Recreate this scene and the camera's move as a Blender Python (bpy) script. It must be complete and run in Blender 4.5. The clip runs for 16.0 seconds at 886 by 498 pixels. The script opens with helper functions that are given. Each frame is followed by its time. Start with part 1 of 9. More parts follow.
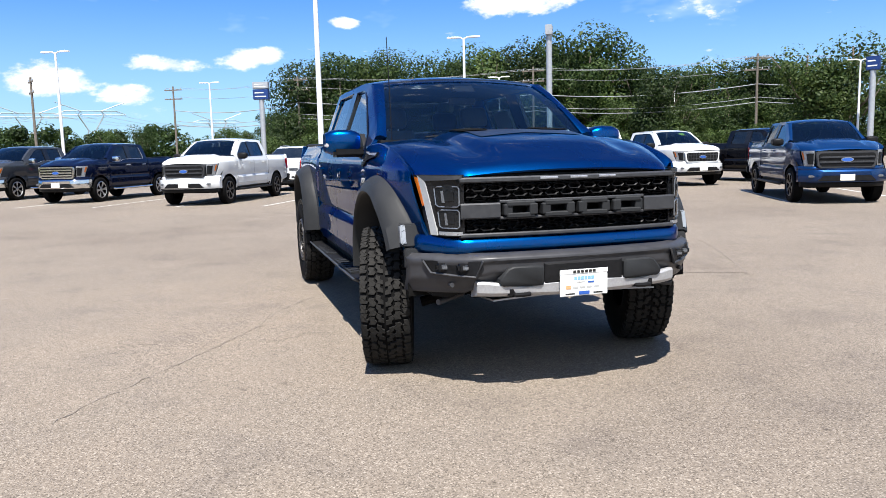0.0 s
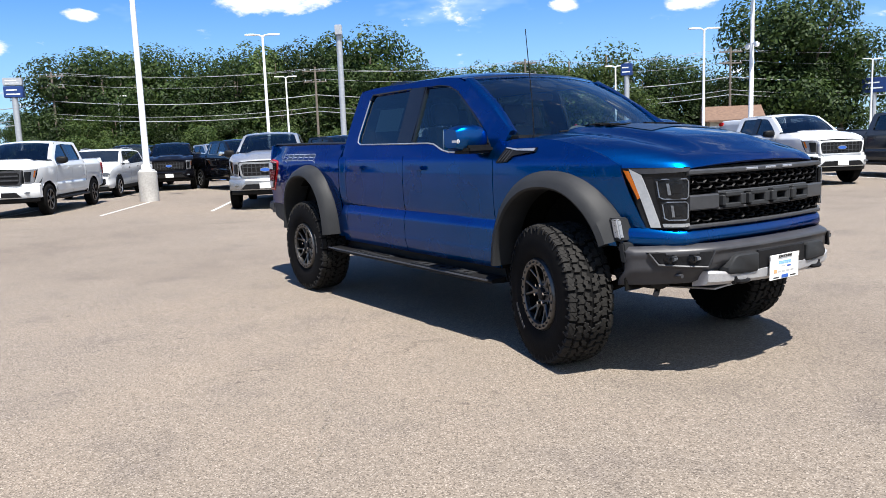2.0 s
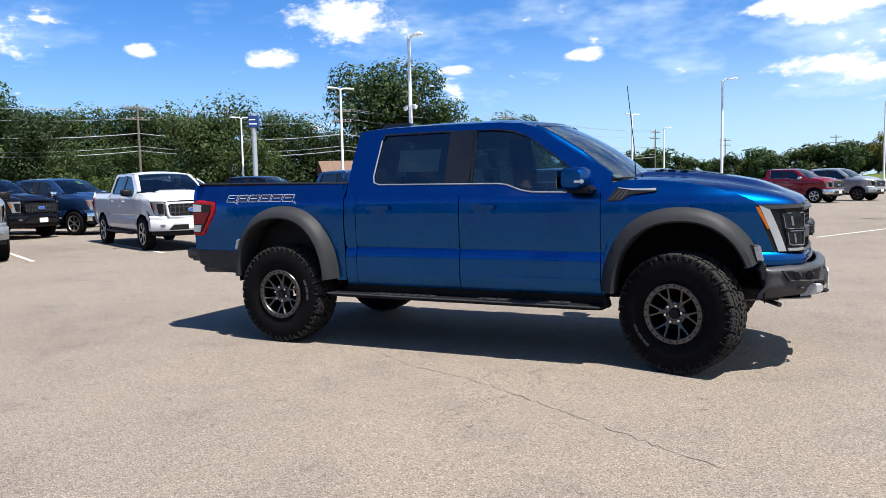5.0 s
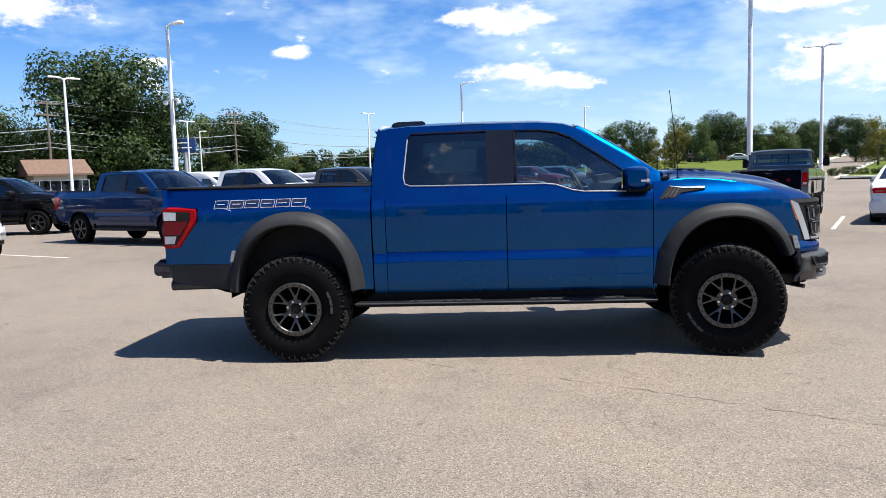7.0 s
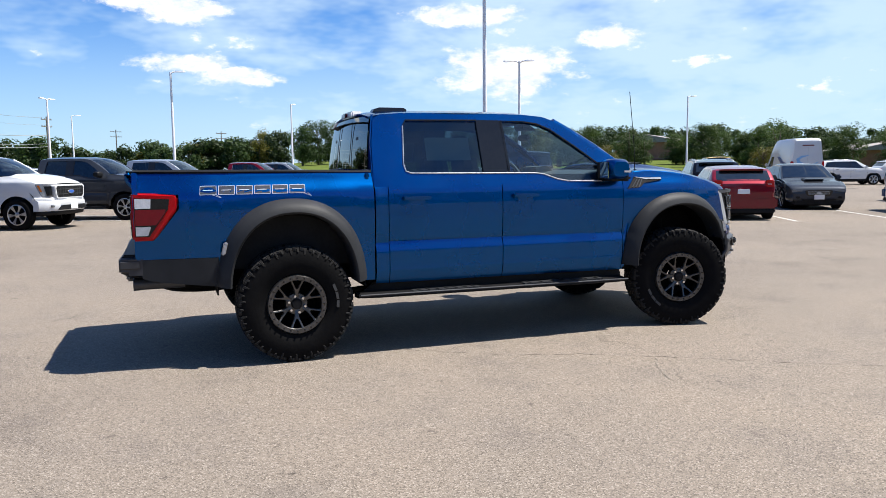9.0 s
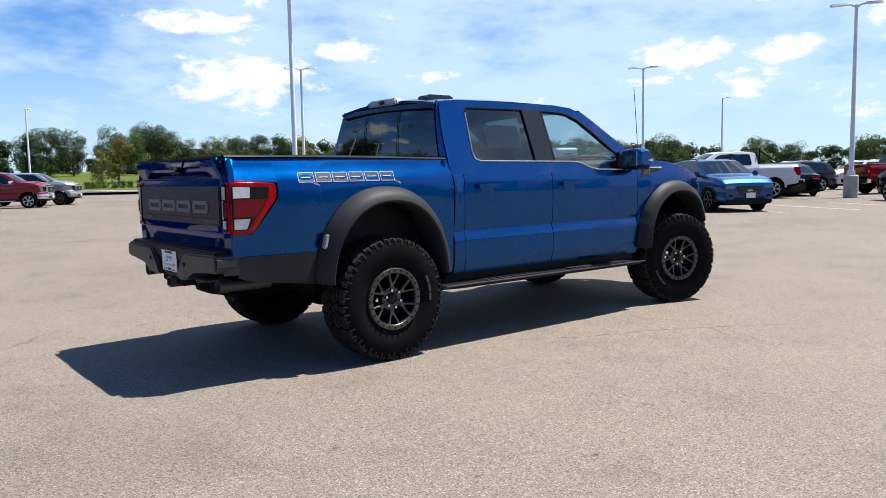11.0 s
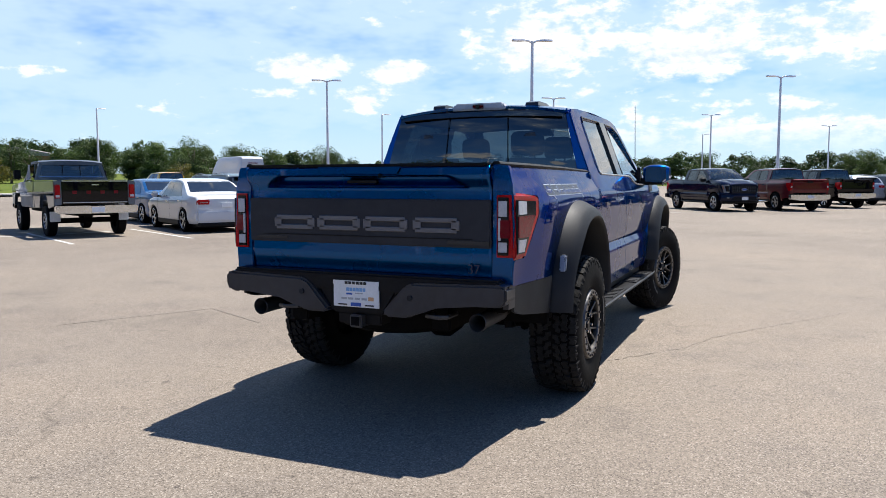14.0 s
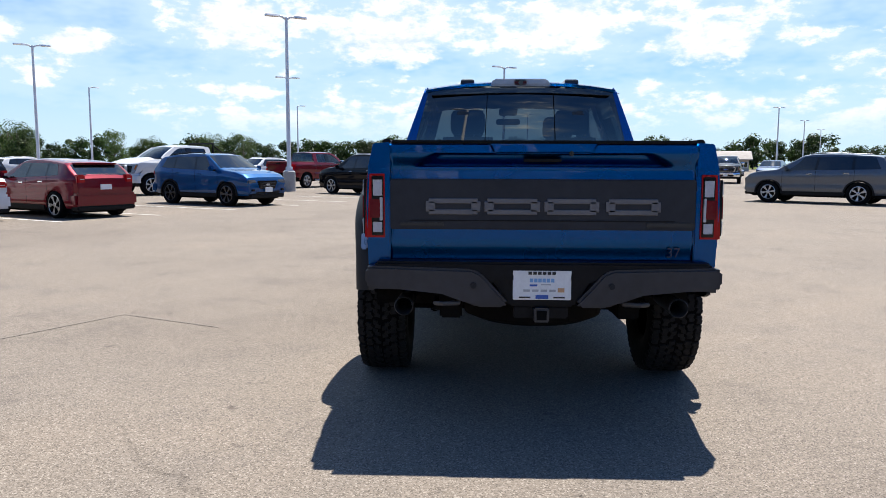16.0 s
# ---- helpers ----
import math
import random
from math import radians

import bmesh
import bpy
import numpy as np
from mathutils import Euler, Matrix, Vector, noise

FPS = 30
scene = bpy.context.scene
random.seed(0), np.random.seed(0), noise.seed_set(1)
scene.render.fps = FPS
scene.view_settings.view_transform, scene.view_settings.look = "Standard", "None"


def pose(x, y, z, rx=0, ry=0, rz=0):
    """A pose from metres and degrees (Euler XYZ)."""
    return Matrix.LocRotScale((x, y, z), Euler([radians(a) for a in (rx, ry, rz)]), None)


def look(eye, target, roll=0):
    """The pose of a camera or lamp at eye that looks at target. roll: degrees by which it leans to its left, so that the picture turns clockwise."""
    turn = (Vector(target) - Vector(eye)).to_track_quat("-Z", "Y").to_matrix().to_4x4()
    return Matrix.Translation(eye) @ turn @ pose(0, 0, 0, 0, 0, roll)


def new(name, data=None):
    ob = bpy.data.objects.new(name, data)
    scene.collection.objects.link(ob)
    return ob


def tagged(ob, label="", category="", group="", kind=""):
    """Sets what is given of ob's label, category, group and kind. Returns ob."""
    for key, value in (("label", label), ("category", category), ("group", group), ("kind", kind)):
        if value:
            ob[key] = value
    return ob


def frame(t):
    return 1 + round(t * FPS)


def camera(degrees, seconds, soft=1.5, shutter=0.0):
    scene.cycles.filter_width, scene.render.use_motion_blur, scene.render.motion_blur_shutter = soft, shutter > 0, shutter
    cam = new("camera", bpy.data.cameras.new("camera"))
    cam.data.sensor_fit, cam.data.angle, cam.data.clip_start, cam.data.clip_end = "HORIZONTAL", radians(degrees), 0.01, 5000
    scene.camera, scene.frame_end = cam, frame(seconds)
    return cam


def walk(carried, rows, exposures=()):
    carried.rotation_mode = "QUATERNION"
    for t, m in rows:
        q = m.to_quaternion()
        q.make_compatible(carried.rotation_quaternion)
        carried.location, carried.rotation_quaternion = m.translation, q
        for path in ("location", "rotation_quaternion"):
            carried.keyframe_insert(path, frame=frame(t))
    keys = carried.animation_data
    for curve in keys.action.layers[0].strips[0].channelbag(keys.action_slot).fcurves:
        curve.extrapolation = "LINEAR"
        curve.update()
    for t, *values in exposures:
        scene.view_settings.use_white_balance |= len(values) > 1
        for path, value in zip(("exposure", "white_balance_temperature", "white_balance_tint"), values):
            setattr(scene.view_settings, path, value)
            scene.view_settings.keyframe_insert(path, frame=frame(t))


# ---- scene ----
cam = camera(60.5, 16.0, soft=0.85)
PATH = [
    (0, (6.809, -2.061, 1.421), (4.912, -1.484, 1.166), -1.4),
    (0.5, (6.624, -2.666, 1.447), (4.783, -1.928, 1.197), -0.9),
    (1, (6.275, -3.239, 1.463), (4.499, -2.355, 1.205), -1.5),
    (1.5, (5.931, -3.847, 1.472), (4.213, -2.859, 1.204), -1.8),
    (2, (5.513, -4.368, 1.463), (3.878, -3.249, 1.192), -2.1),
    (2.5, (5.166, -4.951, 1.477), (3.655, -3.662, 1.239), -1.7),
    (3, (4.72, -5.463, 1.46), (3.33, -4.041, 1.238), -1.4),
    (3.5, (4.268, -5.971, 1.459), (2.985, -4.451, 1.249), -1.4),
    (4, (3.74, -6.374, 1.435), (2.549, -4.78, 1.237), -1.0),
    (4.5, (3.191, -6.682, 1.459), (2.136, -4.991, 1.287), -0.4),
    (5, (2.661, -6.979, 1.479), (1.813, -5.175, 1.311), -1.2),
    (7.5, (-0.814, -7.478, 1.584), (-0.729, -5.49, 1.388), -1.9),
    (8, (-1.47, -7.412, 1.584), (-1.137, -5.45, 1.38), -2.0),
    (8.5, (-2.115, -7.244, 1.549), (-1.604, -5.322, 1.336), -1.3),
    (9, (-2.764, -7.11, 1.541), (-2.093, -5.238, 1.327), -0.7),
    (11.5, (-5.507, -5.177, 1.369), (-4.15, -3.721, 1.183), -1.2),
    (12, (-5.887, -4.624, 1.388), (-4.416, -3.281, 1.209), -0.9),
    (12.5, (-6.257, -4.082, 1.379), (-4.648, -2.908, 1.19), -0.5),
    (13, (-6.521, -3.454, 1.412), (-4.835, -2.394, 1.225), -0.3),
    (13.5, (-6.816, -2.877, 1.433), (-5.05, -1.955, 1.254), 0.1),
    (14, (-6.938, -2.235, 1.444), (-5.115, -1.431, 1.264), -0.1),
    (14.5, (-7.058, -1.591, 1.457), (-5.164, -0.976, 1.266), -0.6),
    (15, (-7.08, -0.937, 1.435), (-5.136, -0.511, 1.232), -0.1),
    (15.5, (-7.127, -0.295, 1.441), (-5.15, -0.077, 1.223), 0.0),
    (16, (-7.082, 0.385, 1.423), (-5.095, 0.453, 1.197), 0.2),
]
walk(cam, [(t, look(eye, target, roll)) for t, eye, target, roll in PATH],
     exposures=[(0.0, 1.22), (4.0, 1.18), (9.0, 1.06), (12.0, 1.04), (16.0, 1.04)])

# ---- sky and sun ----
SUN_AZ, SUN_EL = 107.0, 65.0          # degrees clockwise from +y, and up
sun = new("sun", bpy.data.lights.new("sun", "SUN"))
sun.data.energy, sun.data.angle, sun.data.color = 5.0, radians(0.53), (1.0, 0.955, 0.89)
_s = Vector((math.sin(radians(SUN_AZ)) * math.cos(radians(SUN_EL)),
             math.cos(radians(SUN_AZ)) * math.cos(radians(SUN_EL)), math.sin(radians(SUN_EL))))
sun.matrix_world = look(_s * 50, (0, 0, 0))

# The larger clouds: bearing from +y, height, half width, half height, in degrees.
CLOUDS = [
    (-99.8, 5.3, 2.9, 1.3), (-92.5, 6.4, 2.8, 0.6), (-86.6, 6.9, 2.8, 0.8), (-95.0, 4.3, 1.9, 0.8),
    (-79.8, 9.3, 1.4, 0.45), (-67.1, 10.6, 4.9, 1.1), (-37.3, 9.3, 2.1, 0.8), (-32.2, 12.0, 4.6, 1.7),
    (-23.8, 8.4, 1.6, 0.4), (-14.5, 9.1, 1.8, 0.6), (-0.2, 11.4, 3.8, 0.8), (1.4, 7.4, 3.8, 0.8),
    (1.2, 11.1, 3.8, 1.2), (5.0, 6.6, 3.2, 0.8), (24.9, 7.0, 5.4, 2.2), (21.6, 10.9, 4.8, 0.9),
    (32.0, 9.2, 2.5, 0.9), (56.0, 8.1, 4.0, 1.2), (63.0, 7.9, 3.0, 1.0), (73.0, 9.7, 4.2, 2.6),
    (84.0, 9.1, 5.5, 2.3), (97.0, 9.8, 4.6, 2.4), (107.0, 8.6, 3.8, 2.0), (-46.0, 9.6, 1.2, 0.5),
]


def build_sky():
    world = bpy.data.worlds.new("sky")
    scene.world = world
    world.use_nodes = True
    nt = world.node_tree
    nt.nodes.clear()
    N, L = nt.nodes.new, nt.links.new

    def val(s, x):
        if isinstance(x, (int, float)):
            s.default_value = x
        else:
            L(x, s)

    def m(op, a, b=0.0, c=0.0, clamp=False):
        n = N("ShaderNodeMath")
        n.operation, n.use_clamp = op, clamp
        for s, x in zip(n.inputs, (a, b, c)):
            val(s, x)
        return n.outputs[0]

    def smooth(x, lo, hi):
        n = N("ShaderNodeMapRange")
        n.interpolation_type = "SMOOTHSTEP"
        val(n.inputs[0], x)
        n.inputs[1].default_value, n.inputs[2].default_value = lo, hi
        return n.outputs[0]

    sky = N("ShaderNodeTexSky")
    sky.sky_type, sky.sun_disc = "NISHITA", False
    sky.sun_elevation, sky.sun_rotation = radians(SUN_EL), radians(SUN_AZ)
    sky.altitude, sky.air_density, sky.dust_density, sky.ozone_density = 220.0, 1.0, 0.5, 4.0
    way = N("ShaderNodeTexCoord").outputs["Generated"]
    xyz = N("ShaderNodeSeparateXYZ")
    L(way, xyz.inputs[0])
    bearing = m("MULTIPLY", m("ARCTAN2", xyz.outputs[0], xyz.outputs[1]), 57.2958)
    height = m("MULTIPLY", m("ARCSINE", xyz.outputs[2]), 57.2958)
    at = N("ShaderNodeCombineXYZ")
    L(bearing, at.inputs[0])
    L(height, at.inputs[1])

    def cloud_noise(scale, detail, seed, stretch=1.9):
        mp = N("ShaderNodeMapping")
        mp.inputs["Scale"].default_value = (1, stretch, 1)
        mp.inputs["Location"].default_value = (seed, seed * 0.7, 0)
        L(at.outputs[0], mp.inputs[0])
        n = N("ShaderNodeTexNoise")
        n.inputs["Scale"].default_value, n.inputs["Detail"].default_value, n.inputs["Roughness"].default_value = scale, detail, 0.62
        L(mp.outputs[0], n.inputs["Vector"])
        return n.outputs[0]

    billow = cloud_noise(0.40, 9.0, 3.1)
    wide = cloud_noise(0.10, 4.0, 11.0, 2.6)
    field = None
    for az, el, w, h in CLOUDS:
        mp = N("ShaderNodeMapping")
        mp.vector_type = "POINT"
        mp.inputs["Location"].default_value = (-az / w, -el / h, 0)
        mp.inputs["Scale"].default_value = (1 / w, 1 / h, 1)
        L(at.outputs[0], mp.inputs[0])
        ln = N("ShaderNodeVectorMath")
        ln.operation = "LENGTH"
        L(mp.outputs[0], ln.inputs[0])
        one = m("SUBTRACT", 1.05, ln.outputs["Value"])
        field = one if field is None else m("MAXIMUM", field, one)
    puff = m("ADD", field, m("MULTIPLY", m("SUBTRACT", billow, 0.5), 2.0))
    sharp = smooth(puff, 0.05, 0.55)
    # Smaller scattered cloud, and the broken white cover that thickens towards +x.
    def towards(az):
        return m("COSINE", m("MULTIPLY", m("SUBTRACT", bearing, az), 0.0174533))

    east = smooth(towards(75.0), -0.5, 1.25)
    small = smooth(m("ADD", m("MULTIPLY", billow, 0.75), m("ADD", m("MULTIPLY", wide, 0.9), m("MULTIPLY", smooth(towards(95.0), 0.60, 1.08), 0.17))), 0.955, 1.10)
    low = smooth(height, 1.0, 5.0)
    high = m("SUBTRACT", 1.0, smooth(height, 45.0, 80.0))
    small = m("MULTIPLY", small, m("MULTIPLY", low, high))
    mask = m("MAXIMUM", sharp, small, clamp=True)
    # thin veil
    veil = m("MULTIPLY", smooth(m("ADD", wide, m("MULTIPLY", east, 0.42)), 0.46, 0.92), 0.80)
    haze = m("MULTIPLY", m("SUBTRACT", 1.0, smooth(height, 0.0, 13.0)), m("ADD", 0.40, m("MULTIPLY", smooth(towards(75.0), -0.5, 0.85), 0.44)))
    veil = m("MULTIPLY", m("MAXIMUM", veil, haze), m("SUBTRACT", 1.0, smooth(height, 26.0, 52.0)))
    tone = N("ShaderNodeMapRange")
    L(m("ADD", m("MULTIPLY", billow, 0.6), m("MULTIPLY", cloud_noise(1.3, 6.0, 23.0), 0.4)), tone.inputs[0])
    tone.inputs[1].default_value, tone.inputs[2].default_value = 0.40, 0.58
    shade = N("ShaderNodeMix")
    shade.data_type = "RGBA"
    shade.inputs[6].default_value, shade.inputs[7].default_value = (9.4, 10.6, 12.0, 1), (14.0, 14.0, 14.0, 1)
    L(tone.outputs[0], shade.inputs[0])
    veiled = N("ShaderNodeMix")
    veiled.data_type = "RGBA"
    veiled.inputs[7].default_value = (8.6, 10.9, 12.6, 1)
    L(veil, veiled.inputs[0])
    deep = N("ShaderNodeMix")            # clear deep-blue air
    deep.data_type, deep.blend_type = "RGBA", "MULTIPLY"
    deep.inputs[0].default_value = 1.0
    deep.inputs[7].default_value = (0.64, 1.18, 1.84, 1)
    L(sky.outputs[0], deep.inputs[6])
    L(deep.outputs[2], veiled.inputs[6])
    mix = N("ShaderNodeMix")
    mix.data_type = "RGBA"
    L(mask, mix.inputs[0])
    L(veiled.outputs[2], mix.inputs[6])
    L(shade.outputs[2], mix.inputs[7])
    bg = N("ShaderNodeBackground")
    bg.inputs[1].default_value = 0.042
    L(mix.outputs[2], bg.inputs[0])
    out = N("ShaderNodeOutputWorld")
    L(bg.outputs[0], out.inputs[0])


build_sky()

# ---- materials ----
def nodes_of(name):
    mat = bpy.data.materials.new(name)
    mat.use_nodes = True
    return mat, mat.node_tree, mat.node_tree.nodes["Principled BSDF"]


def rgb(c):
    return (*c, 1.0)


def surface(name, c1, c2, scale=8.0, rough=0.6, bump=0.1, metal=0.0, coat=0.0, fine=6.0, spread=0.12, spec=0.5, depth=0.01):
    """A procedural surface: two colours mixed by noise at two scales, with uneven gloss and relief."""
    mat, nt, p = nodes_of(name)
    N, L = nt.nodes.new, nt.links.new
    co = N("ShaderNodeTexCoord").outputs["Object"]
    big, small = N("ShaderNodeTexNoise"), N("ShaderNodeTexNoise")
    for n, s in ((big, scale), (small, scale * fine)):
        n.inputs["Scale"].default_value, n.inputs["Detail"].default_value = s, 5.0
        L(co, n.inputs["Vector"])
    add = N("ShaderNodeMath")
    add.operation = "ADD"
    L(big.outputs[0], add.inputs[0])
    L(small.outputs[0], add.inputs[1])
    mr = N("ShaderNodeMapRange")
    mr.inputs[1].default_value, mr.inputs[2].default_value = 0.75, 1.25
    L(add.outputs[0], mr.inputs[0])
    mix = N("ShaderNodeMix")
    mix.data_type = "RGBA"
    mix.inputs[6].default_value, mix.inputs[7].default_value = rgb(c1), rgb(c2)
    L(mr.outputs[0], mix.inputs[0])
    L(mix.outputs[2], p.inputs["Base Color"])
    ro = N("ShaderNodeMapRange")
    ro.inputs[3].default_value, ro.inputs[4].default_value = max(0.02, rough - spread), min(1.0, rough + spread)
    L(small.outputs[0], ro.inputs[0])
    L(ro.outputs[0], p.inputs["Roughness"])
    p.inputs["Metallic"].default_value = metal
    p.inputs["Coat Weight"].default_value = coat
    p.inputs["Coat Roughness"].default_value = 0.03
    p.inputs["Specular IOR Level"].default_value = spec
    if bump:
        b = N("ShaderNodeBump")
        b.inputs["Strength"].default_value, b.inputs["Distance"].default_value = bump, depth
        L(small.outputs[0], b.inputs["Height"])
        L(b.outputs[0], p.inputs["Normal"])
    return mat


def car_paint(name, c, metal=0.35, rough=0.38, flake=0.25, ior=1.42, coat=1.0, spec=0.1, edge=(1, 1, 1)):
    """Metallic lacquer: a flaky base under a clear coat, with a trace of dust."""
    mat, nt, p = nodes_of(name)
    N, L = nt.nodes.new, nt.links.new
    co = N("ShaderNodeTexCoord").outputs["Object"]
    vor = N("ShaderNodeTexVoronoi")
    vor.inputs["Scale"].default_value = 900.0
    L(co, vor.inputs["Vector"])
    dust = N("ShaderNodeTexNoise")
    dust.inputs["Scale"].default_value, dust.inputs["Detail"].default_value = 2.2, 6.0
    L(co, dust.inputs["Vector"])
    hsv = N("ShaderNodeHueSaturation")
    hsv.inputs["Color"].default_value = rgb(c)
    mr = N("ShaderNodeMapRange")
    mr.inputs[3].default_value, mr.inputs[4].default_value = 1 - flake, 1 + flake
    sep = N("ShaderNodeSeparateColor")
    L(vor.outputs["Color"], sep.inputs[0])
    L(sep.outputs[0], mr.inputs[0])
    L(mr.outputs[0], hsv.inputs["Value"])
    L(hsv.outputs[0], p.inputs["Base Color"])
    r = N("ShaderNodeMapRange")
    r.inputs[3].default_value, r.inputs[4].default_value = rough - 0.06, rough + 0.08
    L(dust.outputs[0], r.inputs[0])
    L(r.outputs[0], p.inputs["Roughness"])
    cr = N("ShaderNodeMapRange")
    cr.inputs[3].default_value, cr.inputs[4].default_value = 0.008, 0.03
    L(dust.outputs[0], cr.inputs[0])
    L(cr.outputs[0], p.inputs["Coat Roughness"])
    p.inputs["Metallic"].default_value = metal
    p.inputs["Coat Weight"].default_value = coat
    p.inputs["Specular IOR Level"].default_value = spec
    p.inputs["Specular Tint"].default_value = rgb(edge)
    p.inputs["Coat IOR"].default_value = ior
    return mat


def pane(name, tint, gloss=1.0, rough=0.01):
    """A tinted pane: see-through colour with a mirror sheen that grows at grazing angles."""
    mat, nt, p = nodes_of(name)
    N, L = nt.nodes.new, nt.links.new
    nt.nodes.remove(p)
    tr, gl, lw, mix = N("ShaderNodeBsdfTransparent"), N("ShaderNodeBsdfGlossy"), N("ShaderNodeLayerWeight"), N("ShaderNodeMixShader")
    grazing, sheen = N("ShaderNodeMath"), N("ShaderNodeMath")
    tr.inputs[0].default_value = rgb(tint)
    gl.inputs[0].default_value = (gloss, gloss, gloss, 1)
    gl.inputs["Roughness"].default_value = rough
    lw.inputs["Blend"].default_value = 0.5
    grazing.operation, sheen.operation = "POWER", "MULTIPLY_ADD"
    grazing.inputs[1].default_value = 5.0
    sheen.inputs[1].default_value, sheen.inputs[2].default_value = 0.91, 0.085
    L(lw.outputs["Facing"], grazing.inputs[0])
    L(grazing.outputs[0], sheen.inputs[0])
    noise = N("ShaderNodeTexNoise")
    noise.inputs["Scale"].default_value = 1.5
    b = N("ShaderNodeBump")
    b.inputs["Strength"].default_value, b.inputs["Distance"].default_value = 0.02, 0.01
    L(N("ShaderNodeTexCoord").outputs["Object"], noise.inputs["Vector"])
    L(noise.outputs[0], b.inputs["Height"])
    L(b.outputs[0], gl.inputs["Normal"])
    L(sheen.outputs[0], mix.inputs[0])
    L(tr.outputs[0], mix.inputs[1])
    L(gl.outputs[0], mix.inputs[2])
    L(mix.outputs[0], nt.nodes["Material Output"].inputs[0])
    return mat


def asphalt_material():
    """Old sun-bleached tan asphalt: pale stones in a grey binder, worn lanes, patches, oil spots and thin cracks."""
    mat, nt, p = nodes_of("asphalt")
    N, L = nt.nodes.new, nt.links.new
    co = N("ShaderNodeTexCoord").outputs["Object"]

    def noise(s, d=6.0, r=0.55):
        n = N("ShaderNodeTexNoise")
        n.inputs["Scale"].default_value, n.inputs["Detail"].default_value, n.inputs["Roughness"].default_value = s, d, r
        L(co, n.inputs["Vector"])
        return n

    def ramp(src, stops):
        n = N("ShaderNodeValToRGB")
        el = n.color_ramp.elements
        while len(el) < len(stops):
            el.new(0.5)
        for e, (pos, c) in zip(el, stops):
            e.position, e.color = pos, rgb(c)
        L(src, n.inputs[0])
        return n.outputs[0]

    def mixc(f, a, b, kind="MIX"):
        n = N("ShaderNodeMix")
        n.data_type, n.blend_type = "RGBA", kind
        if isinstance(f, float):
            n.inputs[0].default_value = f
        else:
            L(f, n.inputs[0])
        L(a, n.inputs[6])
        L(b, n.inputs[7])
        return n.outputs[2]

    vor = N("ShaderNodeTexVoronoi")
    vor.inputs["Scale"].default_value = 140.0
    L(co, vor.inputs["Vector"])
    sep = N("ShaderNodeSeparateColor")
    L(vor.outputs["Color"], sep.inputs[0])
    stones = ramp(sep.outputs[0], [(0.0, (0.074, 0.060, 0.047)), (0.30, (0.149, 0.122, 0.098)), (0.80, (0.184, 0.152, 0.123)), (1.0, (0.280, 0.240, 0.201))])
    lanes = ramp(noise(0.16, 7.0, 0.6).outputs[0], [(0.28, (0.745, 0.735, 0.73)), (0.5, (0.985, 1.0, 1.0)), (0.72, (1.10, 1.10, 1.07))])
    col = mixc(1.0, stones, lanes, "MULTIPLY")
    blot = ramp(noise(1.3, 8.0, 0.65).outputs[0], [(0.33, (0.86, 0.86, 0.88)), (0.46, (1.0, 1.0, 1.0)), (0.7, (1.05, 1.04, 1.03))])
    col = mixc(1.0, col, blot, "MULTIPLY")
    speckle = ramp(noise(42.0, 3.0, 0.7).outputs[0], [(0.31, (0.88, 0.87, 0.86)), (0.5, (1.0, 1.0, 1.0)), (0.69, (1.09, 1.085, 1.08))])
    col = mixc(1.0, col, speckle, "MULTIPLY")
    spots = ramp(noise(5.5, 2.0).outputs[0], [(0.24, (0.55, 0.54, 0.54)), (0.30, (1.0, 1.0, 1.0))])
    col = mixc(1.0, col, spots, "MULTIPLY")
    # thin wandering cracks
    warp = noise(0.9, 4.0)
    wv = N("ShaderNodeVectorMath")
    wv.operation = "MULTIPLY_ADD"
    wv.inputs[1].default_value = (1.6, 1.6, 0)
    L(warp.outputs["Color"], wv.inputs[0])
    L(co, wv.inputs[2])
    cr = N("ShaderNodeTexVoronoi")
    cr.feature = "DISTANCE_TO_EDGE"
    cr.inputs["Scale"].default_value = 0.13
    L(wv.outputs[0], cr.inputs["Vector"])
    line = ramp(cr.outputs["Distance"], [(0.0, (0.66, 0.65, 0.64)), (0.0011, (0.88, 0.87, 0.86)), (0.0020, (1, 1, 1))])
    where = ramp(noise(0.22, 3.0).outputs[0], [(0.57, (0, 0, 0)), (0.67, (1, 1, 1))])
    white = N("ShaderNodeRGB")
    white.outputs[0].default_value = (1, 1, 1, 1)
    line = mixc(where, white.outputs[0], line)
    col = mixc(1.0, col, line, "MULTIPLY")
    L(col, p.inputs["Base Color"])
    p.inputs["Roughness"].default_value = 0.88
    p.inputs["Specular IOR Level"].default_value = 0.35
    b = N("ShaderNodeBump")
    b.inputs["Strength"].default_value, b.inputs["Distance"].default_value = 0.5, 0.004
    L(vor.outputs["Distance"], b.inputs["Height"])
    L(b.outputs[0], p.inputs["Normal"])
    return mat


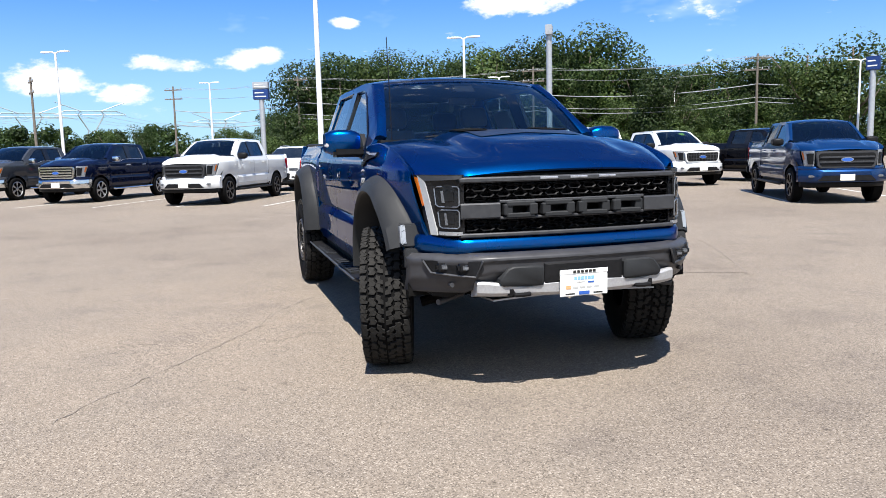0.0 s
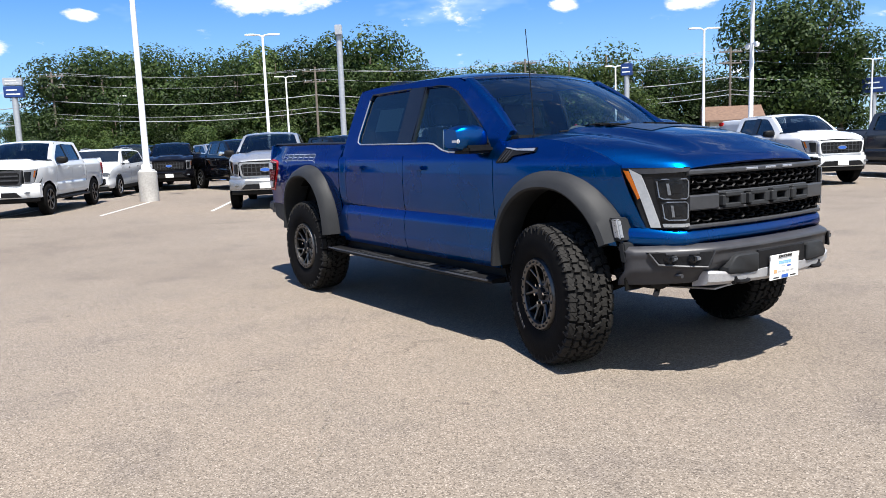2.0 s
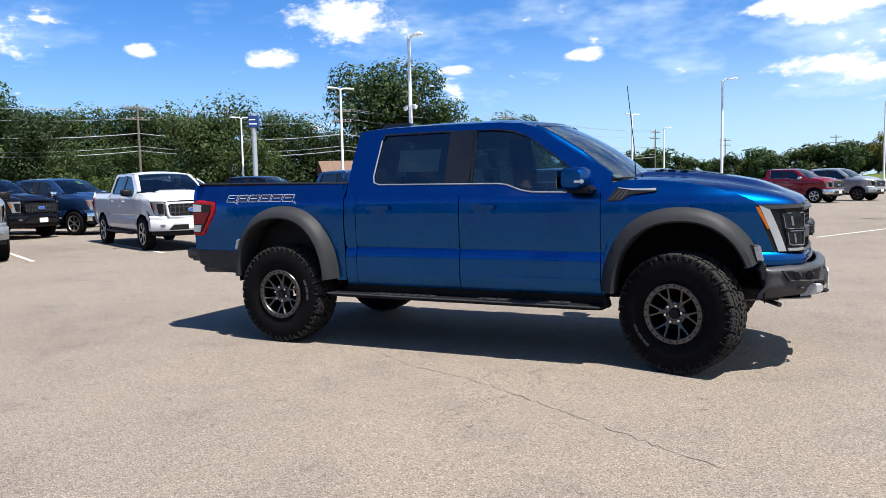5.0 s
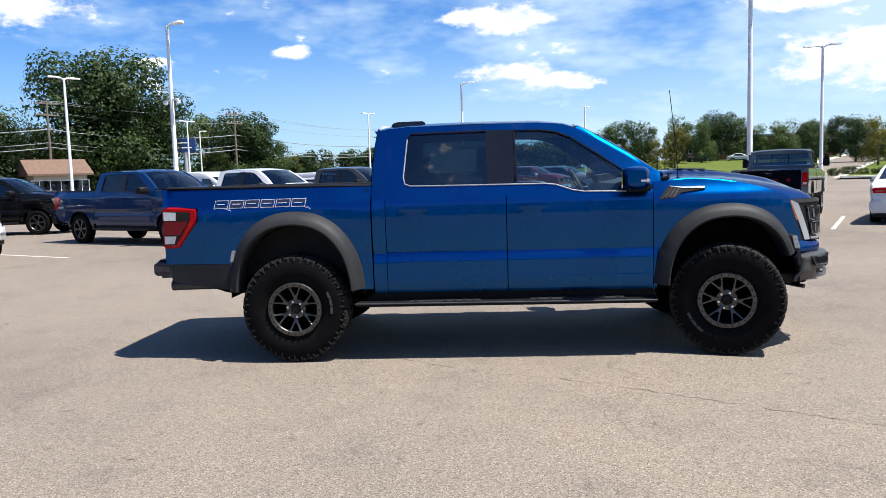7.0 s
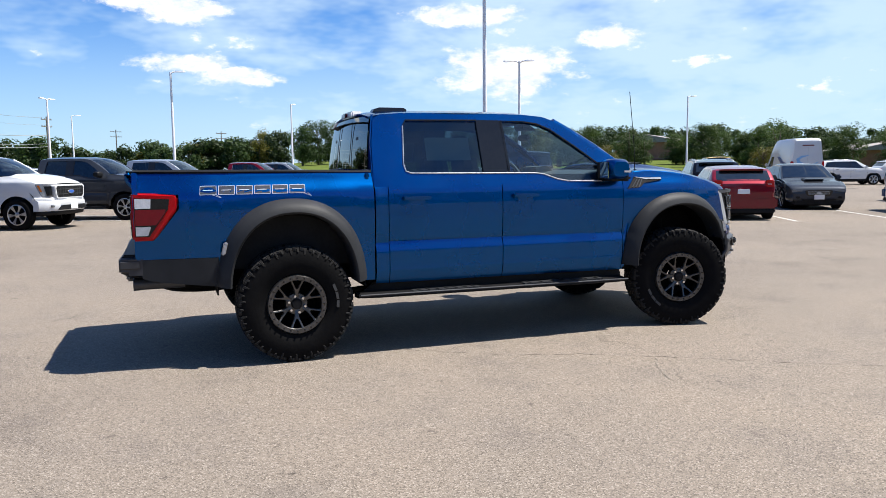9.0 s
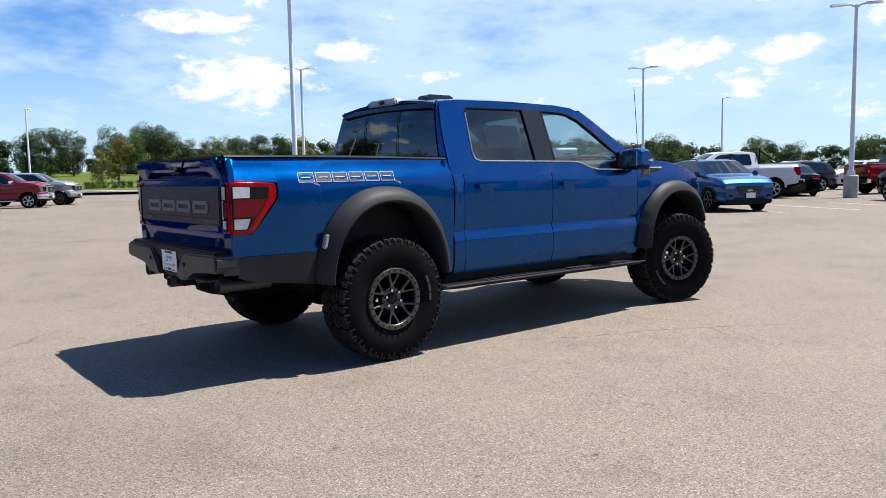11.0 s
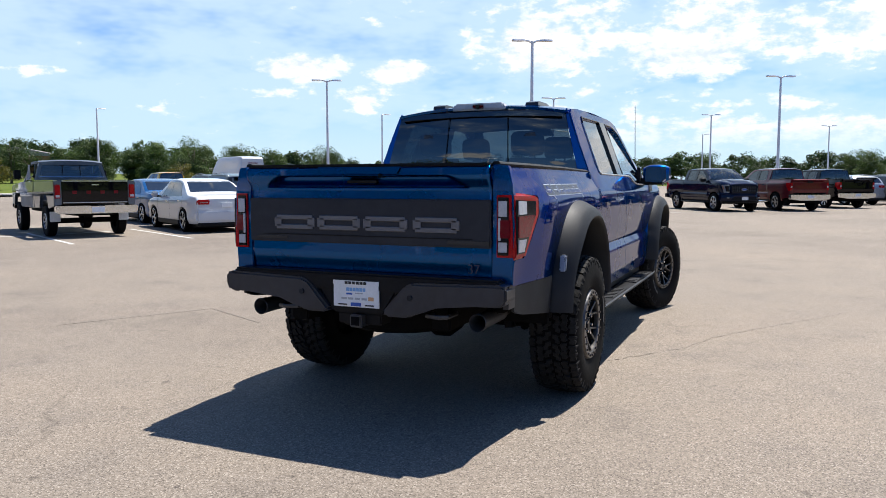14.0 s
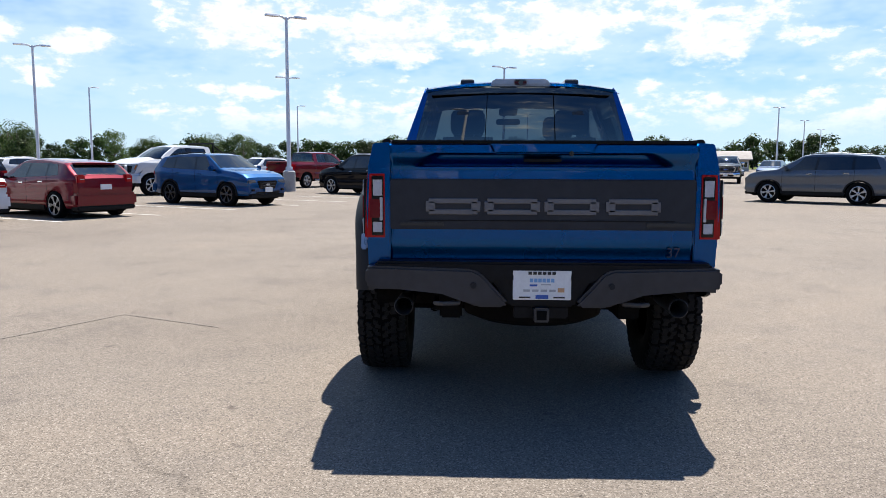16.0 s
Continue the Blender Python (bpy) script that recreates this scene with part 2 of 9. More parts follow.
def leaf_material(name, c1, c2):
    mat, nt, p = nodes_of(name)
    N, L = nt.nodes.new, nt.links.new
    geo, info = N("ShaderNodeNewGeometry"), N("ShaderNodeObjectInfo")
    mix, hs = N("ShaderNodeMix"), N("ShaderNodeHueSaturation")
    mix.data_type = "RGBA"
    mix.inputs[6].default_value, mix.inputs[7].default_value = rgb(c1), rgb(c2)
    L(geo.outputs["Random Per Island"], mix.inputs[0])
    mr = N("ShaderNodeMapRange")
    mr.inputs[3].default_value, mr.inputs[4].default_value = 0.75, 1.25
    L(info.outputs["Random"], mr.inputs[0])
    L(mr.outputs[0], hs.inputs["Value"])
    L(mix.outputs[2], hs.inputs["Color"])
    L(hs.outputs[0], p.inputs["Base Color"])
    p.inputs["Roughness"].default_value = 0.6
    p.inputs["Specular IOR Level"].default_value = 0.3
    tl, ms = N("ShaderNodeBsdfTranslucent"), N("ShaderNodeMixShader")
    L(hs.outputs[0], tl.inputs[0])
    ms.inputs[0].default_value = 0.42
    L(p.outputs[0], ms.inputs[1])
    L(tl.outputs[0], ms.inputs[2])
    L(ms.outputs[0], nt.nodes["Material Output"].inputs[0])
    return mat


PAINT_BLUE = car_paint("truck_paint_blue", (0.0, 0.064, 0.232), metal=0.96, rough=0.27, ior=1.32, coat=0.8, spec=0.0, edge=(0.0, 0.20, 0.34))
PAINTS = {
    "white": car_paint("paint_white", (0.56, 0.57, 0.58), 0.0, 0.4, 0.02),
    "navy": car_paint("paint_navy", (0.003, 0.006, 0.022), 0.1, 0.3, ior=1.32, spec=0.0),
    "black": car_paint("paint_black", (0.004, 0.004, 0.0055), 0.0, 0.3, ior=1.32, spec=0.0),
    "charcoal": car_paint("paint_charcoal", (0.036, 0.040, 0.048), 0.2, ior=1.36, spec=0.0),
    "silver": car_paint("paint_silver", (0.33, 0.34, 0.355), 0.7),
    "grey": car_paint("paint_grey", (0.105, 0.120, 0.140), 0.6),
    "blue": car_paint("paint_blue", (0.001, 0.024, 0.095), 0.5),
    "midblue": car_paint("paint_mid_blue", (0.002, 0.062, 0.19), 0.4),
    "red": car_paint("paint_red", (0.15, 0.004, 0.012), 0.4),
    "maroon": car_paint("paint_maroon", (0.10, 0.004, 0.010), 0.4),
    "yellow": car_paint("paint_yellow", (0.75, 0.42, 0.02), 0.0),
    "teal": car_paint("paint_dark_blue", (0.010, 0.030, 0.085), 0.3),
}
GREY_PLASTIC = surface("grey_moulded_plastic", (0.017, 0.018, 0.0195), (0.025, 0.026, 0.028), 6, 0.55, 0.25, fine=60, depth=0.002, spec=0.16)
DARK_PANEL = surface("dark_grey_satin_panel", (0.022, 0.024, 0.030), (0.030, 0.032, 0.038), 3, 0.42, 0.05, spec=0.2)
BUMPER_GREY = surface("bumper_satin_grey", (0.031, 0.031, 0.034), (0.043, 0.043, 0.047), 3, 0.42, 0.05, metal=0.1, spec=0.3)
BLACK_PLASTIC = surface("black_plastic", (0.006, 0.006, 0.0065), (0.011, 0.011, 0.012), 8, 0.5, 0.15, depth=0.002, spec=0.14)
BLACK_GLOSS = surface("black_gloss", (0.006, 0.006, 0.007), (0.009, 0.009, 0.010), 4, 0.10, 0.0, spread=0.04)
UNDER = surface("underbody_black", (0.003, 0.003, 0.003), (0.009, 0.0085, 0.008), 5, 0.85, 0.3, spec=0.08)
RUBBER = surface("tyre_rubber", (0.003, 0.003, 0.0033), (0.006, 0.0058, 0.0058), 9, 0.8, 0.35, depth=0.003, spec=0.08)
RIM_DARK = surface("dark_bronze_alloy", (0.080, 0.077, 0.075), (0.115, 0.110, 0.107), 9, 0.34, 0.05, metal=0.85)
MIRROR = surface("mirror_silver", (0.70, 0.71, 0.72), (0.72, 0.73, 0.74), 5, 0.02, 0.0, metal=1.0, spread=0.01)
ALLOY = surface("silver_alloy", (0.42, 0.42, 0.43), (0.52, 0.52, 0.53), 9, 0.3, 0.03, metal=0.9)
CHROME = surface("chrome", (0.62, 0.63, 0.65), (0.70, 0.71, 0.72), 5, 0.10, 0.0, metal=1.0, spread=0.04)
SKID = surface("brushed_silver_skid", (0.31, 0.31, 0.32), (0.39, 0.39, 0.40), 14, 0.40, 0.08, metal=0.35)
SILVER_TRIM = surface("silver_trim", (0.34, 0.35, 0.37), (0.42, 0.43, 0.45), 8, 0.3, 0.03, metal=0.6)
GRILLE_GREY = surface("grille_magnetic_grey", (0.034, 0.035, 0.039), (0.050, 0.051, 0.055), 5, 0.42, 0.05, metal=0.25)
LETTER_GREY = surface("badge_grey", (0.12, 0.115, 0.115), (0.14, 0.135, 0.135), 6, 0.5, 0.03)
LENS = surface("headlamp_clear", (0.12, 0.13, 0.15), (0.24, 0.26, 0.29), 20, 0.08, 0.1, metal=0.5)
LAMP_CLEAR = surface("lamp_reflector", (0.012, 0.013, 0.015), (0.03, 0.032, 0.036), 30, 0.14, 0.1, metal=0.6)
LENS_DARK = surface("headlamp_dark", (0.006, 0.0065, 0.008), (0.012, 0.013, 0.015), 12, 0.08, 0.0, spec=0.25)
LIGHT_BAND = surface("light_band_silver", (0.27, 0.28, 0.29), (0.34, 0.35, 0.36), 18, 0.18, 0.05)
WHITE_LENS = surface("white_lens", (0.40, 0.40, 0.42), (0.52, 0.52, 0.54), 25, 0.15, 0.1)
RED_LENS = surface("red_lens", (0.33, 0.003, 0.006), (0.42, 0.004, 0.008), 25, 0.14, 0.05, coat=0.2, spec=0.2)
RED_DARK = surface("dark_red_lens", (0.12, 0.002, 0.008), (0.16, 0.003, 0.010), 25, 0.14, 0.05, coat=0.2, spec=0.2)
AMBER = surface("amber_lens", (0.34, 0.085, 0.008), (0.42, 0.11, 0.012), 25, 0.15, 0.05)
GLASS_DARK = pane("privacy_glass", (0.080, 0.125, 0.150))
GLASS_REAR = pane("rear_glass", (0.070, 0.092, 0.105))
GLASS_MID = pane("tinted_glass", (0.50, 0.66, 0.72))
GLASS_FRONT = pane("windscreen_glass", (0.76, 0.86, 0.88))
CAR_GLASS = surface("car_window_dark", (0.005, 0.007, 0.009), (0.014, 0.017, 0.020), 1.2, 0.03, 0.0, spread=0.01, spec=0.85)
CABIN = surface("cabin_black_trim", (0.048, 0.050, 0.052), (0.070, 0.072, 0.074), 10, 0.7, 0.1, spec=0.2)
SEAT = surface("seat_black_leather", (0.046, 0.047, 0.050), (0.068, 0.069, 0.072), 12, 0.55, 0.2, spec=0.25)
PLATE_WHITE = surface("plate_white", (0.72, 0.72, 0.70), (0.80, 0.80, 0.78), 12, 0.4, 0.02)
INK_BLUE = surface("ink_blue", (0.02, 0.08, 0.34), (0.03, 0.11, 0.42), 12, 0.4, 0.0)
INK_LIGHT = surface("ink_light_blue", (0.16, 0.35, 0.60), (0.22, 0.42, 0.66), 12, 0.4, 0.0)
INK_BLACK = surface("ink_black", (0.012, 0.012, 0.012), (0.02, 0.02, 0.02), 12, 0.4, 0.0)
INK_GREY = surface("ink_grey", (0.35, 0.36, 0.36), (0.45, 0.45, 0.44), 12, 0.5, 0.0)
INK_WARM = surface("ink_warm", (0.55, 0.30, 0.14), (0.62, 0.36, 0.18), 12, 0.5, 0.0)
DECAL = surface("decal_outline", (0.30, 0.33, 0.40), (0.38, 0.41, 0.48), 12, 0.35, 0.0)
DECAL_DARK = surface("decal_dark", (0.006, 0.009, 0.020), (0.010, 0.014, 0.028), 12, 0.35, 0.0)
MARK_BLUE = surface("decal_navy", (0.008, 0.018, 0.055), (0.011, 0.024, 0.070), 12, 0.35, 0.0)
LINING = surface("roof_lining_grey", (0.10, 0.10, 0.10), (0.14, 0.14, 0.135), 40, 0.9, 0.1, spec=0.1)
LIME = surface("lime_price_marker", (0.45, 0.75, 0.03), (0.55, 0.82, 0.05), 12, 0.6, 0.0)
STICKER = surface("window_sheet_paper", (0.60, 0.60, 0.58), (0.68, 0.68, 0.66), 30, 0.7, 0.0)
ASPHALT = asphalt_material()
WHITE_LINE = surface("road_paint_white", (0.34, 0.33, 0.30), (0.52, 0.51, 0.49), 6, 0.75, 0.2, depth=0.002)
KERB = surface("kerb_concrete", (0.34, 0.33, 0.30), (0.44, 0.42, 0.38), 3, 0.85, 0.3)
BASE_CONCRETE = surface("pole_base_concrete", (0.30, 0.29, 0.275), (0.41, 0.395, 0.375), 3, 0.85, 0.3)
POLE_WHITE = surface("pole_white_paint", (0.70, 0.71, 0.72), (0.80, 0.81, 0.82), 3, 0.4, 0.05)
POLE_PALE = surface("pole_pale_grey_paint", (0.64, 0.65, 0.67), (0.74, 0.75, 0.77), 3, 0.45, 0.05)
POLE_STEEL = surface("galvanised_steel", (0.32, 0.34, 0.37), (0.42, 0.44, 0.47), 5, 0.45, 0.1, metal=0.4)
WOOD_POLE = surface("weathered_pole_wood", (0.10, 0.085, 0.07), (0.17, 0.145, 0.12), 5, 0.9, 0.4)
WIRE = surface("wire_grey", (0.22, 0.23, 0.24), (0.30, 0.31, 0.32), 5, 0.6, 0.0)
SIGN_BLUE = surface("sign_blue", (0.007, 0.026, 0.12), (0.011, 0.038, 0.16), 5, 0.4, 0.0)
SIGN_RED = surface("sign_red", (0.55, 0.03, 0.03), (0.62, 0.05, 0.04), 5, 0.4, 0.0)
GRASS = surface("lawn_grass", (0.055, 0.086, 0.015), (0.108, 0.125, 0.030), 0.35, 0.95, 0.6, fine=60, depth=0.05, spec=0.05)
BARK = surface("bark", (0.075, 0.060, 0.046), (0.14, 0.115, 0.09), 4, 0.95, 0.6)
LEAF_DARK = leaf_material("leaves_dark_green", (0.010, 0.026, 0.007), (0.050, 0.082, 0.020))
LEAF_MID = leaf_material("leaves_mid_green", (0.024, 0.052, 0.012), (0.080, 0.118, 0.029))
LEAF_YELLOW = leaf_material("leaves_yellow_green", (0.070, 0.080, 0.013), (0.155, 0.135, 0.023))
BRICK = surface("house_brick_brown", (0.22, 0.10, 0.065), (0.30, 0.15, 0.10), 2.0, 0.9, 0.3)
SIDING = surface("house_siding_cream", (0.38, 0.35, 0.30), (0.46, 0.43, 0.37), 2.0, 0.7, 0.1)
ROOF_TILE = surface("roof_shingles_brown", (0.10, 0.060, 0.042), (0.16, 0.10, 0.07), 3.0, 0.9, 0.4)
ROOF_GREY = surface("roof_shingles_grey", (0.20, 0.18, 0.165), (0.28, 0.26, 0.24), 3.0, 0.9, 0.4)


# ---- mesh helpers ----
def mesh_of(bm, name, mats, smooth=False, angle=None):
    me = bpy.data.meshes.new(name)
    bmesh.ops.recalc_face_normals(bm, faces=bm.faces[:])
    bm.to_mesh(me)
    bm.free()
    for mt in mats if isinstance(mats, (list, tuple)) else [mats]:
        me.materials.append(mt)
    if smooth:
        for f in me.polygons:
            f.use_smooth = True
        if angle:
            me.set_sharp_from_angle(angle=radians(angle))
    return me


def part(name, bm, material, parent, label="", smooth=True, angle=38, thick=0.0, crisp_rim=True):
    """Links a bmesh, or a mesh made before, as one part of a thing."""
    me = bm if isinstance(bm, bpy.types.Mesh) else mesh_of(bm, name, material, smooth, angle)
    ob = new(name, me)
    ob.parent = parent
    if thick:
        mod = ob.modifiers.new("thickness", "SOLIDIFY")
        mod.thickness, mod.offset = thick, -1.0
        if crisp_rim:
            ob.modifiers.new("crisp_edges", "EDGE_SPLIT").split_angle = radians(38)
    if label:
        ob["label"] = label
    return ob


def facing(ob, way):
    """Turns an open sheet's faces towards a direction."""
    n = sum((p.normal * p.area for p in ob.data.polygons), Vector())
    if n.dot(Vector(way)) < 0:
        ob.data.flip_normals()
    return ob


def thing(name, label, category, group="", kind="", m=None):
    ob = new(name)
    ob.empty_display_size = 0.2
    if m is not None:
        ob.matrix_world = m
    return tagged(ob, label, category, group, kind)


def grid(f, nu, nv, bm=None):
    """A sheet of quads from f(u, v), u and v from 0 to 1."""
    bm = bm or bmesh.new()
    vs = [[bm.verts.new(f(i / nu, j / nv)) for j in range(nv + 1)] for i in range(nu + 1)]
    for i in range(nu):
        for j in range(nv):
            bm.faces.new((vs[i][j], vs[i + 1][j], vs[i + 1][j + 1], vs[i][j + 1]))
    return bm


def loft(rings, closed=True, caps=True, bm=None):
    """A skin over rings of points of equal count."""
    bm = bm or bmesh.new()
    vs = [[bm.verts.new(p) for p in r] for r in rings]
    n = len(vs[0])
    for a, b in zip(vs, vs[1:]):
        for i in range(n if closed else n - 1):
            j = (i + 1) % n
            bm.faces.new((a[i], a[j], b[j], b[i]))
    if caps and closed:
        bm.faces.new(vs[0][::-1])
        bm.faces.new(vs[-1])
    return bm


def box(x0, x1, y0, y1, z0, z1, bev=0.0, seg=2, bm=None):
    bm = bm or bmesh.new()
    made = bmesh.ops.create_cube(bm, size=1.0)["verts"]
    for v in made:
        v.co = Vector((x0 + (v.co.x + 0.5) * (x1 - x0), y0 + (v.co.y + 0.5) * (y1 - y0), z0 + (v.co.z + 0.5) * (z1 - z0)))
    if bev:
        es = list({e for v in made for e in v.link_edges})
        bmesh.ops.bevel(bm, geom=es, offset=bev, segments=seg, affect="EDGES", clamp_overlap=True)
    return bm


def prism(poly, axis, a, b, bev=0.0, bm=None):
    """A polygon drawn in the plane across an axis, pushed from a to b along it. bev rounds its edges."""
    bm = bm or bmesh.new()

    def at(p, s):
        return {"x": (s, p[0], p[1]), "y": (p[0], s, p[1]), "z": (p[0], p[1], s)}[axis]

    lo, hi = [bm.verts.new(at(p, a)) for p in poly], [bm.verts.new(at(p, b)) for p in poly]
    n = len(poly)
    faces = [bm.faces.new(lo[::-1]), bm.faces.new(hi)]
    faces += [bm.faces.new((lo[i], lo[(i + 1) % n], hi[(i + 1) % n], hi[i])) for i in range(n)]
    if bev:
        es = list({e for f in faces for e in f.edges})
        bmesh.ops.bevel(bm, geom=es, offset=bev, segments=2, affect="EDGES", clamp_overlap=True)
    return bm


def tube(pts, r, n=8, bm=None, r2=None):
    """A round bar along points, tapering to r2."""
    pts = [Vector(p) for p in pts]
    rings = []
    for i, p in enumerate(pts):
        d = (pts[min(i + 1, len(pts) - 1)] - pts[max(i - 1, 0)]).normalized()
        s = d.orthogonal().normalized() if abs(d.z) < 0.9 else Vector((1, 0, 0)).cross(d).normalized()
        if abs(d.z) < 0.9:
            s = Vector((0, 0, 1)).cross(d).normalized()
        t = d.cross(s)
        k = r if r2 is None else r + (r2 - r) * i / (len(pts) - 1)
        rings.append([p + (s * math.cos(a) + t * math.sin(a)) * k for a in (2 * math.pi * j / n for j in range(n))])
    return loft(rings, True, True, bm)


def revolve(profile, n=48, bm=None, closed=False):
    """A profile of (radius, y) turned round the y axis."""
    rings = []
    for k in range(n):
        a = 2 * math.pi * k / n
        rings.append([(r * math.cos(a), y, r * math.sin(a)) for r, y in profile])
    rings.append(rings[0])
    bm = bm or bmesh.new()
    vs = [[bm.verts.new(p) for p in r] for r in rings[:-1]]
    vs.append(vs[0])
    m = len(profile)
    for a, b in zip(vs, vs[1:]):
        for i in range(m if closed else m - 1):
            j = (i + 1) % m
            bm.faces.new((a[i], a[j], b[j], b[i]))
    return bm


def flipped(bm):
    """The bmesh mirrored from the right side of a vehicle to its left."""
    out = bm.copy()
    for v in out.verts:
        v.co.y = -v.co.y
    bmesh.ops.reverse_faces(out, faces=out.faces[:])
    return out


def lerp_table(x, xs, ys):
    return float(np.interp(x, xs, ys))


def step(x, a, b):
    t = min(1.0, max(0.0, (x - a) / (b - a)))
    return t * t * (3 - 2 * t)

# ---- ground ----
def flat(name, pts, z, mat, label, cat, kind="structure", parent=None):
    bm = bmesh.new()
    bm.faces.new([bm.verts.new((x, y, z)) for x, y in pts])
    me = mesh_of(bm, name, mat)
    ob = new(name, me)
    if parent:
        ob.parent = parent
        return ob
    return tagged(ob, label, cat, "", kind)


LOT = radians(63.0)                      # the rows of the car park run across this heading
AX = Vector((math.cos(LOT), math.sin(LOT), 0))
AY = Vector((-math.sin(LOT), math.cos(LOT), 0))


def lot(a, b, z=0.0):
    """A place in the car park: a along the heading of the bays, b across it to the left."""
    return AX * a + AY * b + Vector((0, 0, z))


ground = bmesh.new()
R_OUT = 3000.0
ring = [ground.verts.new((R_OUT * math.cos(a), R_OUT * math.sin(a), -0.006)) for a in (2 * math.pi * k / 64 for k in range(64))]
ground.faces.new(ring)
tagged(new("ground", mesh_of(ground, "ground", GRASS)), "flat mown grass reaching out to the horizon", "ground", "", "structure")

flat("pavement", [(-125, -70), (190, -110), (190, 20), (84, 44), (34, 72), (21, 82), (-20, 105), (-30, 110), (-80, 40), (-125, 5)], 0.0, ASPHALT,
     "sun-bleached tan asphalt of a large car park, cracked and spotted", "car park")


# painted bay lines
def stripe(name, a, b, w, z=0.005):
    a, b = Vector((*a, 0)), Vector((*b, 0))
    n = (b - a).normalized().cross(Vector((0, 0, 1))) * w / 2
    bm = bmesh.new()
    bm.faces.new([bm.verts.new(p + Vector((0, 0, z))) for p in (a - n, b - n, b + n, a + n)])
    return tagged(new(name, mesh_of(bm, name, WHITE_LINE)), "worn white painted parking line on asphalt", "parking line", "painted bay lines", "structure")


for k in range(-3, 12):
    s = Vector((-15.2 + 1.375 * k, -0.65 + 2.40 * k))
    stripe("bay_line", s, s + Vector((-4.9, 2.5)), 0.10)
for k in range(-3, 8):
    s = Vector((10.4, 9.9)) + Vector((2.45, -1.30)) * k
    stripe("bay_line", s, s + Vector((2.2, 4.4)), 0.10)
for a, b in (((6.6, 15.9), (6.0, 17.2)), ((6.0, 17.2), (6.0, 19.0)), ((6.0, 19.0), (12.9, 31.2)), ((6.6, 15.9), (9.4, 15.2)), ((12.9, 31.2), (13.9, 31.9)), ((13.9, 31.9), (16.5, 31.0))):
    stripe("island_line", a, b, 0.13)
SEAM = surface("old_tar_seam", (0.13, 0.11, 0.09), (0.20, 0.17, 0.14), 12.0, 0.9, 0.2)
# dark tar seams and one old square patch
for a, b, w in (((14.3, -4.2), (13.1, -7.6), 0.10), ((-0.2, 3.6), (-0.7, 2.55), 0.025), ((-0.2, 3.6), (-1.6, 4.35), 0.03)):
    o = stripe("tar_seam", a, b, w * 0.6, 0.004)
    o.data.materials[0] = SEAM
    o["label"], o["category"], o["group"] = "dark tar-filled seam in the asphalt", "tar seam", "tar seams"



def crack(pts, w, seed):
    """A thin wandering crack in the asphalt along points on the ground."""
    rng = random.Random(seed)
    line = []
    for (x0, y0), (x1, y1) in zip(pts, pts[1:]):
        n = max(2, int(math.hypot(x1 - x0, y1 - y0) / 0.05))
        line += [Vector((x0 + (x1 - x0) * i / n + rng.gauss(0, 0.011), y0 + (y1 - y0) * i / n + rng.gauss(0, 0.011), 0.004)) for i in range(n)]
    bm = bmesh.new()
    last = None
    for a, b in zip(line, line[1:]):
        n = (b - a).cross(Vector((0, 0, 1))).normalized() * w * rng.uniform(0.18, 0.62)
        pair = [bm.verts.new(a - n), bm.verts.new(a + n)]
        if last and rng.random() > 0.10:
            bm.faces.new((last[0], pair[0], pair[1], last[1]))
        last = pair
    return tagged(new("crack", mesh_of(bm, "crack", SEAM)), "thin dark crack wandering through the asphalt", "crack", "cracks in the asphalt", "structure")


crack([(-1.6, -0.55), (-0.97, -1.0), (-0.19, -1.54), (0.35, -1.72), (0.86, -2.02), (1.33, -2.33), (1.72, -2.58), (2.1, -2.84), (2.45, -3.0)], 0.011, 1)
crack([(0.86, -2.02), (0.62, -2.45), (0.55, -2.9)], 0.006, 2)
crack([(4.0, 1.72), (4.49, 1.49), (5.5, 1.09), (6.42, 0.54), (7.6, 0.1)], 0.013, 3)
crack([(-5.6, 2.5), (-4.78, 3.37), (-4.31, 3.86), (-3.7, 4.3)], 0.012, 4)
crack([(-1.6, 4.35), (-2.8, 4.9), (-4.4, 5.3)], 0.012, 5)
crack([(5.2, -1.1), (5.9, -0.3), (6.1, 0.4)], 0.009, 6)

# a grassy rise with an access road climbing it, beyond the lamp posts
ROAD_A, ROAD_B = Vector((24.0, 60.3)), Vector((83.5, 166.3))
ROAD_DIR = (ROAD_B - ROAD_A).normalized()


def rise(x, y):
    """Height of the ground: flat in the lot, climbing gently to the north-east."""
    r, a = math.hypot(x, y), math.degrees(math.atan2(y, x))
    return 0.031 * max(0.0, r - 70.0) * step(a, 34.0, 52.0) * (1 - step(a, 78.0, 92.0)) * (1 - step(r, 170.0, 260.0) * 0.5)


def bank(name, side, w0, w1, z, mat, label, cat, n=30, m=8, s0=0.0, s1=1.0):
    """A strip beside the road's middle line, from w0 to w1 metres to one side of it, lying on the rise."""
    out = Vector((ROAD_DIR.y, -ROAD_DIR.x)) * side
    length = (ROAD_B - ROAD_A).length

    def f(u, v):
        p = ROAD_A + ROAD_DIR * length * (s0 + (s1 - s0) * u) + out * (w0 + (w1 - w0) * v)
        return (p.x, p.y, rise(p.x, p.y) + z)
    ob = new(name, mesh_of(grid(f, n, m), name, mat, True))
    return tagged(ob, label, cat, "", "structure")


